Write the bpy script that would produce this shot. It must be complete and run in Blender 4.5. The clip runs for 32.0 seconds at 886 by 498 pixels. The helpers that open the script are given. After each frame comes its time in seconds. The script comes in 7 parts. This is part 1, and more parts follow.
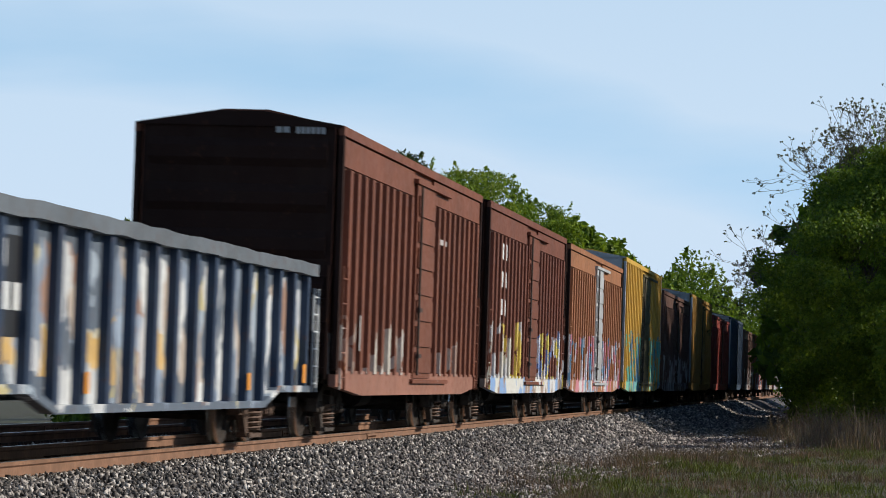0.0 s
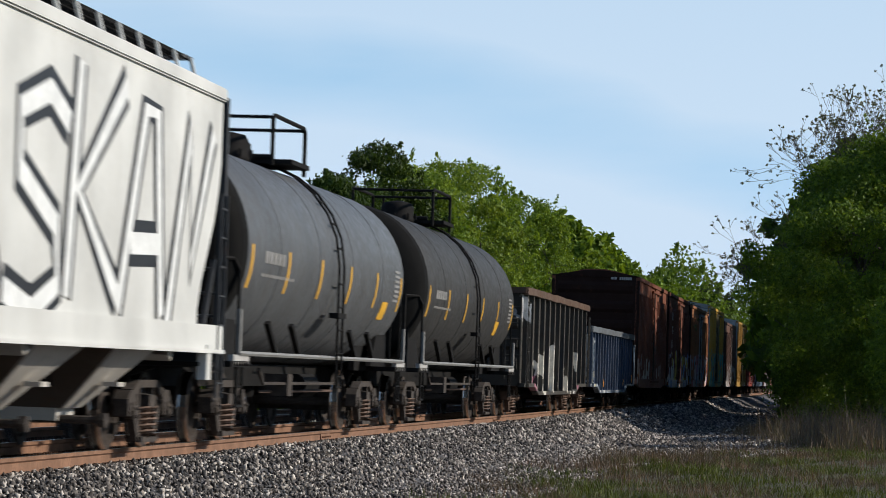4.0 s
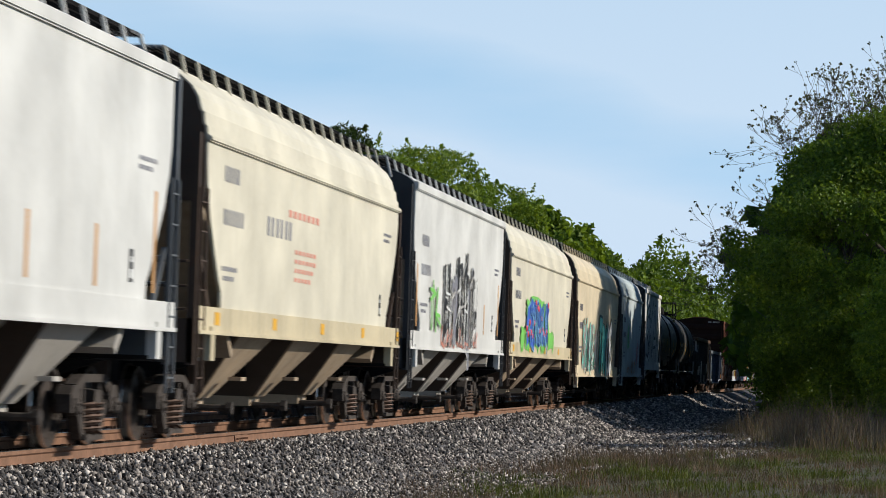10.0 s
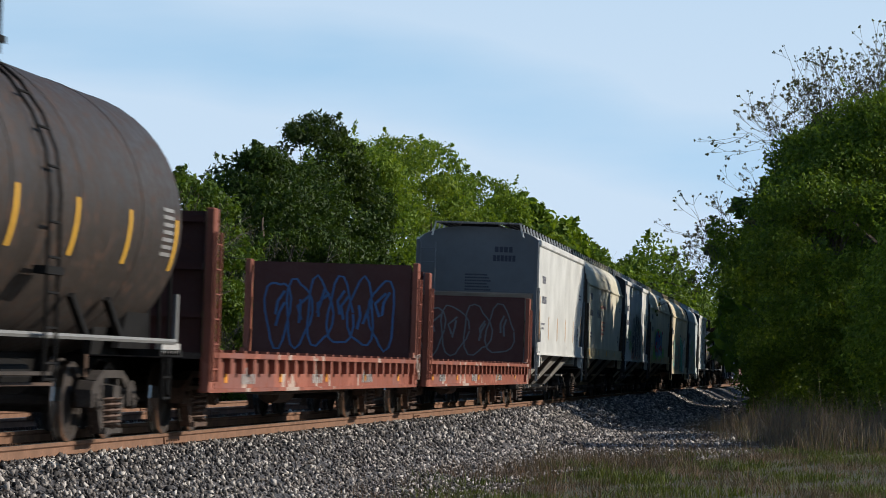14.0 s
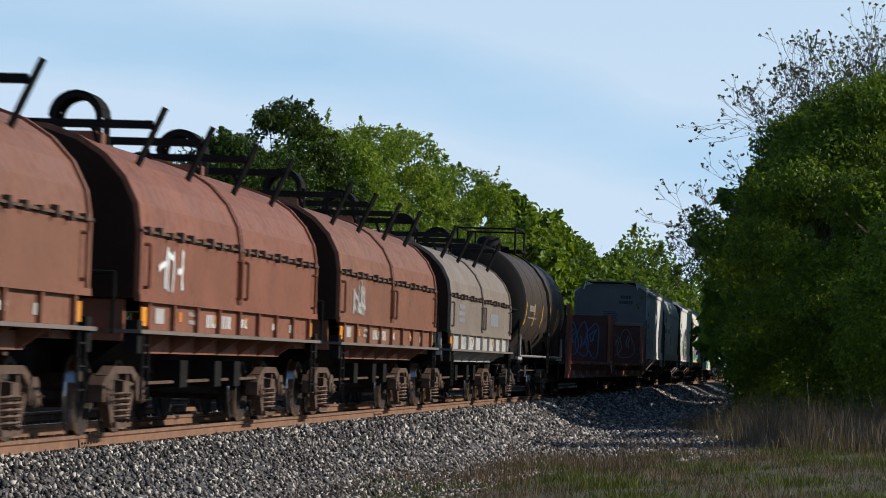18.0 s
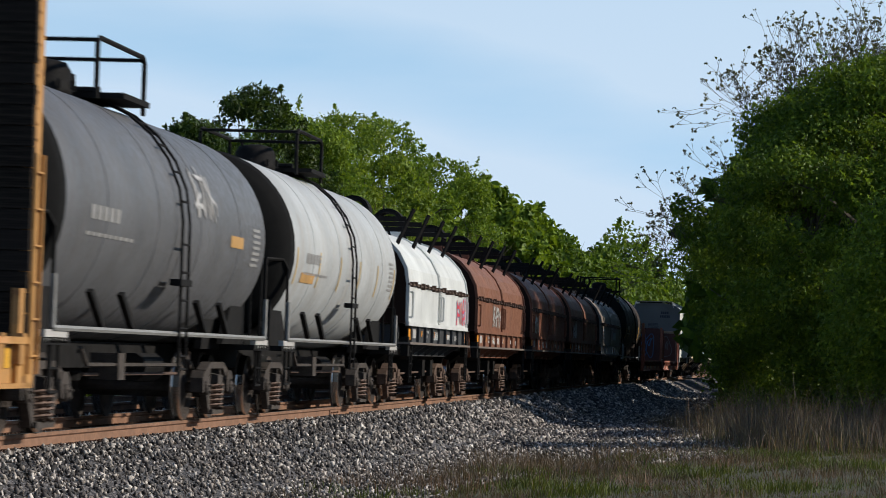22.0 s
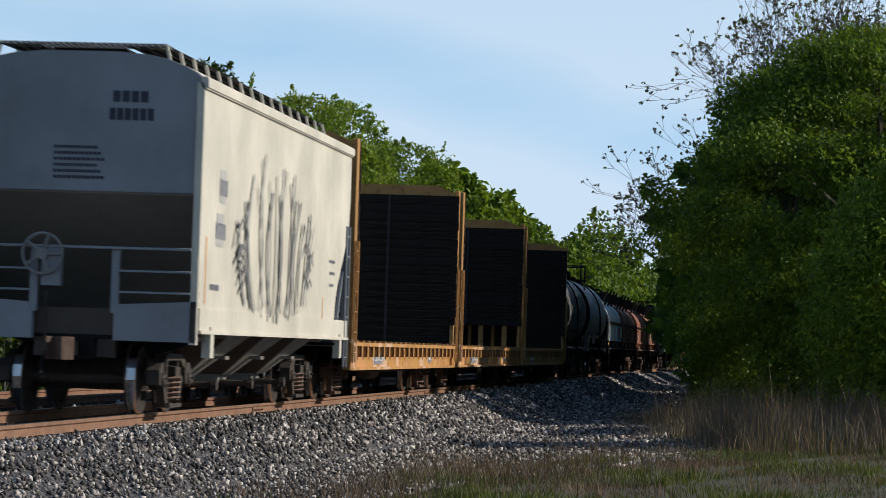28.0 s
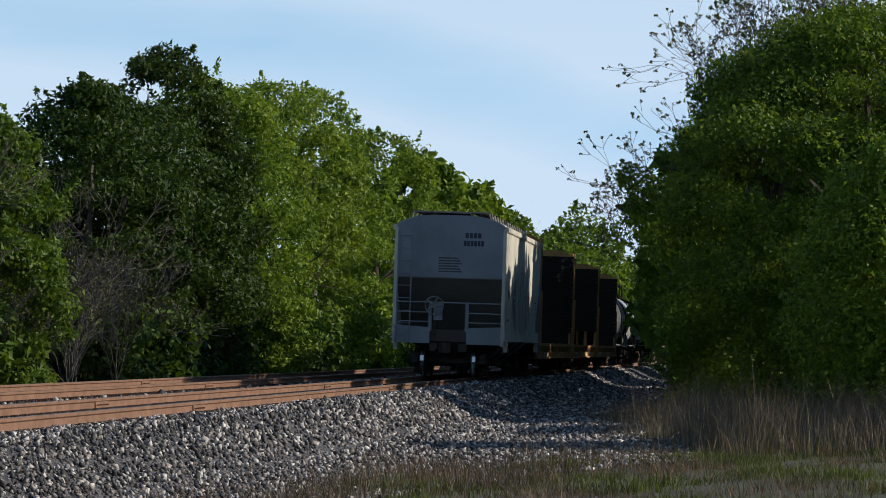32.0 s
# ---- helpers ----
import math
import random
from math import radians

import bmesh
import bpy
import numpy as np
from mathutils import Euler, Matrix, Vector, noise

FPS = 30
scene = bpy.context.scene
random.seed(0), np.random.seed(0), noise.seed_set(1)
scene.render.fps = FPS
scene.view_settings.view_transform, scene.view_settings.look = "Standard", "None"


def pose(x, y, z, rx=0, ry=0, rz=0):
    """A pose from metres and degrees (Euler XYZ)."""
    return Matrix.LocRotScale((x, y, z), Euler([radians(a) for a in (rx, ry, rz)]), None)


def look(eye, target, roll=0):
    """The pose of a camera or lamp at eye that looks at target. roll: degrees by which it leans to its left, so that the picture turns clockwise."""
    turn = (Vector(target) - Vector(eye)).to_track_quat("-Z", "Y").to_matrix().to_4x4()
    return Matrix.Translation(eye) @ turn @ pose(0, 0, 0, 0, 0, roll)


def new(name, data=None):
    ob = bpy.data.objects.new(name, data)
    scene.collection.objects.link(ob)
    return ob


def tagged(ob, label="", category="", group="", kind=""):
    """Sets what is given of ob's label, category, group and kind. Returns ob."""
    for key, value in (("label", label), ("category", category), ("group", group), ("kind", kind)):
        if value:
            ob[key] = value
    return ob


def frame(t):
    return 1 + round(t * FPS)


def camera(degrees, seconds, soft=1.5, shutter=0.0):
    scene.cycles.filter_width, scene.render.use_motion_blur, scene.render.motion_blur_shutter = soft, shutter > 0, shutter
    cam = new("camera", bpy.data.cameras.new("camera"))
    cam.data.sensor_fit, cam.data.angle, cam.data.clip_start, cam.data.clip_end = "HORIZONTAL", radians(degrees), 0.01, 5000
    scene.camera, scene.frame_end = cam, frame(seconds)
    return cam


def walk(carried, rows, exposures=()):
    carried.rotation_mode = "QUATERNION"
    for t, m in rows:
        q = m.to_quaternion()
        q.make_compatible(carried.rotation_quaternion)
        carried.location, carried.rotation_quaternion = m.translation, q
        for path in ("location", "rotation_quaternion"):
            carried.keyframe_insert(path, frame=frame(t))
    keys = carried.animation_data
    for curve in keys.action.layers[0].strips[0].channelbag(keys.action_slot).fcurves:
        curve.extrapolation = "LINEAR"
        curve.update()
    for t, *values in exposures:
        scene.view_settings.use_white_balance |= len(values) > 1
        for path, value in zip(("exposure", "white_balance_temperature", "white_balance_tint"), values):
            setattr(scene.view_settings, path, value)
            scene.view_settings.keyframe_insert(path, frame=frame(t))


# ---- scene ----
# Plan: x to the right of the track, y along it (away), z up; ground at the camera z = 0.
EYE_Z = 1.70
RAIL_Z = 0.95
TRACK_X = -9.33
LENS = 2 * math.degrees(math.atan(784 / 5400))
cam = camera(LENS, 32.0, soft=0.34, shutter=0.45)

ZS = (0.30554, 0.06802, -0.00525)
ZX = (-574.98065, -216.40229, -59.57565)
ZY = (-253.79639, -91.92327, -23.22140)


def closing(t):
    """The camera slides slowly along the track: how much closer it has come by then, and where the track's end lies in its view."""
    u = t / 32
    s = math.exp(ZS[0] * u + ZS[1] * u * u + ZS[2] * u ** 3)
    bx = ZX[0] * u + ZX[1] * u * u + ZX[2] * u ** 3
    by = ZY[0] * u + ZY[1] * u * u + ZY[2] * u ** 3
    return s, 1522 * s + bx, 687 * s + by


def camera_pose(t):
    s, vx, vy = closing(t)
    pitch = math.atan((vy - 441) / 5400)
    yaw = math.atan((vx - 784) / 5400 * math.cos(pitch))
    eye = Vector((0, 85 - 102 / s, EYE_Z))
    way = Vector((-math.sin(yaw) * math.cos(pitch), math.cos(yaw) * math.cos(pitch), math.sin(pitch)))
    return look(eye, eye + way)


walk(cam, [(t, camera_pose(t)) for t in (0, 2, 4, 6, 8, 10, 12, 14, 16, 18, 20, 22, 24, 26, 28, 30, 32)])

# ---- light ----
SUN_EL, SUN_AZ = 26.5, 80.0          # the sun stands to the right of the track, a little ahead; azimuth clockwise from +y
SUN_WAY = Vector((math.sin(radians(SUN_AZ)) * math.cos(radians(SUN_EL)), math.cos(radians(SUN_AZ)) * math.cos(radians(SUN_EL)), math.sin(radians(SUN_EL))))
sun = new("sun", bpy.data.lights.new("sun", "SUN"))
sun.data.energy, sun.data.angle, sun.data.color = 4.6, radians(0.53), (1.0, 0.93, 0.82)
sun.matrix_basis = look(SUN_WAY * 100, (0, 0, 0))
scene.view_settings.exposure = 0.0

world = bpy.data.worlds.new("sky")
scene.world = world
world.use_nodes = True
wt = world.node_tree
wt.nodes.clear()


def wnode(kind, **props):
    n = wt.nodes.new(kind)
    for k, v in props.items():
        if k == "ins":
            for i, val in v.items():
                n.inputs[i].default_value = val
    return n


w_out, w_bg, w_sky = wnode("ShaderNodeOutputWorld"), wnode("ShaderNodeBackground"), wnode("ShaderNodeTexSky")
w_sky.sky_type, w_sky.sun_disc = "NISHITA", False
w_sky.sun_elevation, w_sky.sun_rotation = radians(SUN_EL), radians(SUN_AZ)
w_sky.air_density, w_sky.dust_density, w_sky.ozone_density = 1.0, 0.6, 1.5
w_co, w_map = wnode("ShaderNodeTexCoord"), wnode("ShaderNodeMapping")
w_map.inputs["Rotation"].default_value = (0.0, -0.13, 0)
w_map.inputs["Scale"].default_value = (1.0, 1.0, 1.0)
w_wave = wnode("ShaderNodeTexWave")            # thin streaks of high cloud
w_wave.wave_type, w_wave.bands_direction = "BANDS", "Z"
for k, v in (("Scale", 3.0), ("Distortion", 1.7), ("Detail", 3.0), ("Detail Scale", 1.6), ("Detail Roughness", 0.55), ("Phase Offset", 8.25)):
    w_wave.inputs[k].default_value = v
w_map2 = wnode("ShaderNodeMapping")
w_map2.inputs["Scale"].default_value = (5, 5, 26)
w_map2.inputs["Rotation"].default_value = (0.0, -0.16, 0)
w_noise = wnode("ShaderNodeTexNoise")
w_noise.inputs["Scale"].default_value, w_noise.inputs["Detail"].default_value, w_noise.inputs["Roughness"].default_value = 1.0, 6, 0.55
w_sum = wnode("ShaderNodeMath")
w_sum.operation = "MULTIPLY_ADD"
w_sum.inputs[1].default_value = 0.75
w_half = wnode("ShaderNodeMath")
w_half.operation = "MULTIPLY"
w_half.inputs[1].default_value = 0.45
w_ramp = wnode("ShaderNodeValToRGB")
w_ramp.color_ramp.elements[0].position, w_ramp.color_ramp.elements[1].position = 0.05, 0.42
w_sep, w_haze = wnode("ShaderNodeSeparateXYZ"), wnode("ShaderNodeMapRange")     # haze and thin cloud thicken towards the horizon
for k, v in ((1, 0.05), (2, 0.38), (3, 0.95), (4, 0.04)):
    w_haze.inputs[k].default_value = v
w_tint, w_low, w_cloud, w_fac = wnode("ShaderNodeMixRGB"), wnode("ShaderNodeMixRGB"), wnode("ShaderNodeMixRGB"), wnode("ShaderNodeMath")
w_tint.blend_type = "MULTIPLY"
w_tint.inputs["Fac"].default_value = 1
w_tint.inputs["Color2"].default_value = (0.40, 0.66, 0.92, 1)
w_low.inputs["Color2"].default_value = (3.8, 6.5, 9.3, 1)
w_cloud.inputs["Color2"].default_value = (6.2, 7.6, 9.2, 1)
w_fac.operation = "MULTIPLY"
for a, b in ((w_co.outputs["Generated"], w_map.inputs["Vector"]), (w_map.outputs[0], w_wave.inputs["Vector"]), (w_co.outputs["Generated"], w_map2.inputs["Vector"]), (w_map2.outputs[0], w_noise.inputs["Vector"]),
             (w_noise.outputs["Fac"], w_half.inputs[0]), (w_wave.outputs["Fac"], w_sum.inputs[0]), (w_half.outputs[0], w_sum.inputs[2]), (w_sum.outputs[0], w_ramp.inputs[0]),
             (w_co.outputs["Generated"], w_sep.inputs[0]), (w_sep.outputs[2], w_haze.inputs[0]), (w_ramp.outputs["Color"], w_fac.inputs[0]), (w_haze.outputs[0], w_fac.inputs[1]),
             (w_sky.outputs[0], w_tint.inputs["Color1"]), (w_tint.outputs[0], w_low.inputs["Color1"]), (w_haze.outputs[0], w_low.inputs["Fac"]),
             (w_low.outputs[0], w_cloud.inputs["Color1"]), (w_fac.outputs[0], w_cloud.inputs["Fac"]), (w_cloud.outputs[0], w_bg.inputs["Color"]), (w_bg.outputs[0], w_out.inputs[0])):
    wt.links.new(a, b)
w_bg.inputs["Strength"].default_value = 0.10


# ---- materials ----
def material(name):
    m = bpy.data.materials.new(name)
    m.use_nodes = True
    t = m.node_tree
    return m, t, t.nodes["Principled BSDF"]


def add(t, kind, ins=(), **props):
    n = t.nodes.new(kind)
    for k, v in props.items():
        setattr(n, k, v)
    for k, v in dict(ins).items():
        if isinstance(v, bpy.types.NodeSocket):
            t.links.new(v, n.inputs[k])
        else:
            n.inputs[k].default_value = v
    return n


def rgb(c):
    return (*c, 1)


def coords(t, scale=(1, 1, 1), kind="Object"):
    co = add(t, "ShaderNodeTexCoord")
    return add(t, "ShaderNodeMapping", {"Vector": co.outputs[kind], "Scale": scale}).outputs[0]


def noise_tex(t, vec, scale, detail=4, rough=0.55):
    return add(t, "ShaderNodeTexNoise", {"Vector": vec, "Scale": scale, "Detail": detail, "Roughness": rough}).outputs["Fac"]


def ramp(t, fac, lo, hi, c0=(0, 0, 0), c1=(1, 1, 1)):
    n = add(t, "ShaderNodeValToRGB", {"Fac": fac})
    e = n.color_ramp.elements
    e[0].position, e[1].position, e[0].color, e[1].color = lo, hi, rgb(c0), rgb(c1)
    return n.outputs["Color"]


def mix(t, fac, a, b, blend="MIX"):
    return add(t, "ShaderNodeMixRGB", {"Fac": fac, "Color1": a, "Color2": b}, blend_type=blend).outputs[0]


def bump(t, p, height, strength=0.3, distance=0.02):
    n = add(t, "ShaderNodeBump", {"Height": height, "Strength": strength, "Distance": distance})
    t.links.new(n.outputs[0], p.inputs["Normal"])


def plain(name, c, rough=0.6, metal=0.0, vary=0.25, scale=6.0, bumps=0.15, gloss=0.3):
    """A single-coloured surface with mottling at two scales."""
    m, t, p = material(name)
    v = coords(t)
    a, b = noise_tex(t, v, scale), noise_tex(t, v, scale * 7, 3)
    dark = rgb([k * (1 - vary) for k in c])
    lite = rgb([min(1, k * (1 + vary * 0.7)) for k in c])
    col = mix(t, ramp(t, a, 0.3, 0.7), dark, lite)
    col = mix(t, ramp(t, b, 0.45, 0.75), col, rgb([k * (1 - vary * 0.8) for k in c]))
    t.links.new(col, p.inputs["Base Color"])
    p.inputs["Roughness"].default_value, p.inputs["Metallic"].default_value = rough, metal
    p.inputs["Specular IOR Level"].default_value = gloss
    bump(t, p, b, bumps, 0.01)
    return m


def car_paint(name, c, rust=0.3, dirt=0.3, rough=0.5, streak=1.0, rust_c=(0.13, 0.055, 0.03), dirt_c=(0.10, 0.085, 0.07), gloss=0.3):
    """Weathered enamel on steel: faded patches, vertical run-off streaks, rust specks, road dust low down."""
    m, t, p = material(name)
    v = coords(t)
    fade = noise_tex(t, v, 0.7, 5)
    sv = coords(t, (1.2, 5.0, 0.22))
    runs = noise_tex(t, sv, 1.0, 5, 0.6)
    specks = noise_tex(t, v, 5.5, 6, 0.7)
    fine = noise_tex(t, v, 30, 3)
    col = mix(t, ramp(t, fade, 0.3, 0.72), rgb([k * 0.78 for k in c]), rgb([min(1, k * 1.14) for k in c]))
    col = mix(t, ramp(t, runs, 0.5, 0.8, (0, 0, 0), (dirt * streak,) * 3), col, rgb(dirt_c))
    col = mix(t, ramp(t, specks, 0.62 - 0.16 * rust, 0.72, (0, 0, 0), (min(1, rust * 1.6),) * 3), col, rgb(rust_c))
    col = mix(t, ramp(t, fine, 0.4, 0.8, (0, 0, 0), (0.35 * dirt,) * 3), col, rgb(dirt_c))
    t.links.new(col, p.inputs["Base Color"])
    t.links.new(ramp(t, specks, 0.4, 0.7, (rough,) * 3, (min(1, rough + 0.3),) * 3), p.inputs["Roughness"])
    p.inputs["Specular IOR Level"].default_value = gloss
    bump(t, p, specks, 0.12, 0.006)
    return m


M_STEEL_BLACK = plain("dark_steel", (0.015, 0.014, 0.0135), 0.8, 0.0, 0.4, 5, gloss=0.08)
M_TRUCK = plain("truck_iron", (0.058, 0.047, 0.040), 0.85, 0.0, 0.5, 7, 0.3)
M_TRUCK_RUST = plain("truck_rust", (0.105, 0.066, 0.048), 0.85, 0.0, 0.45, 7, 0.3)
M_WHEEL = plain("wheel_steel", (0.045, 0.034, 0.028), 0.75, 0.0, 0.35, 9)
M_TREAD = plain("wheel_tread", (0.55, 0.54, 0.52), 0.22, 1.0, 0.1, 9, 0.02)
M_RAIL = plain("rail_rust", (0.215, 0.115, 0.070), 0.82, 0.0, 0.3, 3, 0.25)
M_RAILTOP = plain("rail_polished", (0.50, 0.47, 0.44), 0.28, 1.0, 0.15, 4, 0.03)
M_TIE = plain("tie_wood", (0.10, 0.075, 0.058), 0.9, 0.0, 0.45, 6, 0.5)
M_PLATE = plain("plate_rust", (0.075, 0.042, 0.028), 0.85, 0.0, 0.4, 12)


def ground_material():
    m, t, p = material("ground_soil")
    v = coords(t)
    big, mid, fine = noise_tex(t, v, 0.35, 5), noise_tex(t, v, 2.5, 5), noise_tex(t, v, 26, 4, 0.7)
    soil = mix(t, ramp(t, mid, 0.35, 0.7), rgb((0.035, 0.028, 0.020)), rgb((0.075, 0.063, 0.043)))
    col = mix(t, ramp(t, big, 0.42, 0.6), soil, rgb((0.045, 0.062, 0.018)))
    col = mix(t, ramp(t, fine, 0.35, 0.75), col, rgb((0.085, 0.076, 0.05)))
    t.links.new(col, p.inputs["Base Color"])
    p.inputs["Roughness"].default_value = 0.95
    bump(t, p, fine, 0.8, 0.05)
    return m


def ballast_material(name, bedding):
    m, t, p = material(name)
    v = coords(t)
    if bedding:
        cell = add(t, "ShaderNodeTexVoronoi", {"Vector": v, "Scale": 30.0, "Randomness": 1.0})
        rnd, h = cell.outputs["Color"], cell.outputs["Distance"]
        tone = add(t, "ShaderNodeSeparateColor", {"Color": rnd}).outputs[0]
    else:
        tone = add(t, "ShaderNodeNewGeometry").outputs["Random Per Island"]
        h = noise_tex(t, v, 60, 3)
    n = add(t, "ShaderNodeValToRGB", {"Fac": tone})
    e = n.color_ramp.elements
    # bedding stops are darker, standing in for shade between loose stones
    e[0].position, e[1].position, e[0].color, e[1].color = 0.0, 1.0, rgb((0.018, 0.017, 0.018) if not bedding else (0.010, 0.0095, 0.010)), rgb((0.62, 0.56, 0.50) if not bedding else (0.22, 0.20, 0.20))
    k = n.color_ramp.elements.new(0.45)
    k.color = rgb((0.080, 0.070, 0.064) if not bedding else (0.035, 0.032, 0.032))
    k = n.color_ramp.elements.new(0.72)
    k.color = rgb((0.245, 0.212, 0.186) if not bedding else (0.09, 0.08, 0.078))
    col = n.outputs["Color"]
    col = mix(t, ramp(t, noise_tex(t, v, 0.8, 4), 0.5, 0.75, (0, 0, 0), (0.35, 0.35, 0.35)), col, rgb((0.075, 0.057, 0.048)))
    t.links.new(col, p.inputs["Base Color"])
    p.inputs["Roughness"].default_value = 0.85
    bump(t, p, h, 0.7 if bedding else 0.25, 0.03)
    return m


def leaf_material(name, c, spread=0.35, trans=0.5):
    """Leaves let light through; each leaf has its own tone."""
    m, t, p = material(name)
    r = add(t, "ShaderNodeNewGeometry").outputs["Random Per Island"]
    v = coords(t)
    cl = noise_tex(t, v, 0.55, 3)
    lo, hi = [k * (1 - spread) for k in c], [k * (1 + spread) for k in c]
    hi[0] *= 1.12
    col = mix(t, r, rgb(lo), rgb(hi))
    col = mix(t, ramp(t, cl, 0.35, 0.7, (0, 0, 0), (0.55, 0.55, 0.55)), col, rgb([c[0] * 1.5, c[1] * 1.25, c[2] * 0.9]))
    spray_tone = noise_tex(t, v, 2.4, 2, 0.6)      # whole sprays of leaves differ in tone, for contrast between clumps
    col = mix(t, ramp(t, spray_tone, 0.40, 0.62, (0.75, 0.75, 0.75), (0, 0, 0)), col, rgb([c[0] * 0.38, c[1] * 0.46, c[2] * 0.6]))
    t.links.new(col, p.inputs["Base Color"])
    p.inputs["Roughness"].default_value, p.inputs["Specular IOR Level"].default_value = 0.55, 0.22
    tl = add(t, "ShaderNodeBsdfTranslucent", {"Color": mix(t, 1.0, col, rgb((1.25, 1.2, 0.6)), "MULTIPLY")})
    ms = add(t, "ShaderNodeMixShader", {0: trans, 1: p.outputs[0], 2: tl.outputs[0]})
    t.links.new(ms.outputs[0], t.nodes["Material Output"].inputs["Surface"])
    return m


M_GROUND = ground_material()
M_BALLAST = ballast_material("ballast_bed", True)
M_STONE = ballast_material("ballast_stone", False)
M_BARK = plain("bark", (0.085, 0.068, 0.052), 0.95, 0, 0.4, 9, 0.6)
M_TWIG = plain("twig_bark", (0.095, 0.085, 0.075), 0.9, 0, 0.3, 9, 0.3)
M_LEAF_A = leaf_material("leaf_fresh", (0.175, 0.275, 0.030), 0.45, 0.38)
M_LEAF_E = leaf_material("leaf_broad", (0.165, 0.258, 0.026), 0.45, 0.38)
M_LEAF_B = leaf_material("leaf_deep", (0.105, 0.176, 0.022), 0.5, 0.35)
M_LEAF_C = leaf_material("leaf_yellow", (0.190, 0.280, 0.034), 0.45, 0.38)
M_LEAF_F = leaf_material("leaf_dark", (0.045, 0.080, 0.012), 0.45, 0.35)
# for the wood's front trees: missing shade put into the leaf colour
M_LEAF_SHADE = leaf_material("leaf_shaded", (0.046, 0.086, 0.012), 0.5, 0.3)
M_LEAF_H = leaf_material("leaf_oak", (0.125, 0.205, 0.022), 0.6, 0.40)
M_BUD = leaf_material("bud_brown", (0.105, 0.115, 0.045), 0.4, 0.3)
M_STRAW = leaf_material("straw", (0.110, 0.088, 0.062), 0.5, 0.25)
M_STRAW_TALL = leaf_material("tall_straw", (0.200, 0.168, 0.125), 0.5, 0.3)
M_RUSTGRASS = leaf_material("rust_grass", (0.165, 0.112, 0.080), 0.4, 0.25)
M_GRASS = leaf_material("grass", (0.088, 0.115, 0.024), 0.5, 0.3)


# ---- mesh tools ----
def link(name, me, mat, parent=None, label=""):
    ob = new(name, me)
    if parent is not None:
        ob.parent = parent
    if mat is not None:
        if not me.materials:
            me.materials.append(mat)
        elif me.materials[0] != mat:
            ob.material_slots[0].link = "OBJECT"
            ob.material_slots[0].material = mat
    if label:
        tagged(ob, label)
    return ob


def part(name, bm, mat, parent=None, label="", smooth=False):
    me = bpy.data.meshes.new(name)
    bm.normal_update()
    if smooth:
        for f in bm.faces:
            f.smooth = True
    bm.to_mesh(me)
    bm.free()
    return link(name, me, mat, parent, label)


def bm_new():
    return bmesh.new()


def box(bm, x0, x1, y0, y1, z0, z1):
    v = [bm.verts.new(c) for c in ((x0, y0, z0), (x1, y0, z0), (x1, y1, z0), (x0, y1, z0), (x0, y0, z1), (x1, y0, z1), (x1, y1, z1), (x0, y1, z1))]
    for f in ((3, 2, 1, 0), (4, 5, 6, 7), (0, 1, 5, 4), (1, 2, 6, 5), (2, 3, 7, 6), (3, 0, 4, 7)):
        bm.faces.new([v[i] for i in f])
    return bm


def prism(bm, outline, axis, a, b):
    """Sweeps a closed outline along an axis from a to b. axis y: outline in (x, z); axis x: outline in (y, z); axis z: (x, y)."""
    def at(p, k):
        return {"y": (p[0], k, p[1]), "x": (k, p[0], p[1]), "z": (p[0], p[1], k)}[axis]
    lo, hi = [bm.verts.new(at(p, a)) for p in outline], [bm.verts.new(at(p, b)) for p in outline]
    n = len(outline)
    fs = [bm.faces.new(lo), bm.faces.new(hi[::-1])]
    for i in range(n):
        j = (i + 1) % n
        fs.append(bm.faces.new((lo[i], hi[i], hi[j], lo[j])))
    bmesh.ops.recalc_face_normals(bm, faces=fs)
    return bm


def rod(bm, p, q, r, n=6, r2=None, capped=True):
    p, q = Vector(p), Vector(q)
    turn = (q - p).to_track_quat("Z", "Y")
    rings = []
    for c, rr in ((p, r), (q, r if r2 is None else r2)):
        rings.append([bm.verts.new(c + turn @ Vector((math.cos(k * math.tau / n) * rr, math.sin(k * math.tau / n) * rr, 0))) for k in range(n)])
    for i in range(n):
        j = (i + 1) % n
        bm.faces.new((rings[0][i], rings[0][j], rings[1][j], rings[1][i]))
    if capped:
        bm.faces.new(rings[0][::-1])
        bm.faces.new(rings[1])
    return bm


def path_rod(bm, pts, r, n=5):
    for a, b in zip(pts, pts[1:]):
        rod(bm, a, b, r, n)
    return bm


def lathe(bm, outline, centre, axis="x", n=20):
    """Turns an outline of (radius, place along the axis) round an axis through centre."""
    c = Vector(centre)
    rings = []
    for r, k in outline:
        ring = []
        for i in range(n):
            a = i * math.tau / n
            u, w = math.cos(a) * r, math.sin(a) * r
            ring.append(bm.verts.new(c + Vector({"x": (k, u, w), "y": (u, k, w), "z": (u, w, k)}[axis])))
        rings.append(ring)
    fs = []
    for ra, rb in zip(rings, rings[1:]):
        for i in range(n):
            j = (i + 1) % n
            fs.append(bm.faces.new((ra[i], ra[j], rb[j], rb[i])))
    fs.append(bm.faces.new(rings[0][::-1]))
    fs.append(bm.faces.new(rings[-1]))
    bmesh.ops.recalc_face_normals(bm, faces=fs)
    return bm


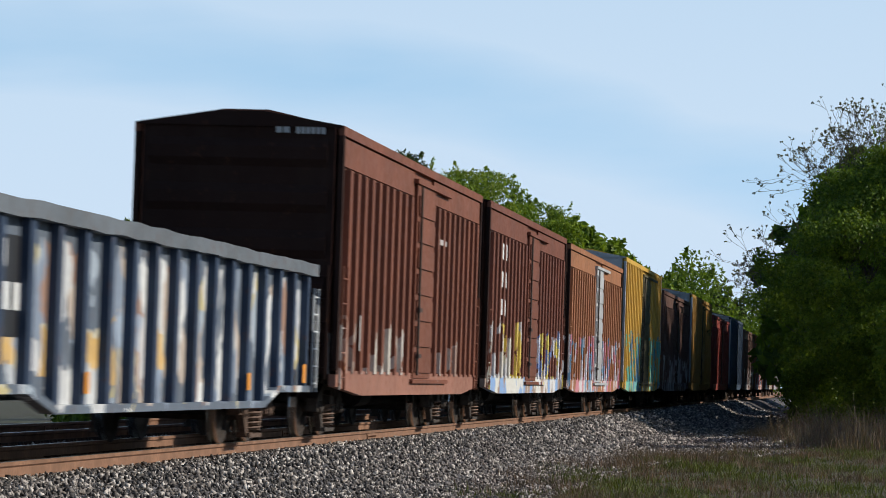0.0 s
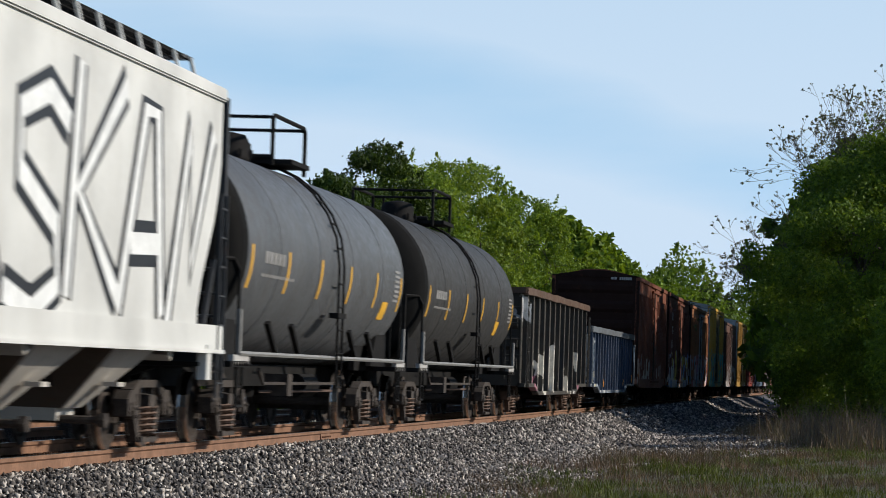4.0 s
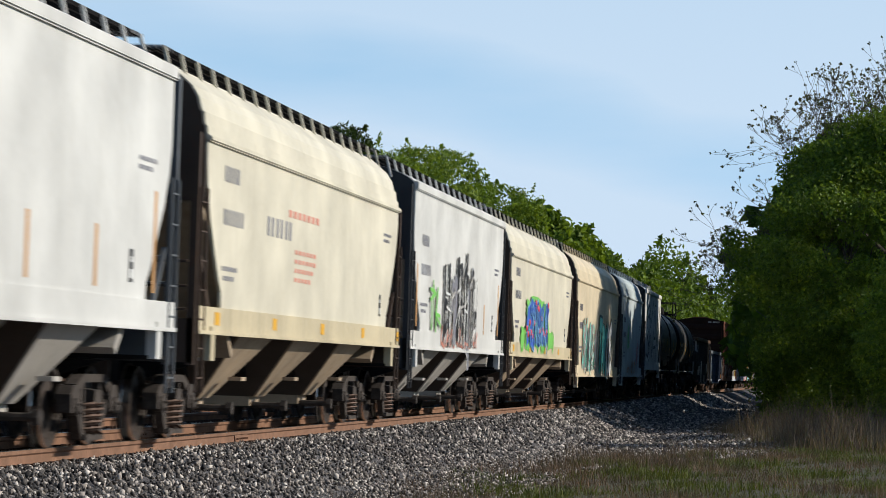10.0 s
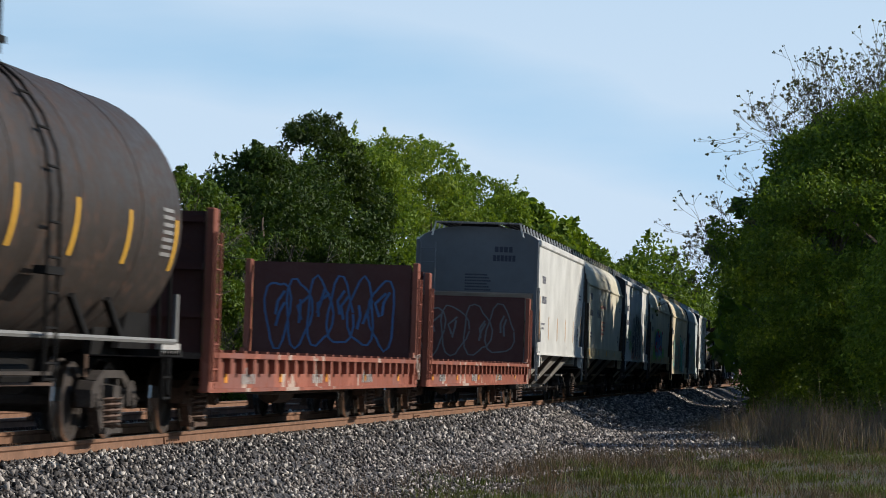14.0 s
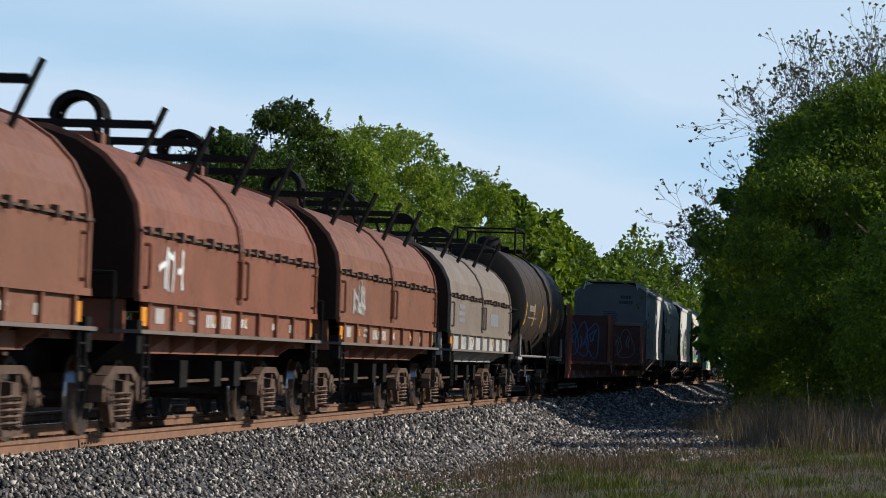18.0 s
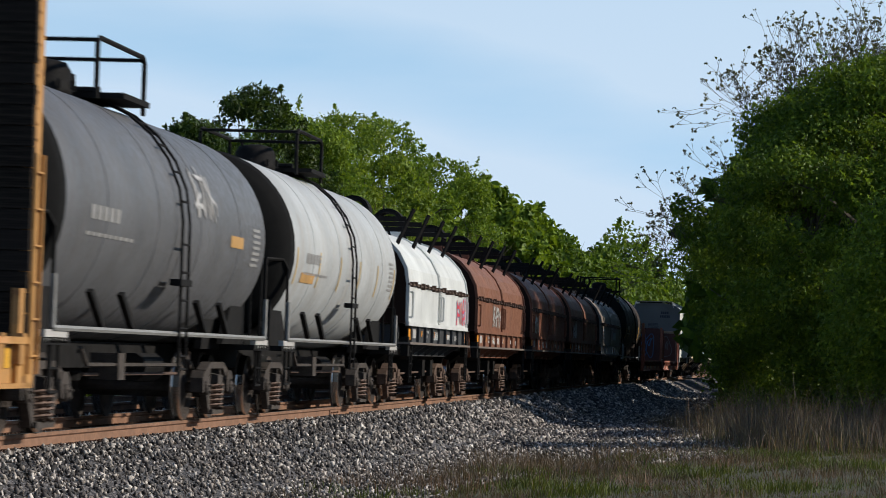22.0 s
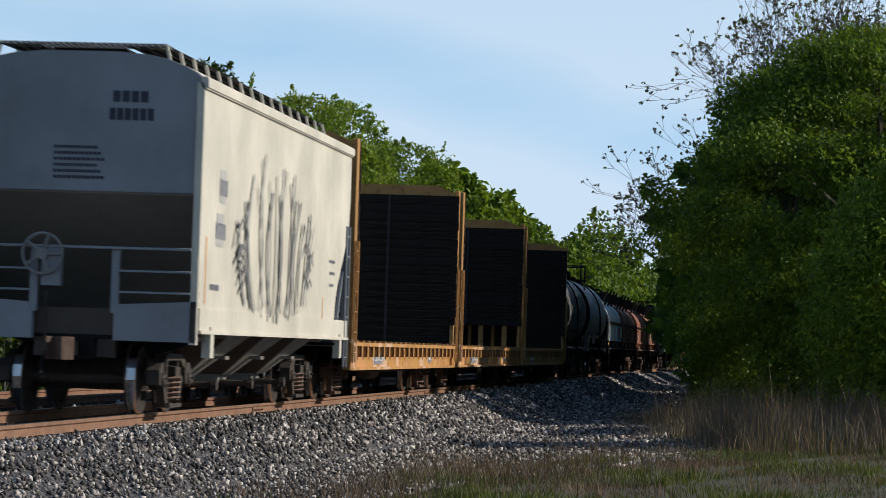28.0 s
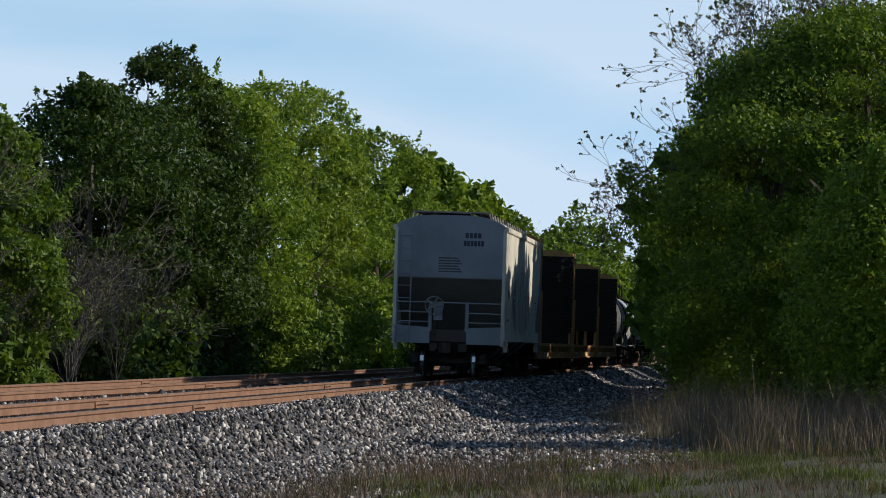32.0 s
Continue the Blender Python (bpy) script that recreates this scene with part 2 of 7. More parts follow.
def raw_mesh(name, verts, faces, smooth=False):
    """A mesh from arrays: verts (n, 3), faces (m, k) with k corners each."""
    me = bpy.data.meshes.new(name)
    verts, faces = np.asarray(verts, np.float32), np.asarray(faces, np.int32)
    m, k = faces.shape
    me.vertices.add(len(verts))
    me.vertices.foreach_set("co", verts.ravel())
    me.loops.add(m * k)
    me.loops.foreach_set("vertex_index", faces.ravel())
    me.polygons.add(m)
    me.polygons.foreach_set("loop_start", np.arange(0, m * k, k, dtype=np.int32))
    me.update(calc_edges=True)
    return me


def thing(name, label, category, group="", kind=""):
    return tagged(new(name), label, category, group, kind)


# ---- ground, ballast and track ----
def ground_z(x, y):
    """The lie of the land: the bed stands about a metre over the grass beside it."""
    return 0.04 * math.sin(x * 0.31 + 1.0) * math.sin(y * 0.11) + 0.03 * math.sin(x * 0.9 + y * 0.37)


def bed_z(x):
    """The top of the ballast across both tracks."""
    top, toe = RAIL_Z - 0.20, -0.10
    right = TRACK_X + 1.62
    if x <= right:
        if x < TRACK_X - 4.3 - 2.3:
            return top + 0.05 - (TRACK_X - 6.6 - x) * 0.5
        return top + 0.03 * (right - x) / 3
    d = x - right
    return max(toe, top - d * 0.52 if d < 1.15 else top - 0.6 - (d - 1.15) * 0.13)


def build_ground():
    bm = bm_new()
    xs = [-1200, -300, -80, -40, -28] + [-24 + i for i in range(40)] + [20, 30, 60, 200, 1200]
    ys = [-700, -100, -20] + [i * 4 for i in range(0, 60)] + [260, 320, 500, 1000, 3000]
    grid = [[bm.verts.new((x, y, ground_z(x, y) if abs(x) < 200 else 0)) for x in xs] for y in ys]
    for r0, r1 in zip(grid, grid[1:]):
        for i in range(len(xs) - 1):
            bm.faces.new((r0[i], r0[i + 1], r1[i + 1], r1[i]))
    g = part("ground", bm, M_GROUND, smooth=True)
    tagged(g, "rough soil with thin green and dry grass", "ground", kind="structure")

    bm = bm_new()
    xs = [TRACK_X - 9.0 + 0.35 * i for i in range(42)]
    ys = [-460, -200, -60, -40] + [-30 + 2 * i for i in range(90)] + [160, 200, 260, 340, 450, 900]
    grid = [[bm.verts.new((x, y, bed_z(x) + random.uniform(-0.006, 0.006))) for x in xs] for y in ys]
    for r0, r1 in zip(grid, grid[1:]):
        for i in range(len(xs) - 1):
            bm.faces.new((r0[i], r0[i + 1], r1[i + 1], r1[i]))
    b = part("ballast_bed", bm, M_BALLAST, smooth=True)
    tagged(b, "raised bed of grey crushed rock under two tracks", "ballast", kind="structure")


build_ground()


RAIL_OUTLINE = [(-0.075, 0), (0.075, 0), (0.075, 0.012), (0.012, 0.035), (0.010, 0.125), (0.036, 0.145), (0.037, 0.178), (0.028, 0.185),
                (-0.028, 0.185), (-0.037, 0.178), (-0.036, 0.145), (-0.010, 0.125), (-0.012, 0.035), (-0.075, 0.012)]


def build_track(name, x, z_right, z_left, label):
    """One track: two rails on plates and wooden ties, the left rail a little higher in the bend."""
    track = thing(name, label, "railway track", kind="structure")
    lean = math.atan2(z_left - z_right, 1.505)
    for side, zt in ((0.7525, z_right), (-0.7525, z_left)):
        rail_x = x + side
        for a, b in ((-450, 12), (12, 36.3), (36.3, 60.4), (60.4, 84.8), (84.8, 130), (130, 900)):
            bm = prism(bm_new(), [(rail_x + px, zt - 0.185 + pz) for px, pz in RAIL_OUTLINE], "y", a + 0.004, b - 0.004)
            rail = part("rail", bm, M_RAIL, track, "rust-brown steel rail")
            part("rail_head", box(bm_new(), rail_x - 0.027, rail_x + 0.027, a + 0.004, b - 0.004, zt - 0.001, zt + 0.004), M_RAILTOP, rail, "polished running surface")
        # joint bars where two rails meet
        for y in (36.3, 60.4, 84.8):
            for o in (-1, 1):
                bm = prism(bm_new(), [(rail_x + o * 0.012, zt - 0.15), (rail_x + o * 0.034, zt - 0.148), (rail_x + o * 0.026, zt - 0.05), (rail_x + o * 0.012, zt - 0.048)], "y", y - 0.45, y + 0.45)
                for k in (-0.36, -0.22, -0.08, 0.08, 0.22, 0.36):
                    rod(bm, (rail_x + o * 0.02, y + k, zt - 0.1), (rail_x + o * 0.055, y + k, zt - 0.1), 0.014, 6)
                part("joint_bar", bm, M_RAIL, track)
    # ties: one shared mesh, a child each near by
    tie_me = bpy.data.meshes.new("tie")
    bm = box(bm_new(), -1.3, 1.3, -0.115, 0.115, -0.18, 0)
    bmesh.ops.bevel(bm, geom=bm.edges[:], offset=0.012, segments=1, affect="EDGES")
    bm.to_mesh(tie_me)
    bm.free()
    plate_me = bpy.data.meshes.new("tie_plate")
    bm = box(bm_new(), -0.17, 0.17, -0.095, 0.095, 0, 0.018)
    for sx in (-0.11, 0.11):
        for sy in (-0.06, 0.06):
            rod(bm, (sx, sy, 0.01), (sx, sy, 0.055), 0.011, 5)
            box(bm, sx - 0.022, sx + 0.022, sy - 0.016, sy + 0.016, 0.045, 0.062)
    for sy in (-0.16, 0.16):      # rail anchors beside the tie
        box(bm, 0.03, 0.125, sy - 0.022, sy + 0.022, 0.0, 0.06)
        box(bm, -0.125, -0.03, sy - 0.022, sy + 0.022, 0.0, 0.06)
    bm.to_mesh(plate_me)
    bm.free()
    zc = (z_right + z_left) / 2 - 0.20
    y, i = -18.0, 0
    while y < 128:
        tie = link("tie", tie_me, M_TIE, track)
        tie.matrix_basis = pose(x + random.uniform(-0.06, 0.06), y, zc, 0, math.degrees(lean), random.uniform(-0.8, 0.8))
        if 20 < y < 100:
            for side, zt in ((0.7525, z_right), (-0.7525, z_left)):
                plate = link("tie_plate", plate_me, M_PLATE, track)
                plate.matrix_basis = pose(x + side, y, zt - 0.203, 0, 0, random.uniform(-2, 2))
        y += 0.5 + random.uniform(-0.02, 0.02)
    bm = bm_new()
    while y < 330:
        box(bm, x - 1.3, x + 1.3, y - 0.115, y + 0.115, zc - 0.18, zc)
        y += 0.52
    far = part("ties", bm, M_TIE, track)
    tagged(far, kind="stuff")


def grass_edge(y):
    """Where the ballast ends and the grass begins."""
    return np.interp(y, (46, 56, 61, 68, 95, 125), (-5.3, -4.1, -1.7, -1.7, -4.0, -4.6))


def scatter_stones():
    """Loose crushed rock on the shoulder and between the rails, each stone a broken lump with eight faces."""
    rng = np.random.default_rng(5)
    n = 95000
    y = 9 + 176 * rng.random(n * 2) ** 1.6
    x = np.where(rng.random(n * 2) < 0.87, TRACK_X + 0.86 + (grass_edge(y) + 0.7 - TRACK_X - 0.86) * rng.random(n * 2) ** 1.1, TRACK_X - 6.4 + 7.2 * rng.random(n * 2))
    on_rail = np.zeros(len(x), bool)
    for rx in (TRACK_X + 0.7525, TRACK_X - 0.7525, TRACK_X - 4.3 + 0.7525, TRACK_X - 4.3 - 0.7525):
        on_rail |= np.abs(x - rx) < 0.11
    keep = ~on_rail
    x, y = x[keep][:n], y[keep][:n]
    z = np.array([bed_z(v) if v < -5.6 else max(bed_z(v), ground_z(v, w)) for v, w in zip(x, y)])
    size = (0.018 + 0.019 * rng.random(len(x)) ** 2) * (1 + np.clip(y - 40, 0, 150) * 0.016)
    octa = np.array([(1, 0, 0), (-1, 0, 0), (0, 1, 0), (0, -1, 0), (0, 0, 1), (0, 0, -1)], float)
    v = (octa[None] + rng.normal(scale=0.28, size=(len(x), 6, 3))) * size[:, None, None] * (0.75 + 0.7 * rng.random((len(x), 1, 3)))
    q = rng.normal(size=(len(x), 4))
    q /= np.linalg.norm(q, axis=1)[:, None]
    w, a, b, c = q.T
    rot = np.stack([np.stack([1 - 2 * (b * b + c * c), 2 * (a * b - w * c), 2 * (a * c + w * b)], 1), np.stack([2 * (a * b + w * c), 1 - 2 * (a * a + c * c), 2 * (b * c - w * a)], 1),
                    np.stack([2 * (a * c - w * b), 2 * (b * c + w * a), 1 - 2 * (a * a + b * b)], 1)], 1)
    v = np.einsum("nij,nkj->nki", rot, v) + np.stack([x, y, z + 0.006 + 0.034 * rng.random(len(x))], 1)[:, None]
    tris = np.array(((0, 2, 4), (2, 1, 4), (1, 3, 4), (3, 0, 4), (2, 0, 5), (1, 2, 5), (3, 1, 5), (0, 3, 5)))
    f = (tris[None] + 6 * np.arange(len(x))[:, None, None]).reshape(-1, 3)
    ob = link("ballast_stones", raw_mesh("ballast_stones", v.reshape(-1, 3), f), M_STONE)
    tagged(ob, "loose sharp-edged grey and white crushed rock", "ballast", kind="stuff")


build_track("railway_track", TRACK_X, RAIL_Z, RAIL_Z + 0.05, "rusty near track on wooden ties in ballast")
build_track("railway_track", TRACK_X - 4.3, RAIL_Z + 0.066, RAIL_Z + 0.127, "rusty second track on wooden ties in ballast")
scatter_stones()


# ---- trees ----
def leaf_cloud(rng, centres, radii, n, size, up=0.25):
    """Small folded leaves scattered over rounded sprays; each leaf is two triangles."""
    centres, radii = np.asarray(centres, float), np.asarray(radii, float)
    pick = rng.choice(len(centres), n, p=radii ** 2 / (radii ** 2).sum())
    d = rng.normal(size=(n, 3))
    d /= np.linalg.norm(d, axis=1)[:, None]
    r = 0.35 + 0.55 * rng.random(n) + 0.45 * rng.random(n) ** 5
    pos = centres[pick] + d * (r * radii[pick])[:, None] * np.array((1, 1, 0.8))
    nrm = d * 0.55 + rng.normal(scale=0.6, size=(n, 3)) + np.array((0, 0, up))
    nrm /= np.linalg.norm(nrm, axis=1)[:, None]
    t = np.cross(nrm, rng.normal(size=(n, 3)))
    t /= np.linalg.norm(t, axis=1)[:, None]
    b = np.cross(nrm, t)
    s = size * (0.6 + 0.8 * rng.random(n))[:, None]
    fold = nrm * s * 0.22
    v = np.stack([pos - t * s, pos + b * s * 0.55 + fold, pos + t * s, pos - b * s * 0.55 + fold], 1)
    f = (np.array(((0, 1, 2), (0, 2, 3)))[None] + 4 * np.arange(n)[:, None, None]).reshape(-1, 3)
    return v.reshape(-1, 3), f


def leaves_at(rng, pos, out, leaf):
    """A folded leaf at each place, turned half outwards."""
    k = len(pos)
    nrm = out * 0.5 + rng.normal(scale=0.6, size=(k, 3)) + np.array((0, 0, 0.2))
    nrm /= np.linalg.norm(nrm, axis=1)[:, None]
    t = np.cross(nrm, rng.normal(size=(k, 3)))
    t /= np.linalg.norm(t, axis=1)[:, None]
    b = np.cross(nrm, t)
    s = leaf * (0.6 + 0.8 * rng.random(k))[:, None]
    if leaf < 0.10:         # small leaves are one pointed triangle each
        v = np.stack([pos - t * s + b * s * 0.35, pos + t * s * 1.1, pos - t * s * 0.5 - b * s * 0.75], 1)
        return v.reshape(-1, 3), np.arange(3 * k).reshape(-1, 3)
    fold = nrm * s * 0.22
    v = np.stack([pos - t * s, pos + b * s * 0.55 + fold, pos + t * s, pos - b * s * 0.55 + fold], 1)
    f = (np.array(((0, 1, 2), (0, 2, 3)))[None] + 4 * np.arange(k)[:, None, None]).reshape(-1, 3)
    return v.reshape(-1, 3), f


def clump_crown(rng, outline, n, leaf, clumps=420, big=1.0):
    """A crown of many leafy clumps hung on a turned outline (height, radius): dense at its rim, with dark hollows between the clumps."""
    zs, rs = np.array([p[0] for p in outline], float), np.array([p[1] for p in outline], float)
    z = rng.uniform(zs[0], zs[-1], clumps * 3)
    keep = rng.random(clumps * 3) < 0.25 + 0.75 * np.interp(z, zs, rs) / rs.max()
    z = z[keep][:clumps]
    a = rng.random(len(z)) * math.tau
    size = rng.uniform(0.5, 1.25, len(z)) * big
    q = np.sqrt(rng.random(len(z))) * 0.3 + 0.7
    lumps = 0.06 * np.sin(1.9 * z + 3 * np.sin(a) + rng.uniform(0, 6)) + 0.05 * np.sin(3.4 * z - 4 * np.cos(a) + rng.uniform(0, 6)) + 0.04 * np.sin(5 * a + z)
    rho = np.maximum(0, (np.interp(z, zs, rs) * (1 + lumps) - size * 0.75) * q)
    c = np.stack([rho * np.cos(a), rho * np.sin(a), np.minimum(z, zs[-1] - size * 0.5)], 1)
    pick = rng.choice(len(c), n, p=size ** 2 / (size ** 2).sum())
    d = rng.normal(size=(n, 3))
    d /= np.linalg.norm(d, axis=1)[:, None]
    r = (0.35 + 0.65 * rng.random(n) ** 0.5) * (1 + 0.5 * rng.random(n) ** 6)
    pos = c[pick] + d * (r * size[pick])[:, None] * np.array((1, 1, 0.62))
    pos, d = pos[pos[:, 2] > 0.1], d[pos[:, 2] > 0.1]
    shoots = []
    for i in rng.choice(len(c), 120):        # young shoots stand out of the clumps
        out = np.array((c[i, 0], c[i, 1], 0.0)) / (np.hypot(c[i, 0], c[i, 1]) + 0.5) * 0.6 + np.array((0, 0, 0.9)) + rng.normal(scale=0.3, size=3)
        t = rng.random(30)[:, None]
        shoots.append(c[i] + out * size[i] * (0.6 + t * rng.uniform(0.3, 0.7)) + rng.normal(scale=leaf * 0.9, size=(30, 3)) * (1.2 - t))
    extra = np.concatenate(shoots)
    return leaves_at(rng, np.concatenate([pos, extra]), np.concatenate([d, rng.normal(size=extra.shape)]), leaf)


def crown_cloud(rng, height, radius, low, n, leaf, top=0.82, square=2.6):
    """Leaves over an uneven rounded crown: waves of three sizes shape its outline, sparse places leave gaps, shoots stand out of it."""
    m = int(n * 1.5)
    d = rng.normal(size=(m, 3))
    d /= np.linalg.norm(d, axis=1)[:, None]
    side, up = np.hypot(d[:, 0], d[:, 1]), np.abs(d[:, 2])
    s = (side ** square + up ** square) ** (-1 / square)
    wave = np.zeros(m)
    for count, f0, f1, amp in ((5, 1.5, 3.5, 0.085), (8, 5, 9, 0.06), (10, 12, 22, 0.022)):
        for _ in range(count):
            k = rng.normal(size=3)
            k *= rng.uniform(f0, f1) / np.linalg.norm(k)
            wave += amp * np.sin(d @ k + rng.uniform(0, 6.3))
    q = np.maximum(0.30, rng.random(m) ** 0.30)
    half = height * (1 - low) / 2
    pos = d * (s * (1 + wave) * q)[:, None] * np.array((radius, radius, half)) + np.array((0, 0, height - half))
    pos[:, :2] *= np.clip(top + (1.17 - top) * (height - pos[:, 2]) / height, 0.5, 1.03)[:, None]
    gap = np.zeros(m)
    for _ in range(7):
        k = rng.normal(size=3)
        k *= rng.uniform(3.0, 7.5) / np.linalg.norm(k)
        gap += np.sin(pos @ k + rng.uniform(0, 6.3))
    keep = np.where(gap > -1.35)[0][:n]
    keep = keep[pos[keep, 2] > 0.1]
    pos, out = pos[keep], d[keep]
    shoots = []
    for _ in range(46):
        i = rng.integers(0, len(pos))
        if q[keep[i]] < 0.85 or out[i, 2] < -0.1:
            continue
        w = out[i] + np.array((0, 0, 0.8)) + rng.normal(scale=0.3, size=3)
        w /= np.linalg.norm(w)
        t = rng.random(36)[:, None]
        shoots.append(pos[i] + w * t * rng.uniform(0.05, 0.11) * radius * 2 + rng.normal(scale=leaf * 0.9, size=(36, 3)) * (1.15 - t))
    if shoots:
        extra = np.concatenate(shoots)
        pos, out = np.concatenate([pos, extra]), np.concatenate([out, rng.normal(size=extra.shape)])
    return leaves_at(rng, pos, out, leaf)


def limb(bm, rng, p, way, length, r, depth, tips, spread=0.5, n=6, thin=0.003):
    """A tapered limb that bends and forks; collects its tips."""
    p = Vector(p)
    steps = 3
    for i in range(steps):
        way = (way + Vector(rng.normal(scale=0.13, size=3)) + Vector((0, 0, 0.05))).normalized()
        q = p + way * (length / steps)
        r2 = max(thin, r * (1 - 0.42 / steps * (1 if depth else 1.9)))
        rod(bm, p, q, r, n, r2, False)
        p, r = q, r2
    if depth == 0:
        tips.append(p)
        return
    for _ in range(2 + (rng.random() < 0.5)):
        w = (way + Vector(rng.normal(scale=spread, size=3))).normalized()
        limb(bm, rng, p, w, length * rng.uniform(0.55, 0.85), max(thin, r * rng.uniform(0.5, 0.75)), depth - 1, tips, spread, max(3, n - 1), thin)


def build_tree(x, y, height, radius, leaves, leaf, mat, seed, label, low=0.15, trunk=0.16, name="tree", limbs_mat=None, top=0.82, square=2.6, outline=None):
    rng = np.random.default_rng(seed)
    base = bed_z(x) if x < TRACK_X - 5 and x > TRACK_X - 8 else ground_z(x, y)
    tree = thing(name, label, "tree")
    tree.location = (x - 0.0049 * y, y, base - 0.05)
    bm = bm_new()
    tips = []
    rod(bm, (0, 0, 0), (0.05, 0, height * 0.3), trunk, 9, trunk * 0.8)
    rod(bm, (0.05, 0, height * 0.3), (-0.05, 0.08, height * 0.62), trunk * 0.8, 8, trunk * 0.5)
    for i in range(7):
        a = i * 2.4 + rng.random()
        z = height * rng.uniform(0.16, 0.55)
        w = Vector((math.cos(a), math.sin(a), rng.uniform(0.5, 1.3))).normalized()
        limb(bm, rng, (0, 0, z), w, height * 0.22, trunk * 0.45, 2, tips, 0.45, 5)
    limb(bm, rng, (-0.05, 0.08, height * 0.6), Vector((0, 0, 1)), height * 0.18, trunk * 0.5, 2, tips, 0.4, 5)
    part("trunk", bm, limbs_mat or M_BARK, tree, "grey-brown bark")
    if y < 225 and x < 0:
        k = rng.uniform(0.9, 1.08, 7)
        height *= 1.12 if y > 108 else 1.07
        outline = [(height * a, radius * b * c) for (a, b), c in zip(((0.03, 0.8), (0.22, 1.0), (0.45, 1.05), (0.66, 0.93), (0.82, 0.74), (0.93, 0.50), (1.0, 0.2)), k)]
    v, f = clump_crown(rng, outline, leaves, leaf, 330 if x > 0 else 230, 0.95 if x > 0 else radius / 5.6) if outline else crown_cloud(rng, height, radius, low, leaves, leaf, top, square)
    link("crown", raw_mesh("crown", v, f), mat, tree, "dense spring leaves")
    return tree


def build_bare_tree(x, y, height, seed, label, spread=0.5, count=6, buds=1500, r=0.09, tilt=(0, 0), depth=4):
    rng = np.random.default_rng(seed)
    tree = thing("bare_tree", label, "tree")
    tree.location = (x - 0.0049 * y, y, ground_z(x, y) - 0.05)
    bm, tips = bm_new(), []
    rod(bm, (0, 0, 0), (tilt[0] * 0.35, tilt[1] * 0.35, height * 0.46), r, 8, r * 0.7)
    for i in range(count):
        a = i * math.tau / count + rng.random()
        w = Vector((math.cos(a) * spread + tilt[0] * 0.1, math.sin(a) * spread + tilt[1] * 0.1, 1)).normalized()
        limb(bm, rng, (tilt[0] * 0.35, tilt[1] * 0.35, height * (rng.uniform(0.22, 0.36) if depth < 5 else rng.uniform(0.30, 0.46))), w, height * (0.27 if depth < 5 else 0.16), r * 0.5, depth, tips, 0.33, 5, 0.006)
    part("trunk", bm, M_TWIG, tree, "thin bare grey branches")
    t = np.array([tuple(p) for p in tips])
    v, f = leaf_cloud(rng, t, np.full(len(t), 0.06), buds, 0.042)
    tagged(link("buds", raw_mesh("buds", v, f), M_BUD, tree, "sparse opening buds"), kind="stuff")
    return tree


def build_shrubs(name, spots, mat, label, seed, leaf, each):
    rng = np.random.default_rng(seed)
    for x, y, h, r in spots:
        sh = thing(name, label, "shrub", "undergrowth along the tracks")
        sh.location = (x - 0.0049 * y, y, 0)
        tips = []
        for i in range(5):
            bm = bm_new()
            w = Vector((rng.normal() * 0.4, rng.normal() * 0.4, 1)).normalized()
            limb(bm, rng, (rng.normal() * 0.2, rng.normal() * 0.2, 0), w, h * 0.45, 0.035, 2, tips, 0.4, 4)
            part("stem", bm, M_BARK, sh)
        v, f = crown_cloud(rng, h, r, 0.02, each, leaf)
        link("foliage", raw_mesh("foliage", v, f), mat, sh)


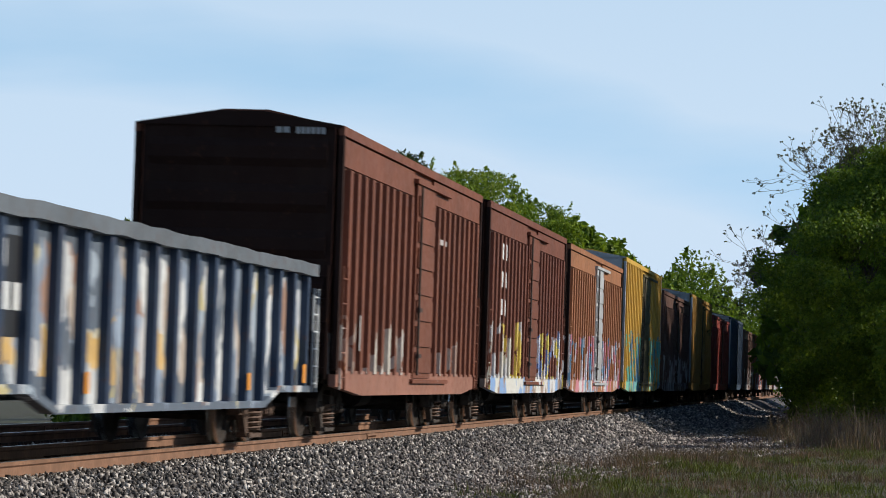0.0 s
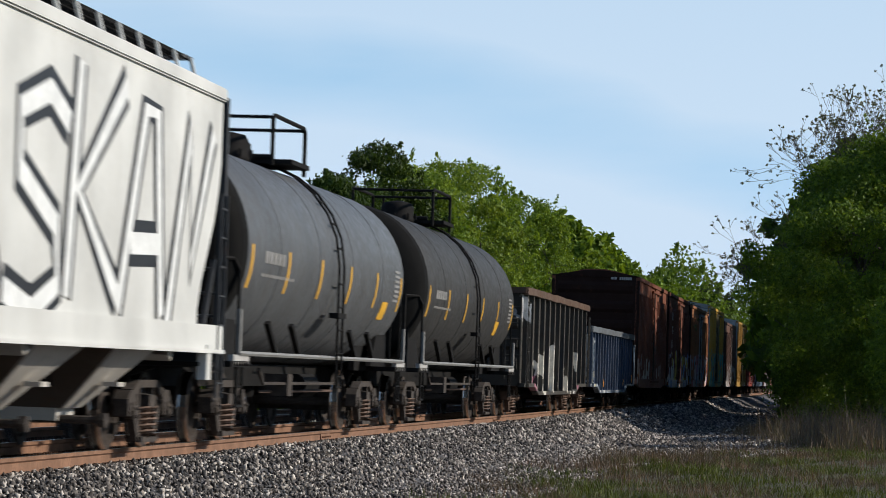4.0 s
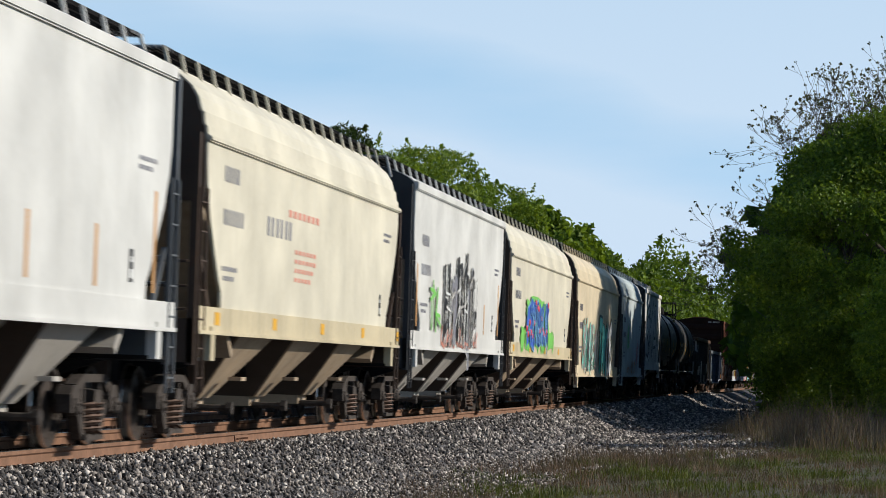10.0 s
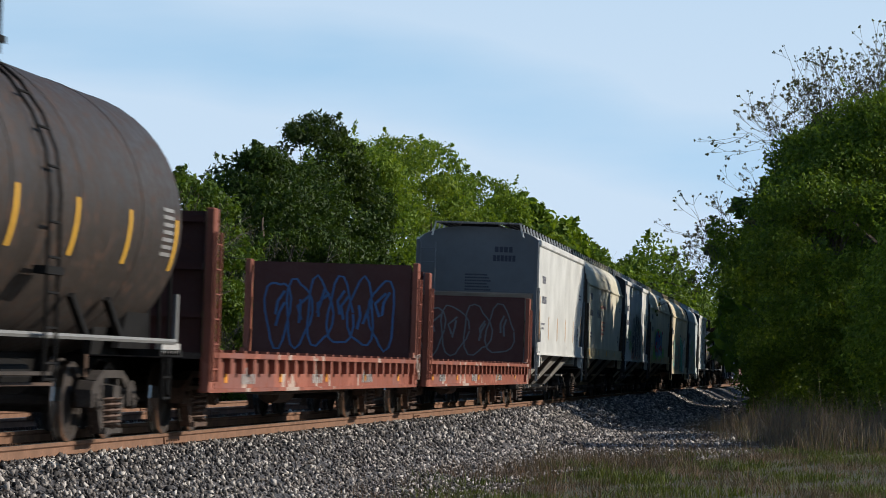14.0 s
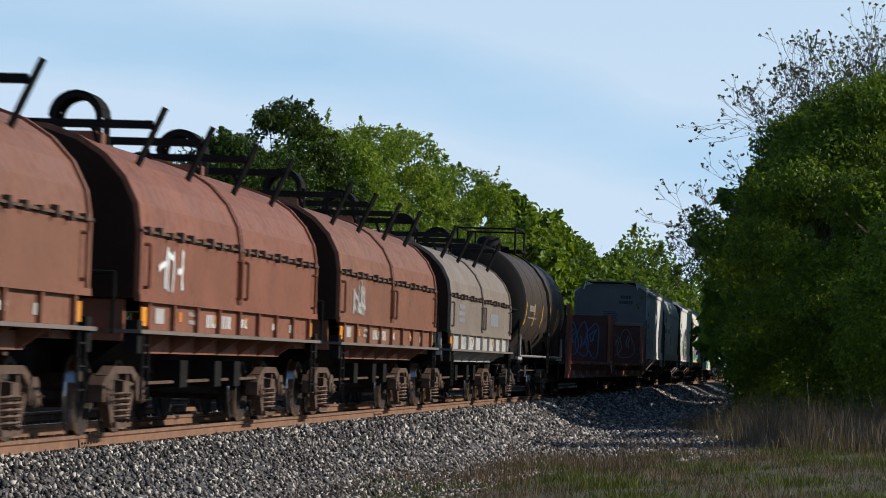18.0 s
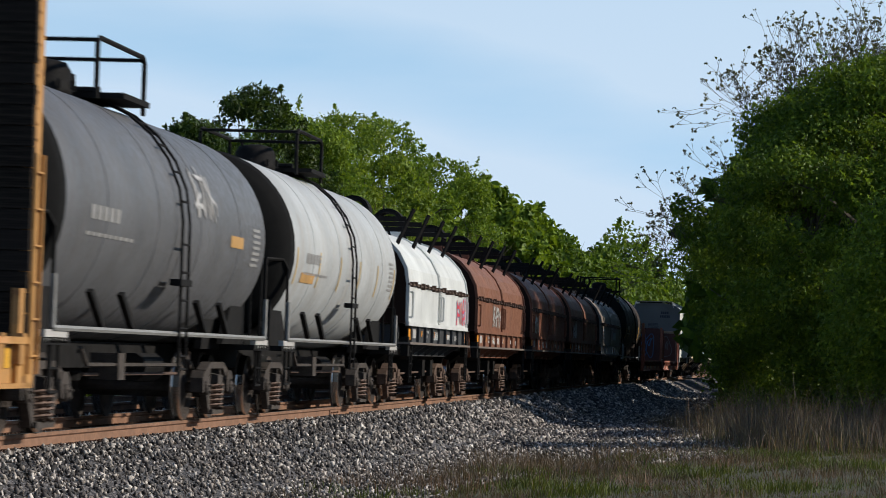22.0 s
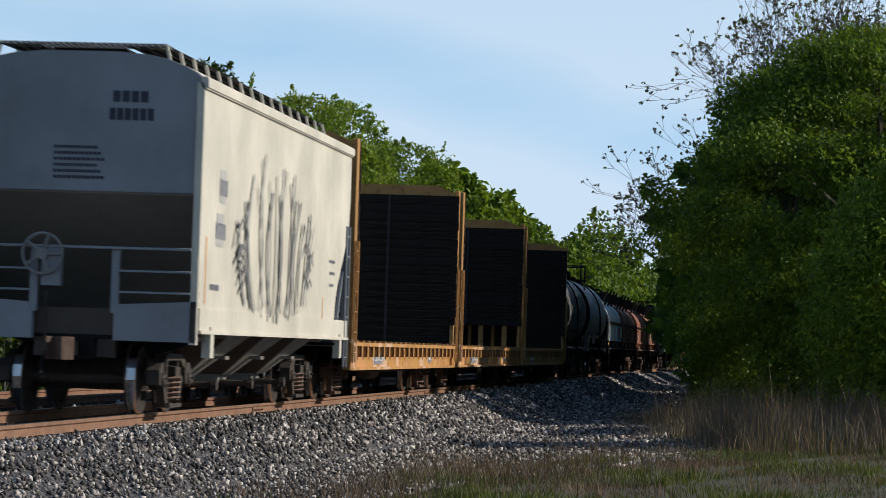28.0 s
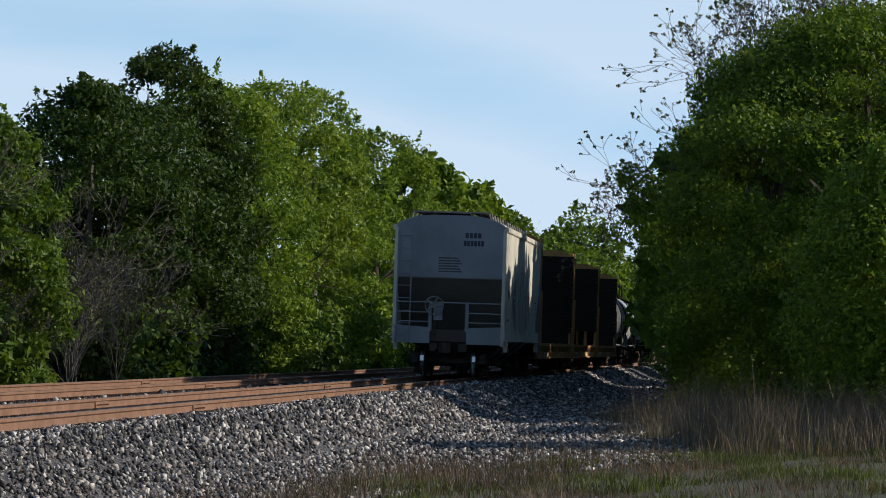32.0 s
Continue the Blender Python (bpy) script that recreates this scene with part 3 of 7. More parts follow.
def woods():
    # the tree beside the track and those that carry its row on
    build_tree(3.32, 97, 11.2, 6.0, 215000, 0.066, M_LEAF_H, 11, "full broad green tree in fresh leaf in tall grass", 0.0, 0.24,
               outline=((0.20, 5.75), (1.61, 6.05), (3.20, 6.25), (4.95, 6.45), (6.1, 6.55), (7.3, 6.15), (8.2, 5.45), (8.9, 4.55), (9.65, 3.5), (10.45, 2.3), (10.95, 0.95)))
    build_tree(3.9, 88.5, 7.0, 2.9, 52000, 0.066, M_LEAF_A, 12, "young bright green tree before the broad one", 0.0, 0.12,
               outline=((0.2, 2.5), (1.6, 2.9), (3.2, 3.0), (4.6, 2.6), (5.8, 1.8), (6.6, 1.0), (7.1, 0.4)))
    build_bare_tree(-0.55, 102, 9.9, 24, "nearly bare tree with fine grey twigs and buds", 0.85, 10, 5200, 0.05, (-1.4, 0), 5)
    build_bare_tree(0.80, 101, 14.4, 21, "nearly bare tree with fine grey twigs and buds", 0.36, 12, 7200, 0.07, (0.1, 0), 5)
    build_bare_tree(2.60, 102, 15.0, 23, "nearly bare tree with fine grey twigs and buds", 0.40, 12, 7200, 0.07, (0, 0), 5)
    build_bare_tree(4.10, 104, 14.0, 22, "nearly bare tree with fine grey twigs and buds", 0.38, 10, 5000, 0.07, (0, 0), 5)
    # first fills a gap for shade; last three, out of view, shade the grass
    for i, (x, y, h, r) in enumerate(((6.6, 106, 10.5, 4.6), (2.8, 112, 9.6, 4.4), (2.6, 121, 10.4, 4.8), (2.4, 132, 11.4, 5.0), (2.6, 145, 12.8, 5.0), (2.8, 158, 13, 5.2), (2.8, 172, 13, 5.4), (3.0, 190, 13.5, 6), (2.6, 210, 13.5, 6.5), (3, 235, 13.5, 7), (11, 71, 7.0, 4.0), (13, 82, 8.0, 4.6), (13.0, 93, 6.0, 4.0))):
        build_tree(x, y, h, r, 7500, 0.44, (M_LEAF_B, M_LEAF_A)[i % 2], 40 + i, "broad green tree beside the track, mostly unseen, casting shade", 0.04, 0.18)
    for i in range(0, 11, 2):           # an unseen second row, added to shade the sunlit gaps of the first
        build_tree(9.5 + 0.8 * (i % 3), 117 + 12.5 * i, 13.0 + 0.5 * (i % 2), 5.4, 3000, 0.62, M_LEAF_B, 140 + i, "unseen broad green tree added behind the row for shade", 0.04, 0.2)
    # the wood behind the tracks, from near to far
    rows = ((-19.5, 66, 5.4, 2.6, M_LEAF_B), (-22, 76, 6.2, 3.0, M_LEAF_A), (-23.5, 92, 6.3, 3.4, M_LEAF_A), (-23.3, 105, 8.4, 3.8, M_LEAF_B),
            (-21.4, 121, 9.4, 4.7, M_LEAF_SHADE), (-24.0, 128, 10.9, 4.3, M_LEAF_SHADE), (-25.2, 149, 13.4, 4.6, M_LEAF_F), (-21, 135, 11.2, 4.4, M_LEAF_A), (-22, 158, 12.9, 4.8, M_LEAF_C), (-22.5, 174, 13.9, 5.0, M_LEAF_A),
            (-21.5, 193, 13.2, 5.0, M_LEAF_E), (-21.0, 212, 12.9, 4.6, M_LEAF_E), (-21.5, 240, 13.0, 5.5, M_LEAF_E), (-22, 270, 13.6, 6, M_LEAF_B), (-22, 300, 15.0, 6.5, M_LEAF_H),
            (-22, 340, 16.0, 7, M_LEAF_B), (-21, 385, 16.5, 7, M_LEAF_H), (-19, 430, 16, 7, M_LEAF_B), (-14, 470, 15, 7, M_LEAF_H))
    for i, (x, y, h, r, m) in enumerate(rows):
        k = min(1.0, 19.6 / abs(x)) if 100 < y < 260 else 1.0      # those of the middle stand close to the tracks
        x, y, h, r = x * k, y * k, 1.7 + (h - 1.7) * k, r * k
        build_tree(x, y, h, r, 46000 if y < 130 else 40000 if y < 190 else 12000, 0.084 if y < 130 else 0.098 if y < 190 else 0.30, m, 60 + i, "leafy green tree at the edge of the wood", 0.06, 0.2)
    build_bare_tree(-20.5, 78, 6.9, 31, "bare grey tree among green ones", 0.4, 7, 900, 0.08)
    build_bare_tree(-19.0, 85, 6.8, 32, "bare grey tree among green ones", 0.4, 7, 900, 0.08)
    for i in range(8):
        build_bare_tree(-17.9 - 0.3 * (i % 3), 66 + 3.6 * i, 3.0 + 0.4 * (i % 3), 70 + i, "bare grey thicket at the edge of the wood", 0.5, 7, 260, 0.04)
    for i in range(7):
        build_bare_tree(-17.3 - 0.35 * (i % 3), 91.5 + 2.0 * i, 3.2 + 0.7 * (i % 3), 90 + i, "bare grey thicket at the edge of the wood", 0.45, 8, 420, 0.04)
    build_bare_tree(-18.6, 92, 6.4, 33, "bare grey tree among green ones", 0.45, 7, 700, 0.07)
    rng = random.Random(8)
    spots = [(-18.3 - rng.random() * 1.6, 60 + i * 4.2 + rng.random() * 2, rng.uniform(2.0, 4.4), rng.uniform(1.7, 2.5)) for i in range(38) if i > 8 or i % 3 == 0]
    # hedge at the row's foot, mostly hidden, added to stop low sun
    hedge = [(0.1 + 0.5 * (i % 3), 103 + 7.5 * i, 3.6 + 0.5 * (i % 2), 2.4) for i in range(20)]
    build_shrubs("shrub", hedge, M_LEAF_B, "dark green shrub under the trees beside the track", 6, 0.2, 1500)
    build_shrubs("shrub", [s for i, s in enumerate(spots) if i % 2 == 0], M_LEAF_B, "green leafy shrub behind the tracks", 3, 0.135, 2600)
    build_shrubs("shrub", [s for i, s in enumerate(spots) if i % 2], M_LEAF_F, "dark green shrub behind the tracks", 4, 0.135, 2600)


woods()


# ---- grass ----
def tufts(name, label, count, mat, seed, where, height, width, per=26, spread=0.10, lean=0.7):
    """Bent blades in tufts that lean outwards from their middle, each blade a strip of two quads ending in a point."""
    rng = np.random.default_rng(seed)
    cx, cy, hh = where(rng, count)
    k = np.repeat(np.arange(len(cx)), rng.integers(per // 3, per * 5 // 3, len(cx)))
    n = len(k)
    size = rng.uniform(0.5, 1.6, len(cx))
    off = rng.normal(size=(n, 2)) * (spread * size[k])[:, None]
    x, y = cx[k] + off[:, 0], cy[k] + off[:, 1] * 1.6
    z = np.array([max(ground_z(a, b), bed_z(a)) for a, b in zip(x, y)]) - 0.02
    h = height * hh[k] * (0.55 + 0.45 * size[k]) * (0.3 + 0.8 * rng.random(n) ** 1.3)
    w = width * (0.6 + 0.7 * rng.random(n))
    a = rng.random(n) * math.tau
    side = np.stack([np.cos(a), np.sin(a), np.zeros(n)], 1) * w[:, None]
    way = off / (np.linalg.norm(off, axis=1)[:, None] + 0.02) * 0.8 + rng.normal(scale=0.6, size=(n, 2))
    bend = np.concatenate([way, -0.12 * np.abs(way[:, :1])], 1) * (h * lean * (0.2 + 0.8 * rng.random(n)))[:, None]
    p = np.stack([x, y, z], 1)
    up = np.stack([np.zeros(n), np.zeros(n), h], 1)
    v = np.stack([p - side, p + side, p + up * 0.6 + bend * 0.3 + side * 0.7, p + up * 0.6 + bend * 0.3 - side * 0.7, p + up + bend + side * 0.12, p + up + bend - side * 0.12], 1)
    f = (np.array(((0, 1, 2, 3), (3, 2, 4, 5)))[None] + 6 * np.arange(n)[:, None, None]).reshape(-1, 4)
    return tagged(link(name, raw_mesh(name, v.reshape(-1, 3), f), mat), label, "grass", kind="stuff")


def grass():
    def tall(rng, n):
        y = 64 + 31 * rng.random(n) ** 1.3
        x = grass_edge(y) - 0.55 + 11 * rng.random(n) ** 1.1 + 0.4 * np.sin(y * 0.9)
        patch = np.sin(x * 2.3 + y * 0.6) + np.sin(y * 1.7 - x * 1.1) + 0.8 * np.sin(x * 5.3 + y * 3.1)
        keep = rng.random(n) < 0.62 + 0.25 * patch
        rise = np.clip((x[keep] - grass_edge(y[keep]) + 0.7) / 1.4, 0.3, 1)
        return x[keep], y[keep], rise * np.clip(0.85 + 0.25 * patch[keep], 0.35, 1.5)

    def fringe(lo, hi, shift=0.0):
        def where(rng, n):
            y = 26 + 40 * rng.random(n)
            x = grass_edge(y) - 0.35 + shift + 9.5 * rng.random(n) ** 1.25 + rng.normal(size=n) * 0.4
            patch = np.sin(x * 1.9 + 0.45 * y + lo) + np.sin(y * 0.9 - 0.8 * x + hi) + np.sin(x * 3.7 - y * 1.4) * 0.8
            keep = rng.random(n) < np.clip(0.42 + 0.40 * patch, 0.03, 1)
            return x[keep], y[keep], np.clip(0.8 + 0.3 * patch[keep], 0.35, 1.7)
        return where

    def weeds(rng, n):
        cx, cy = np.array([-5.2, -4.7, -4.2, -3.8, -4.8, -3.3, -2.9]), np.array([48, 50, 53, 55, 57, 57, 60])
        k = rng.integers(0, 7, n)
        return cx[k] + rng.normal(size=n) * 0.42, cy[k] + rng.normal(size=n) * 2.2, np.exp(-1.2 * rng.random(n))

    def far(rng, n):
        return rng.uniform(-20, -16.8, n), 40 + 90 * rng.random(n), np.full(n, 1.0)

    tufts("tall_dry_grass", "tall dry pale grass beside the ballast", 1300, M_STRAW_TALL, 1, tall, 0.92, 0.0055, 15, 0.18, 0.65)
    tufts("tall_rusty_grass", "tall rust-coloured dry grass by the tree", 700, M_RUSTGRASS, 2, tall, 0.90, 0.006, 14, 0.18, 0.65)
    tufts("tall_green_grass", "green growth among the tall dry grass", 500, M_GRASS, 8, tall, 0.32, 0.009, 18, 0.2, 0.7)
    tufts("green_grass", "short green grass at the edge of the ballast", 5000, M_GRASS, 3, fringe(0.0, 2.0, 0.3), 0.15, 0.008, 15, 0.13, 0.9)
    tufts("dry_grass", "short dry grass among the green", 3600, M_STRAW, 4, fringe(2.2, 4.4), 0.15, 0.0045, 18, 0.14, 1.1)
    tufts("rusty_grass", "thin rust-brown weeds among the green", 1500, M_RUSTGRASS, 9, fringe(3.4, 0.6, -0.2), 0.22, 0.004, 14, 0.16, 1.1)
    tufts("weeds", "brown dry weeds at the foot of the ballast", 330, M_STRAW, 5, weeds, 0.48, 0.0045, 14, 0.18, 0.9)
    tufts("dead_weeds", "rust-brown dead weeds at the foot of the ballast", 170, M_RUSTGRASS, 6, weeds, 0.45, 0.0045, 14, 0.18, 0.9)
    tufts("wood_grass", "green grass along the far side of the tracks", 700, M_GRASS, 7, far, 0.45, 0.012, 14, 0.25, 0.7)


grass()


# ---- the train: each car's rear and front end along the train ----
TRAIN = ((0, 0.0), (1.5, 26.2), (3, 52.4), (4.5, 78.0), (6, 103.4), (7.5, 129.1), (9, 154.4), (11, 187.7), (13, 220.4), (14, 236.4), (15.5, 260.2), (17, 283.4), (19, 312.7), (21, 341.1), (23, 369.8), (25, 398.5), (28, 440.6), (32, 495.0))
MOVERS = []
CARS = (("D5", 258, 277), ("D4", 232, 256), ("D3", 209.2, 229.6), ("D2", 186.6, 206.8), ("BL", 165.2, 184.2), ("R1", 143.6, 163.0), ("Y2", 122.9, 141.6), ("D1", 102.6, 121.4), ("Y1", 83.0, 101.2), ("B3", 63.7, 81.6), ("B2", 45.9, 62.5), ("B1", 27.7, 44.5),
        ("G1", 8.4, 25.9), ("G2", -10.2, 7.0), ("T1", -27.6, -11.9), ("T2", -44.5, -29.4), ("H1", -57.2, -45.8), ("H2", -70.2, -58.3), ("H3", -89.0, -71.3), ("H4", -107.4, -90.2), ("H5", -124.0, -108.4),
        ("H6", -142.3, -125.2), ("H7", -159.2, -143.4), ("F1", -181.1, -160.9), ("F2", -202.0, -182.6), ("T3", -217.0, -203.1), ("C1", -232.9, -219.6), ("C2", -248.2, -235.1), ("C3", -263.1, -250.2), ("C4", -278.0, -265.2), ("CW", -290.9, -279.9),
        ("T4", -305.0, -291.9), ("T5", -319.7, -306.3), ("CB1", -338.4, -320.7), ("CB2", -356.9, -339.3), ("CB3", -375.5, -357.8), ("H8", -390.4, -376.4))

# ---- rolling stock: shared pieces ----
# A car's own space: x across (+ towards the camera's side), y along (+ away), z up from the top of the rails.
SHARED = {}
M_SPRING = plain("spring_steel", (0.19, 0.125, 0.095), 0.8, 0.0, 0.4, 7, 0.3)


def shared(key, make):
    """One mesh for all pieces that look alike."""
    if key not in SHARED:
        me = bpy.data.meshes.new(key[0] if isinstance(key, tuple) else key)
        bm = bm_new()
        make(bm)
        bm.normal_update()
        bm.to_mesh(me)
        bm.free()
        SHARED[key] = me
    return SHARED[key]


def piece(name, key, make, mat, parent, m=None, label=""):
    me = shared(key, make)
    ob = link(name, me, mat, parent, label)
    if m is not None:
        ob.matrix_basis = m
    return ob


def make_wheel(bm):
    lathe(bm, [(0.10, -0.08), (0.13, -0.07), (0.20, -0.03), (0.36, 0.00), (0.395, -0.065), (0.455, -0.065), (0.462, 0.03), (0.468, 0.045), (0.492, 0.055), (0.492, 0.075), (0.40, 0.07), (0.36, 0.035), (0.2, 0.03), (0.13, 0.07), (0.10, 0.08)], (0, 0, 0), "x", 18)


def make_frame(bm):
    """A cast side frame: pedestal jaws over the bearings, an arched top chord, a sagging bottom chord, thin columns beside the springs."""
    for o in (-1, 1):
        prism(bm, [(o * 1.08, 0.40), (o * 1.10, 0.60), (o * 0.98, 0.70), (o * 0.72, 0.70), (o * 0.66, 0.58), (o * 0.72, 0.40), (o * 0.80, 0.40), (o * 0.80, 0.56), (o * 0.98, 0.56), (o * 0.98, 0.40)], "x", -0.09, 0.09)
        prism(bm, [(o * 0.80, 0.71), (o * 0.48, 0.82), (o * 0.0, 0.82), (o * 0.0, 0.73), (o * 0.44, 0.73), (o * 0.70, 0.60)], "x", -0.07, 0.07)
        prism(bm, [(o * 0.72, 0.50), (o * 0.62, 0.54), (o * 0.33, 0.17), (o * 0.33, 0.10), (o * 0.42, 0.10)], "x", -0.05, 0.05)
        prism(bm, [(o * 0.40, 0.09), (o * 0.40, 0.155), (o * 0.0, 0.155), (o * 0.0, 0.09)], "x", -0.10, 0.10)
        prism(bm, [(o * 0.42, 0.74), (o * 0.34, 0.74), (o * 0.31, 0.15), (o * 0.36, 0.15)], "x", -0.04, 0.04)


def make_spring(bm):
    """One coil spring: a tube wound round an upright axis."""
    turns, n, rings = 5, 40, []
    for k in range(n + 1):
        a = k / n * turns * math.tau
        out, mid = Vector((math.cos(a), math.sin(a), 0)), Vector((math.cos(a) * 0.098, math.sin(a) * 0.098, 0.16 + 0.34 * k / n))
        rings.append([bm.verts.new(mid + out * (0.021 * math.cos(g * math.tau / 3)) + Vector((0, 0, 0.021 * math.sin(g * math.tau / 3)))) for g in range(3)])
    for p, q in zip(rings, rings[1:]):
        for g in range(3):
            bm.faces.new((p[g], p[(g + 1) % 3], q[(g + 1) % 3], q[g]))


def make_bolster(bm):
    prism(bm, [(-1.14, 0.50), (-1.14, 0.64), (-0.5, 0.72), (0.5, 0.72), (1.14, 0.64), (1.14, 0.50), (0.5, 0.40), (-0.5, 0.40)], "y", -0.17, 0.17)
    lathe(bm, [(0.2, 0.70), (0.2, 0.80)], (0, 0, 0), "z", 14)


def make_bearing(bm):
    lathe(bm, [(0.05, -0.02), (0.095, 0.0), (0.10, 0.10), (0.075, 0.13), (0.03, 0.14)], (0, 0, 0), "x", 12)
    for k in range(3):
        a = k * math.tau / 3 + 0.5
        rod(bm, (0.12, math.cos(a) * 0.055, math.sin(a) * 0.055), (0.155, math.cos(a) * 0.055, math.sin(a) * 0.055), 0.018, 5)


def truck(car, y, mat, full=True):
    tr = piece("truck", "bolster", make_bolster, mat, car, pose(0, y, 0), "cast iron four-wheel truck")
    for sx in (-1, 1):
        piece("side_frame", "side_frame", make_frame, mat, tr, pose(sx * 1.02, 0, 0))
        for sy in (-0.16, 0.16) if sx > 0 else (0,):
            piece("spring", "spring", make_spring, M_SPRING, tr, pose(sx * 1.05, sy, 0))
        for sy in (-0.89, 0.89):
            w = piece("wheel", "wheel", make_wheel, M_WHEEL, tr, pose(sx * 0.76, sy, 0.462, 0, 0, 180 if sx > 0 else 0), "steel wheel with a worn bright tread")
            if len(w.data.materials) < 2:
                w.data.materials.append(M_TREAD)
                for f in w.data.polygons:
                    if 0.45 < math.hypot(f.center.y, f.center.z) < 0.47 and abs(f.normal.x) < 0.5:
                        f.material_index = 1
            if full:
                piece("bearing", "bearing", make_bearing, mat, tr, pose(sx * 1.03, sy, 0.462, 0, 0, 0 if sx > 0 else 180))
    for sy in (-0.89, 0.89):
        piece("axle", "axle", lambda bm: rod(bm, (-1.05, 0, 0), (1.05, 0, 0), 0.08, 10), M_WHEEL, tr, pose(0, sy, 0.462))
        piece("brake_beam", "brake_beam", lambda bm: box(bm, -0.8, 0.8, -0.05, 0.05, -0.05, 0.07), mat, tr, pose(0, sy * 0.42, 0.36))
    return tr


def make_coupler(bm):
    box(bm, -0.09, 0.09, 0, 0.55, -0.09, 0.09)
    prism(bm, [(-0.14, 0.5), (-0.16, 0.66), (-0.05, 0.80), (0.03, 0.74), (0.0, 0.66), (0.12, 0.62), (0.17, 0.74), (0.2, 0.56), (0.12, 0.48)], "z", -0.15, 0.15)


def make_hose(bm):
    path_rod(bm, [(0.32, 0.1, -0.05), (0.33, 0.35, -0.22), (0.28, 0.55, -0.36), (0.2, 0.72, -0.38)], 0.025, 5)


def ends(car, half):
    for o in (-1, 1):
        m = pose(0, o * (half - 0.35), 0.86, 0, 0, 0 if o > 0 else 180)
        piece("coupler", "coupler", make_coupler, M_TRUCK_RUST, car, m)
        piece("brake_hose", "hose", make_hose, M_STEEL_BLACK, car, m)


def ladder(car, mat, x, y, z0, z1, across, rungs, name="ladder", label=""):
    """Upright rails with rungs; across: half its width, along y (side ladders) or along x (end ladders)."""
    bm = bm_new()
    dx, dy = across
    for o in (-1, 1):
        rod(bm, (x + o * dx, y + o * dy, z0), (x + o * dx, y + o * dy, z1), 0.022, 5)
    for k in range(rungs):
        z = z0 + (z1 - z0) * (k + 0.5) / rungs
        rod(bm, (x - dx, y - dy, z), (x + dx, y + dy, z), 0.014, 5)
    return part(name, bm, mat, car, label)


def lettering(car, mat, x, rows, name="lettering", label="plain stencilled marks"):
    """Bars in place of stencilled marks on the side. rows: (y from, y to, z, height, count). Markers and patches are a part each."""
    if name in ("marker", "patch", "faded_patch", "sign_plate", "band") and len(rows) > 1:
        for row in rows:
            lettering(car, mat, x, [row], name, label)
        return None
    bm = bm_new()
    for y0, y1, z, h, n in rows:
        step = (y1 - y0) / n
        for k in range(n):
            cells = ((0.14, 0.36), (0.60, 0.82)) if name == "lettering" and h >= 0.15 and n > 1 else ((0.2, 0.8),)
            for c0, c1 in cells:
                box(bm, x, x + 0.004, y0 + (k + c0) * step, y0 + (k + c1) * step, z, z + h)
    return part(name, bm, mat, car, label)


def end_lettering(car, mat, y, rows, name="lettering", label="plain stencilled marks"):
    bm = bm_new()
    for x0, x1, z, h, n in rows:
        step = (x1 - x0) / n
        for k in range(n):
            box(bm, x0 + k * step + step * 0.1, x0 + (k + 1) * step - step * 0.1, y - 0.004, y, z, z + h)
    return part(name, bm, mat, car, label)


def ribbon(bm, pts, w, at):
    """A flat painted stroke of width w along pts; at(u, v) gives the place on the surface."""
    pts = [Vector(p) for p in pts]
    pairs = []
    for i, p in enumerate(pts):
        d = (pts[min(i + 1, len(pts) - 1)] - pts[max(i - 1, 0)])
        d = d.normalized() if d.length > 1e-6 else Vector((1, 0))
        n = Vector((-d.y, d.x)) * w / 2
        pairs.append((bm.verts.new(at(*(p + n))), bm.verts.new(at(*(p - n)))))
    for a, b in zip(pairs, pairs[1:]):
        bm.faces.new((a[0], a[1], b[1], b[0]))


GLYPHS = {"T": (((-0.05, 1), (1.05, 0.97)), ((0.5, 1), (0.46, 0))), "A": (((0.02, 0), (0.42, 1), (0.62, 1), (0.98, 0)), ((0.2, 0.36), (0.85, 0.38))),
          "K": (((0.08, 0), (0.1, 1)), ((0.98, 1), (0.16, 0.46), (1.0, 0))), "O": (((0.5, 1), (0.12, 0.82), (0.06, 0.35), (0.4, 0), (0.78, 0.1), (0.94, 0.5), (0.82, 0.9), (0.5, 1)),),
          "S": (((0.95, 0.86), (0.6, 1), (0.15, 0.86), (0.2, 0.6), (0.8, 0.42), (0.9, 0.15), (0.5, 0), (0.05, 0.12)),), "/": (((0.1, 0), (0.4, 1), (0.55, 0.3), (0.95, 1.02)),)}


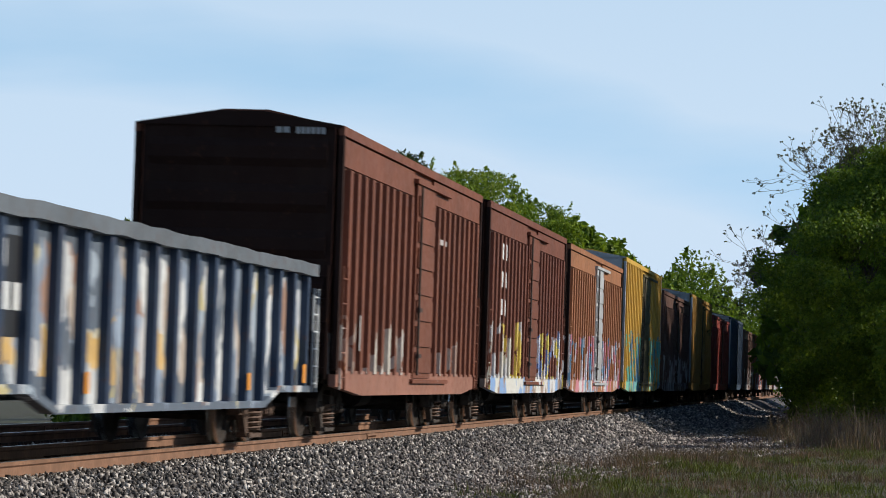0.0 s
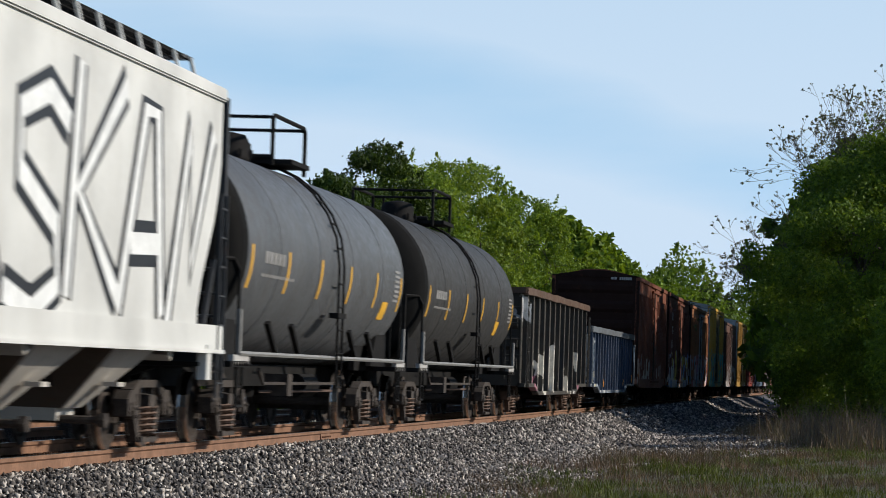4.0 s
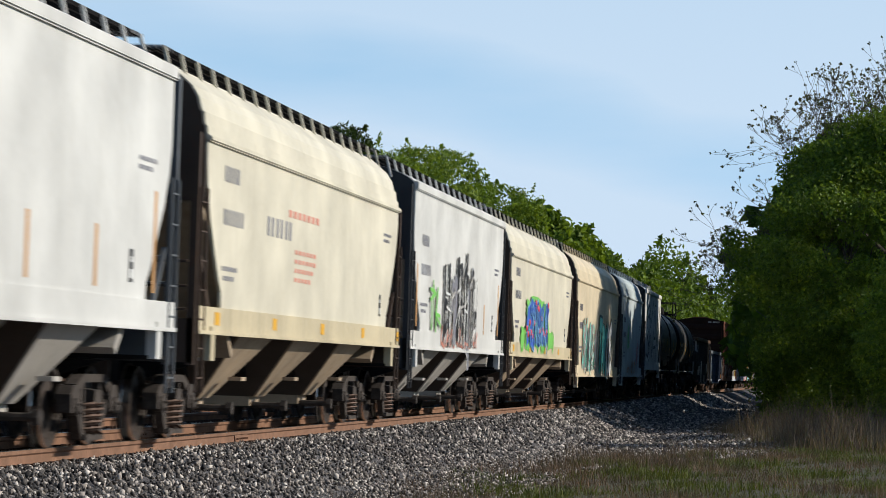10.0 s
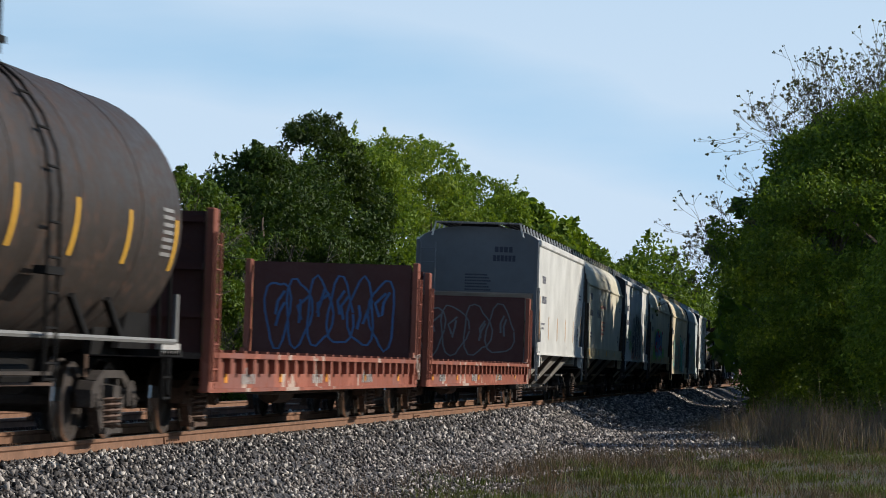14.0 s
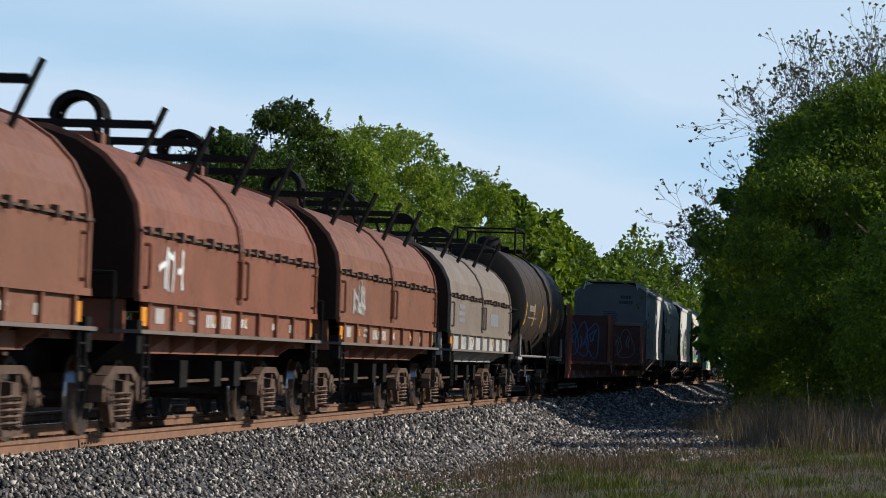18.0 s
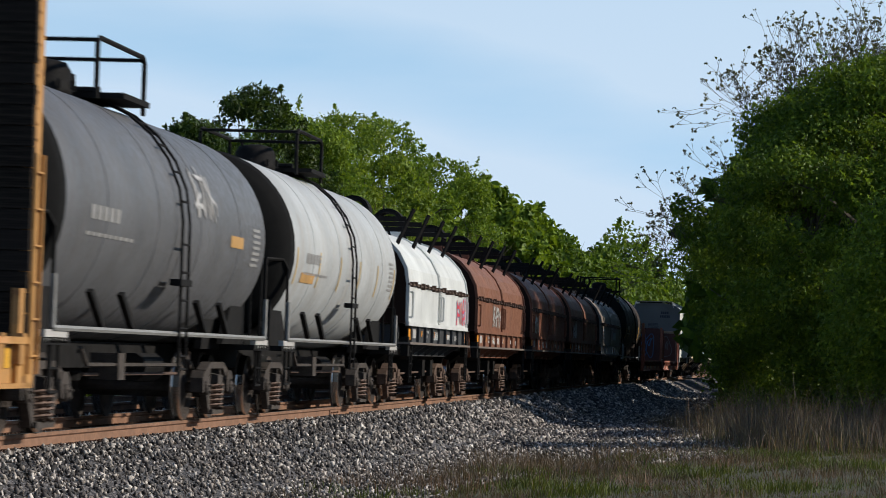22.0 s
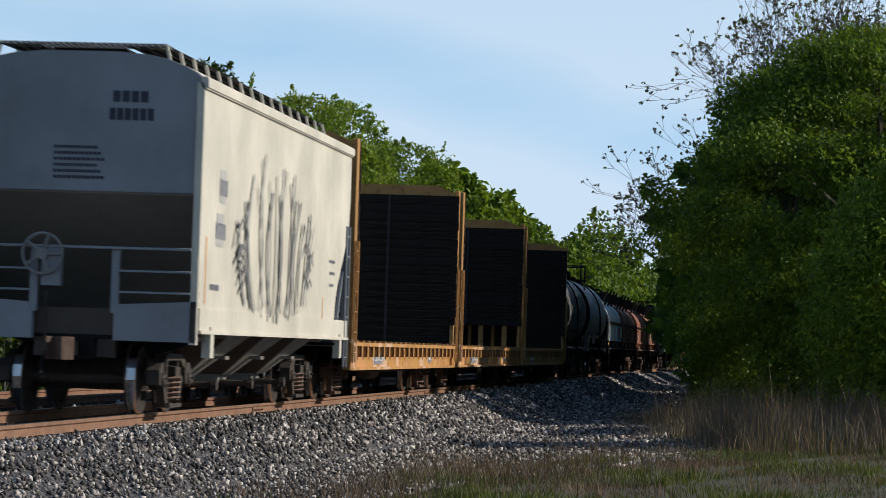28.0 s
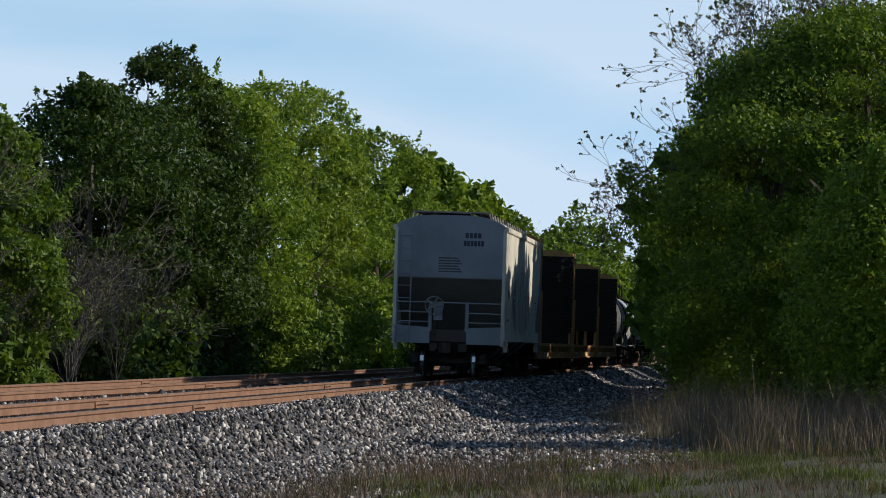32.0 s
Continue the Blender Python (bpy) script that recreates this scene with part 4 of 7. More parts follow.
def stroke_letter(rng, u, v, w, h, glyph=""):
    """The strokes of a sprayed letter in a cell: a known glyph, or a wild one of leaning stems, hooks and bars."""
    if glyph:
        return [[(u + w * (x + 0.12 * y + rng.uniform(-0.03, 0.03)), v + h * (y + rng.uniform(-0.02, 0.02))) for x, y in line] for line in GLYPHS[glyph]]
    strokes = []
    lean = rng.uniform(-0.05, 0.25)
    for x in sorted(rng.uniform(0.05, 0.95) for _ in range(rng.randint(2, 3))):
        bow, z1 = rng.uniform(-0.16, 0.16), rng.uniform(0.82, 1.06)
        strokes.append([(u + w * (x + lean * i / 6 + bow * math.sin(i / 6 * math.pi)), v + h * z1 * i / 6) for i in range(7)])
    for _ in range(rng.randint(1, 2)):
        z, x0, x1 = rng.uniform(0.15, 0.85), rng.uniform(0, 0.35), rng.uniform(0.65, 1.05)
        rise, hook = rng.uniform(-0.3, 0.3), rng.uniform(-0.25, 0.25)
        strokes.append([(u + w * x0, v + h * z), (u + w * (x0 + x1) / 2, v + h * (z + rise * 0.6)), (u + w * x1, v + h * (z + rise)), (u + w * (x1 + 0.03), v + h * (z + rise + hook))])
    return strokes


def graffiti(car, at, u0, v0, u1, v1, n, fill, edge, seed, thick=0.16, back=None, label="sprayed letters in loud colours", text="", rim=1.45):
    """Sprayed letters: each one a part, with its outline under its fill. at(u, v, lift) lies on the car."""
    rng = random.Random(seed)
    n = len(text) or n
    w, h = (u1 - u0) / n, v1 - v0
    if back:
        bm = bm_new()
        pts = []
        for k in range(64):
            a = k / 64 * math.tau
            rr = 1 + rng.uniform(-0.16, 0.16)
            c, s = math.cos(a), math.sin(a)
            pts.append((u0 + (u1 - u0) * (0.5 + 0.54 * rr * math.copysign(abs(c) ** 0.4, c)), v0 + h * (0.5 + 0.54 * rr * math.copysign(abs(s) ** 0.4, s))))
        bm.faces.new([bm.verts.new(at(p[0], p[1], 0.003)) for p in pts])
        part("graffiti_cloud", bm, back, car, "sprayed cloud behind the letters")
    for i in range(n):
        strokes = stroke_letter(rng, u0 + w * i, v0 + rng.uniform(-0.05, 0.05) * h, w * (1.0 if text else 1.12), h * rng.uniform(0.9, 1.05), text[i] if text else "")
        bm = bm_new()
        for j, s in enumerate(strokes):
            ribbon(bm, s, thick * rim, lambda a, b: at(a, b, 0.004 + 0.0005 * (j + 6 * (i % 2))))
        part("graffiti_outline", bm, edge, car)
        bm = bm_new()
        for j, s in enumerate(strokes):
            ribbon(bm, s, thick, lambda a, b: at(a, b, 0.011 + 0.0005 * (j + 6 * (i % 2))))
        part("graffiti_letter", bm, fill[i % len(fill)], car, label)


def spray(name, c):
    return plain(name, c, 0.5, 0, 0.18, 3, 0.05)


S_WHITE, S_BLACK, S_TEAL = spray("spray_white", (0.74, 0.74, 0.72)), spray("spray_black", (0.02, 0.02, 0.022)), spray("spray_teal", (0.16, 0.58, 0.50))
S_BLUE, S_GREEN, S_RED = spray("spray_blue", (0.06, 0.15, 0.60)), spray("spray_green", (0.20, 0.55, 0.12)), spray("spray_red", (0.62, 0.07, 0.10))
S_GREY, S_YELLOW, S_PALEBLUE = spray("spray_grey", (0.22, 0.22, 0.25)), spray("spray_yellow", (0.70, 0.38, 0.04)), spray("spray_pale_blue", (0.16, 0.36, 0.62))
S_DIM, S_SALMON, S_ORANGE = spray("stencil_grey", (0.42, 0.40, 0.38)), spray("spray_salmon", (0.66, 0.27, 0.20)), spray("spray_orange", (0.72, 0.28, 0.03))
S_SOFT = spray("worn_stencil", (0.26, 0.25, 0.24))
S_DEEPBLUE = spray("spray_deep_blue", (0.035, 0.07, 0.36))
S_DIMBLUE = spray("spray_dim_blue", (0.05, 0.115, 0.24))


def tagged_paint(name, c, tags, rust=0.3, dirt=0.3, rough=0.55, **more):
    """Car paint with sprayed patches across ribs and panels alike. tags: (y0, y1, z0, z1, cell size, colours)."""
    m = car_paint(name, c, rust, dirt, rough, **more)
    t = m.node_tree
    p = t.nodes["Principled BSDF"]
    col = p.inputs["Base Color"].links[0].from_socket
    co = add(t, "ShaderNodeTexCoord").outputs["Object"]
    wob = add(t, "ShaderNodeTexNoise", {"Vector": co, "Scale": 1.6, "Detail": 4})
    off = add(t, "ShaderNodeVectorMath", {0: wob.outputs["Color"], 1: (0.5, 0.5, 0.5)}, operation="SUBTRACT").outputs[0]
    off = add(t, "ShaderNodeVectorMath", {0: off, 3: 1.1}, operation="SCALE").outputs[0]
    pos = add(t, "ShaderNodeVectorMath", {0: co, 1: off}, operation="ADD").outputs[0]
    xyz = add(t, "ShaderNodeSeparateXYZ", {0: pos})
    for y0, y1, z0, z1, size, colours in tags:
        def inside(axis, a, b):
            n = add(t, "ShaderNodeMath", {0: xyz.outputs[axis], 1: (a + b) / 2, 2: (b - a) / 2}, operation="COMPARE")
            return n.outputs[0]
        cell = add(t, "ShaderNodeTexVoronoi", {"Vector": add(t, "ShaderNodeVectorMath", {0: pos, 1: (0.2, 1.0, 0.42)}, operation="MULTIPLY").outputs[0], "Scale": 1 / size})
        pick = add(t, "ShaderNodeSeparateColor", {"Color": cell.outputs["Color"]})
        cr = add(t, "ShaderNodeValToRGB", {"Fac": pick.outputs[0]})
        cr.color_ramp.interpolation = "CONSTANT"
        e = cr.color_ramp.elements
        e[0].color, e[1].color, e[1].position = rgb(colours[0]), rgb(colours[-1]), 1 - 1 / len(colours)
        for k, cc in enumerate(colours[1:-1], 1):
            x = e.new(k / len(colours))
            x.color = rgb(cc)
        mask = add(t, "ShaderNodeMath", {0: inside(1, y0, y1), 1: inside(2, z0, z1)}, operation="MULTIPLY").outputs[0]
        some = add(t, "ShaderNodeMath", {0: pick.outputs[1], 1: 0.34}, operation="GREATER_THAN").outputs[0]
        mask = add(t, "ShaderNodeMath", {0: mask, 1: some}, operation="MULTIPLY").outputs[0]
        worn = ramp(t, noise_tex(t, co, 9, 4), 0.35, 0.6, (1, 1, 1), (0.75, 0.75, 0.75))
        mask = add(t, "ShaderNodeMath", {0: mask, 1: worn}, operation="MULTIPLY").outputs[0]
        col = mix(t, mask, col, cr.outputs["Color"])
    t.links.new(col, p.inputs["Base Color"])
    return m


# ---- the kinds of car ----
def boxcar(length, mat, label, door_mat=None, eave=4.68, ribs=True, tall=False, door=(0.35, 2.2), marks=None, end_mat=None, detail=True, sill_mat=None):
    car = thing("boxcar", label, "boxcar", "cars of the freight train")
    h, w, low = length / 2, 1.58, 0.98
    door_mat, end_mat, sill_mat = door_mat or mat, end_mat or mat, sill_mat or mat
    d0, d1 = door[0] - door[1] / 2, door[0] + door[1] / 2
    for sx in (-1, 1):
        bm = bm_new()
        box(bm, *sorted((sx * (w - 0.12), sx * (w - 0.06))), -h, h, low, eave)
        part("side_wall", bm, mat, car)
        # side sill, deeper in the middle
        bm = prism(bm_new(), [(-h, low + 0.06), (-h, 0.80), (-h * 0.72, 0.66), (h * 0.72, 0.66), (h, 0.80), (h, low + 0.06)], "x", *sorted((sx * (w - 0.10), sx * (w + 0.01))))
        part("side_sill", bm, sill_mat, car)
        part("top_chord", box(bm_new(), *sorted((sx * (w - 0.11), sx * (w + 0.02))), -h, h, eave - 0.14, eave), mat, car)
        part("corner_post", box(bm_new(), *sorted((sx * (w - 0.11), sx * (w + 0.015))), -h, -h + 0.14, low, eave - 0.14), end_mat, car)
        part("corner_post", box(bm_new(), *sorted((sx * (w - 0.11), sx * (w + 0.015))), h - 0.14, h, low, eave - 0.14), end_mat, car)
        if ribs:
            for a, b in ((-h + 0.35, d0 - 0.25), (d1 + 0.25, h - 0.35)):
                n = max(2, round((b - a) / 0.72))
                for k in range(n):
                    y = a + (b - a) * (k + 0.5) / n
                    top = eave - 0.14 if tall else eave - 0.62
                    bm = prism(bm_new(), [(-0.135, 0), (-0.115, 0.10), (0.115, 0.10), (0.135, 0)], "z", 1.0, top)
                    bm.transform(Matrix.Translation((sx * (w - 0.06), y, 0)) @ Matrix.Rotation(radians(-90 * sx), 4, "Z"))
                    part("rib", bm, mat, car)
            if not tall:
                for a, b in ((-h + 0.14, d0 - 0.1), (d1 + 0.1, h - 0.14)):
                    part("header_panel", box(bm_new(), *sorted((sx * (w - 0.06), sx * (w - 0.02))), a, b, eave - 0.58, eave - 0.16), mat, car)
        # sliding door with pressed panels, on rails above and below
        if detail or sx > 0:
            dr = part("door", box(bm_new(), *sorted((sx * (w - 0.06), sx * (w + 0.03))), d0, d1, 0.95, eave - 0.35), door_mat, car, "sliding steel door")
            for k in range(7):
                z = 1.05 + (eave - 1.5) * k / 7
                bm = box(bm_new(), *sorted((sx * (w + 0.03), sx * (w + 0.06))), d0 + 0.12, d1 - 0.12, z, z + (eave - 1.5) / 7 - 0.10)
                part("door_panel", bm, door_mat, dr)
            bm = rod(bm_new(), (sx * (w + 0.09), d0 + 0.16, 1.0), (sx * (w + 0.09), d0 + 0.16, eave - 0.4), 0.022, 6)
            part("lock_rod", bm, M_TRUCK, dr)
            for k in (1.3, 2.1):
                part("door_handle", box(bm_new(), *sorted((sx * (w + 0.06), sx * (w + 0.12))), d0 + 0.12, d0 + 0.42, k, k + 0.07), M_TRUCK, dr)
            bm = box(bm_new(), *sorted((sx * (w - 0.05), sx * (w + 0.07))), d0 - 0.2, d1 + door[1] * 0.95, eave - 0.36, eave - 0.28)
            part("door_rail", bm, door_mat, car)
            part("door_rail", box(bm_new(), *sorted((sx * (w - 0.05), sx * (w + 0.07))), d0 - 0.2, d1 + door[1] * 0.95, 0.86, 0.93), door_mat, car)
    for o in (-1, 1):
        bm = bm_new()
        peak = eave + 0.2
        prism(bm, [(-w + 0.1, low), (w - 0.1, low), (w - 0.1, eave), (0.35, peak), (-0.35, peak), (-w + 0.1, eave)], "y", *sorted((o * (h - 0.08), o * (h - 0.02))))
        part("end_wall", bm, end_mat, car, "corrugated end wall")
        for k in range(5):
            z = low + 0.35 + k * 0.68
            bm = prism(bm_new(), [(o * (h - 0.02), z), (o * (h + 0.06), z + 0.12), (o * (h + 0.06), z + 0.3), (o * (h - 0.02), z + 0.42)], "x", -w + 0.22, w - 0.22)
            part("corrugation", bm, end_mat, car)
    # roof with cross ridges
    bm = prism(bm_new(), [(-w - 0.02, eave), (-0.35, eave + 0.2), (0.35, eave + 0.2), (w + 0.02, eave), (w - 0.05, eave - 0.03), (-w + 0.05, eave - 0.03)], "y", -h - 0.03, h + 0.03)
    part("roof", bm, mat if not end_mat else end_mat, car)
    for k in range(int(length / 1.1)):
        y = -h + 0.5 + k * 1.1
        piece("roof_ridge", ("ridge", round(eave, 2)), lambda bm: prism(bm, [(-w - 0.03, eave - 0.01), (-0.35, eave + 0.26), (0.35, eave + 0.26), (w + 0.03, eave - 0.01), (w, eave - 0.06), (-w, eave - 0.06)], "y", -0.06, 0.06), mat, car, pose(0, y, 0))
    part("underframe", box(bm_new(), -0.32, 0.32, -h, h, 0.72, 1.0), M_STEEL_BLACK, car)
    if detail:
        for y in (-h * 0.45, -h * 0.15, h * 0.2, h * 0.5):
            part("crossbearer", box(bm_new(), -1.4, 1.4, y - 0.06, y + 0.06, 0.72, 0.98), M_STEEL_BLACK, car)
        part("brake_cylinder", rod(bm_new(), (-0.7, 1.2, 0.62), (-0.7, 2.1, 0.62), 0.16, 10), M_STEEL_BLACK, car)
        part("brake_reservoir", rod(bm_new(), (0.7, -1.6, 0.62), (0.7, -0.5, 0.62), 0.18, 10), M_STEEL_BLACK, car)
    ladder(car, mat, w + 0.03, -h + 0.42, 0.75, 2.6, (0, 0.2), 5)
    ladder(car, mat, w + 0.03, h - 0.42, 0.75, 2.6, (0, 0.2), 5)
    ladder(car, end_mat, w - 0.35, -h - 0.05, 0.9, 2.6, (0.2, 0), 5, "end_ladder")
    if marks:
        marks(car, h, w, eave)
    truck(car, -h + 2.3, M_TRUCK, detail)
    truck(car, h - 2.3, M_TRUCK, detail)
    ends(car, h + 0.35)
    return car


def gondola(length, top, mat, label, ribs=14, chord_mat=None, end_drop=0.2, marks=None, rib_mat=None):
    car = thing("gondola", label, "gondola", "cars of the freight train")
    h, w, low = length / 2, 1.57, 0.55
    chord_mat = chord_mat or mat
    side = [(-h, top - 0.05), (-h, low + end_drop), (-h + 2.5, low + end_drop), (-h + 3.5, low), (h - 3.5, low), (h - 2.5, low + end_drop), (h, low + end_drop), (h, top - 0.05)]
    for sx in (-1, 1):
        part("side_wall", prism(bm_new(), side, "x", *sorted((sx * (w - 0.17), sx * (w - 0.12)))), mat, car)
        bm = prism(bm_new(), [(p[0], p[1] + 0.06) for p in side[1:7]] + [(p[0], p[1] - 0.03) for p in side[6:0:-1]], "x", *sorted((sx * (w - 0.16), sx * (w + 0.0))))
        part("bottom_flange", bm, mat, car)
        bm = box(bm_new(), *sorted((sx * (w - 0.18), sx * (w + 0.03))), -h, h, top - 0.17, top)
        bmesh.ops.subdivide_edges(bm, edges=[e for e in bm.edges if abs(e.verts[0].co.y - e.verts[1].co.y) > 1], cuts=26)
        rng = random.Random(int(length * 10) + sx)
        wave = [rng.uniform(-0.014, 0.014) for _ in range(40)]
        for v in bm.verts:
            k = int((v.co.y + h) / length * 27)
            v.co.z += wave[k]
            v.co.x += wave[(k + 7) % 40] * 0.6
        part("top_chord", bm, chord_mat, car, "dented top chord")
        for k in range(ribs):
            y = -h + 0.45 + (length - 0.9) * k / (ribs - 1)
            z0 = low + (end_drop if abs(y) > h - 2.9 else 0) + 0.03
            bm = prism(bm_new(), [(-0.105, 0), (-0.09, 0.115), (0.09, 0.115), (0.105, 0)], "z", z0, top - 0.16)
            bm.transform(Matrix.Translation((sx * (w - 0.13), y, 0)) @ Matrix.Rotation(radians(-90 * sx), 4, "Z"))
            part("rib", bm, rib_mat or mat, car)
    for o in (-1, 1):
        part("end_wall", box(bm_new(), -w + 0.16, w - 0.16, *sorted((o * (h - 0.06), o * h)), low + end_drop, top - 0.06), mat, car)
        for z in (1.1, 1.6, 2.1):
            part("corrugation", prism(bm_new(), [(o * h, z), (o * (h + 0.08), z + 0.08), (o * (h + 0.08), z + 0.24), (o * h, z + 0.32)], "x", -w + 0.2, w - 0.2), mat, car)
        part("end_chord", box(bm_new(), -w, w, *sorted((o * (h - 0.1), o * (h + 0.1))), top - 0.15, top - 0.01), chord_mat, car)
    part("floor", box(bm_new(), -w + 0.17, w - 0.17, -h + 0.05, h - 0.05, 0.95, 1.02), mat, car)
    part("underframe", box(bm_new(), -0.3, 0.3, -h, h, 0.70, 0.98), M_STEEL_BLACK, car)
    ladder(car, mat, w + 0.05, -h + 0.22, 0.72, top - 0.35, (0, 0.18), 6)
    ladder(car, mat, w + 0.05, h - 0.22, 0.72, top - 0.35, (0, 0.18), 6)
    ladder(car, mat, w - 0.3, -h - 0.1, 0.9, top - 0.3, (0.18, 0), 5, "end_ladder")
    if marks:
        marks(car, h, w, top)
    truck(car, -h + 1.75, M_TRUCK_RUST)
    truck(car, h - 1.75, M_TRUCK_RUST)
    ends(car, h + 0.35)
    return car


M_PALE_PIPE = plain("pale_pipe", (0.22, 0.215, 0.205), 0.6)


def tank_car(length, mat, label, head_mat=None, r=1.52, stripe=None, marks=None, patch=None):
    car = thing("tank_car", label, "tank car", "cars of the freight train")
    h, cz = length / 2 - 0.15, 2.56
    bm = bm_new()
    out = [(0.02, -h), (0.6, -h + 0.03), (1.05, -h + 0.11), (1.33, -h + 0.23), (r - 0.05, -h + 0.37), (r, -h + 0.52)]
    ring = out + [(r, -h * 0.35), (r, 0), (r, h * 0.35)] + [(a, -b) for a, b in out[::-1]]
    lathe(bm, ring, (0, 0, cz), "y", 48)
    part("tank", bm, mat, car, "painted steel tank shell", smooth=True)
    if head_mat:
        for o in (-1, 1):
            part("tank_head", lathe(bm_new(), [(a + 0.004 if a > 0.1 else a, o * (-b + 0.006)) for a, b in out], (0, 0, cz), "y", 48), head_mat, car, "tank head coloured dark for its shade", smooth=True)
    for y in (-h * 0.62, -h * 0.2, h * 0.2, h * 0.62):
        part("seam", lathe(bm_new(), [(r - 0.01, y - 0.02), (r + 0.007, y - 0.012), (r + 0.007, y + 0.012), (r - 0.01, y + 0.02)], (0, 0, cz), "y", 48), mat, car)

    def arc(y0, y1, a0, a1, m, name, label="", n=6, lift=0.006):
        bm = bm_new()
        rows = []
        for k in range(n + 1):
            a = radians(a0 + (a1 - a0) * k / n)
            rows.append([bm.verts.new((math.cos(a) * (r + lift), y, cz + math.sin(a) * (r + lift))) for y in (y0, y1)])
        for p, q in zip(rows, rows[1:]):
            bm.faces.new((p[0], p[1], q[1], q[0]))
        return part(name, bm, m, car, label)

    if stripe:
        for k in range(6):
            y = -h + 0.75 + (2 * h - 1.6) * k / 5
            arc(y, y + 0.13, -20, 2, stripe, "reflective_stripe", "yellow reflective stripe")
    for k in range(5):
        arc(-h + 1.7 + k * 0.3, -h + 1.92 + k * 0.3, -6, 0, S_SOFT, "lettering", "plain stencilled marks", 2)
    for k in range(9):
        arc(-h + 1.6 + k * 0.27, -h + 1.8 + k * 0.27, -13, -11.4, S_SOFT, "lettering", "", 2)
    for k in range(7):
        arc(h - 1.5, h - 0.95, -14 + k * 3.1, -12.4 + k * 3.1, S_SOFT, "lettering", "", 2)
    if patch:
        arc(*patch)
    # top fittings: platform, manway dome, valves, handrails
    pl = part("platform", box(bm_new(), -0.9, 0.9, -0.75, 0.75, cz + r - 0.02, cz + r + 0.05), M_STEEL_BLACK, car, "grated top platform")
    dome = lathe(bm_new(), [(0.34, 0), (0.36, 0.08), (0.34, 0.10), (0.34, 0.30), (0.28, 0.40), (0.1, 0.44)], (0, -1.25, cz + r - 0.04), "z", 20)
    part("manway_dome", dome, M_STEEL_BLACK, car, "round black manway dome", smooth=True)
    bm = bm_new()
    for a in range(8):
        rod(bm, (0.38 * math.cos(a * 0.785), -1.25 + 0.38 * math.sin(a * 0.785), cz + r + 0.02), (0.38 * math.cos(a * 0.785), -1.25 + 0.38 * math.sin(a * 0.785), cz + r + 0.14), 0.025, 5)
    rod(bm, (0.15, -0.6, cz + r), (0.15, -0.6, cz + r + 0.28), 0.09, 10)
    rod(bm, (0.15, -0.35, cz + r + 0.1), (0.5, -0.35, cz + r + 0.1), 0.05, 8)
    part("valves", bm, M_STEEL_BLACK, car)
    for x in (-0.82, 0.82):
        for z in (cz + r + 0.62,):
            bm = bm_new()
            path_rod(bm, [(x, -1.9, cz + r - 0.12), (x, -1.9, z - 0.08), (x, -1.8, z), (x, 0.62, z), (x, 0.72, z - 0.08), (x, 0.72, cz + r - 0.12)], 0.032, 6)
            part("handrail", bm, M_STEEL_BLACK, car, "black tubular handrail")
    bm = bm_new()
    path_rod(bm, [(-0.82, -1.86, cz + r + 0.59), (0.82, -1.86, cz + r + 0.59)], 0.028, 5)
    part("handrail", bm, M_STEEL_BLACK, car)
    part("handrail", path_rod(bm_new(), [(-0.82, 0.68, cz + r + 0.59), (0.82, 0.68, cz + r + 0.59)], 0.028, 5), M_STEEL_BLACK, car)
    bm = bm_new()
    path_rod(bm, [(-0.6, 0.72, cz + r + 0.57), (-0.6, 0.72, cz + r - 0.05)], 0.028, 5)
    part("handrail", bm, M_STEEL_BLACK, car)
    # side ladder that follows the shell, twin straps, sill rails and stays
    for sx in (-1, 1):
        bm = bm_new()
        for dy in (-0.22, 0.22):
            path_rod(bm, [(sx * math.cos(radians(a)) * (r + 0.07), dy, cz + math.sin(radians(a)) * (r + 0.07)) for a in (72, 58, 44, 30, 16, 0)] + [(sx * (r + 0.07), dy, 0.72)], 0.02, 5)
        for a in (66, 52, 38, 24, 10):
            rod(bm, (sx * math.cos(radians(a)) * (r + 0.07), -0.22, cz + math.sin(radians(a)) * (r + 0.07)), (sx * math.cos(radians(a)) * (r + 0.07), 0.22, cz + math.sin(radians(a)) * (r + 0.07)), 0.016, 5)
        for z in (2.3, 1.95, 1.6, 1.25, 0.9, 0.74):
            rod(bm, (sx * (r + 0.07), -0.22, z), (sx * (r + 0.07), 0.22, z), 0.016, 5)
        box(bm, *sorted((sx * (r - 0.05), sx * (r + 0.1))), -0.34, 0.34, 1.78, 1.86)
        part("ladder", bm, M_STEEL_BLACK, car, "black side ladder")
        bm = bm_new()
        path_rod(bm, [(sx * 1.5, -h + 0.2, 1.75), (sx * 1.5, -h + 0.2, 1.18), (sx * 1.5, h - 0.2, 1.18), (sx * 1.5, h - 0.2, 1.75)], 0.034, 6)
        part("side_rail", bm, M_PALE_PIPE, car, "pale grey side rail")
        for o in (-1, 1):
            for y in (0.34, 0.58):
                bm = prism(bm_new(), [(o * h * y - 0.42, 1.60), (o * h * y - 0.30, 1.64), (o * h * y + 0.42, 1.20), (o * h * y + 0.24, 1.20)], "x", *sorted((sx * 1.33, sx * 1.40)))
                part("stay", bm, M_STEEL_BLACK, car)
            wedge = prism(bm_new(), [(o * (h - 0.25), 1.08), (o * (h - 1.9), 1.08), (o * (h - 1.35), 1.62), (o * (h - 0.30), 1.80)], "x", *sorted((sx * 1.12, sx * 1.20)))
            part("saddle_plate", wedge, M_STEEL_BLACK, car, "black plate under the tank's end")
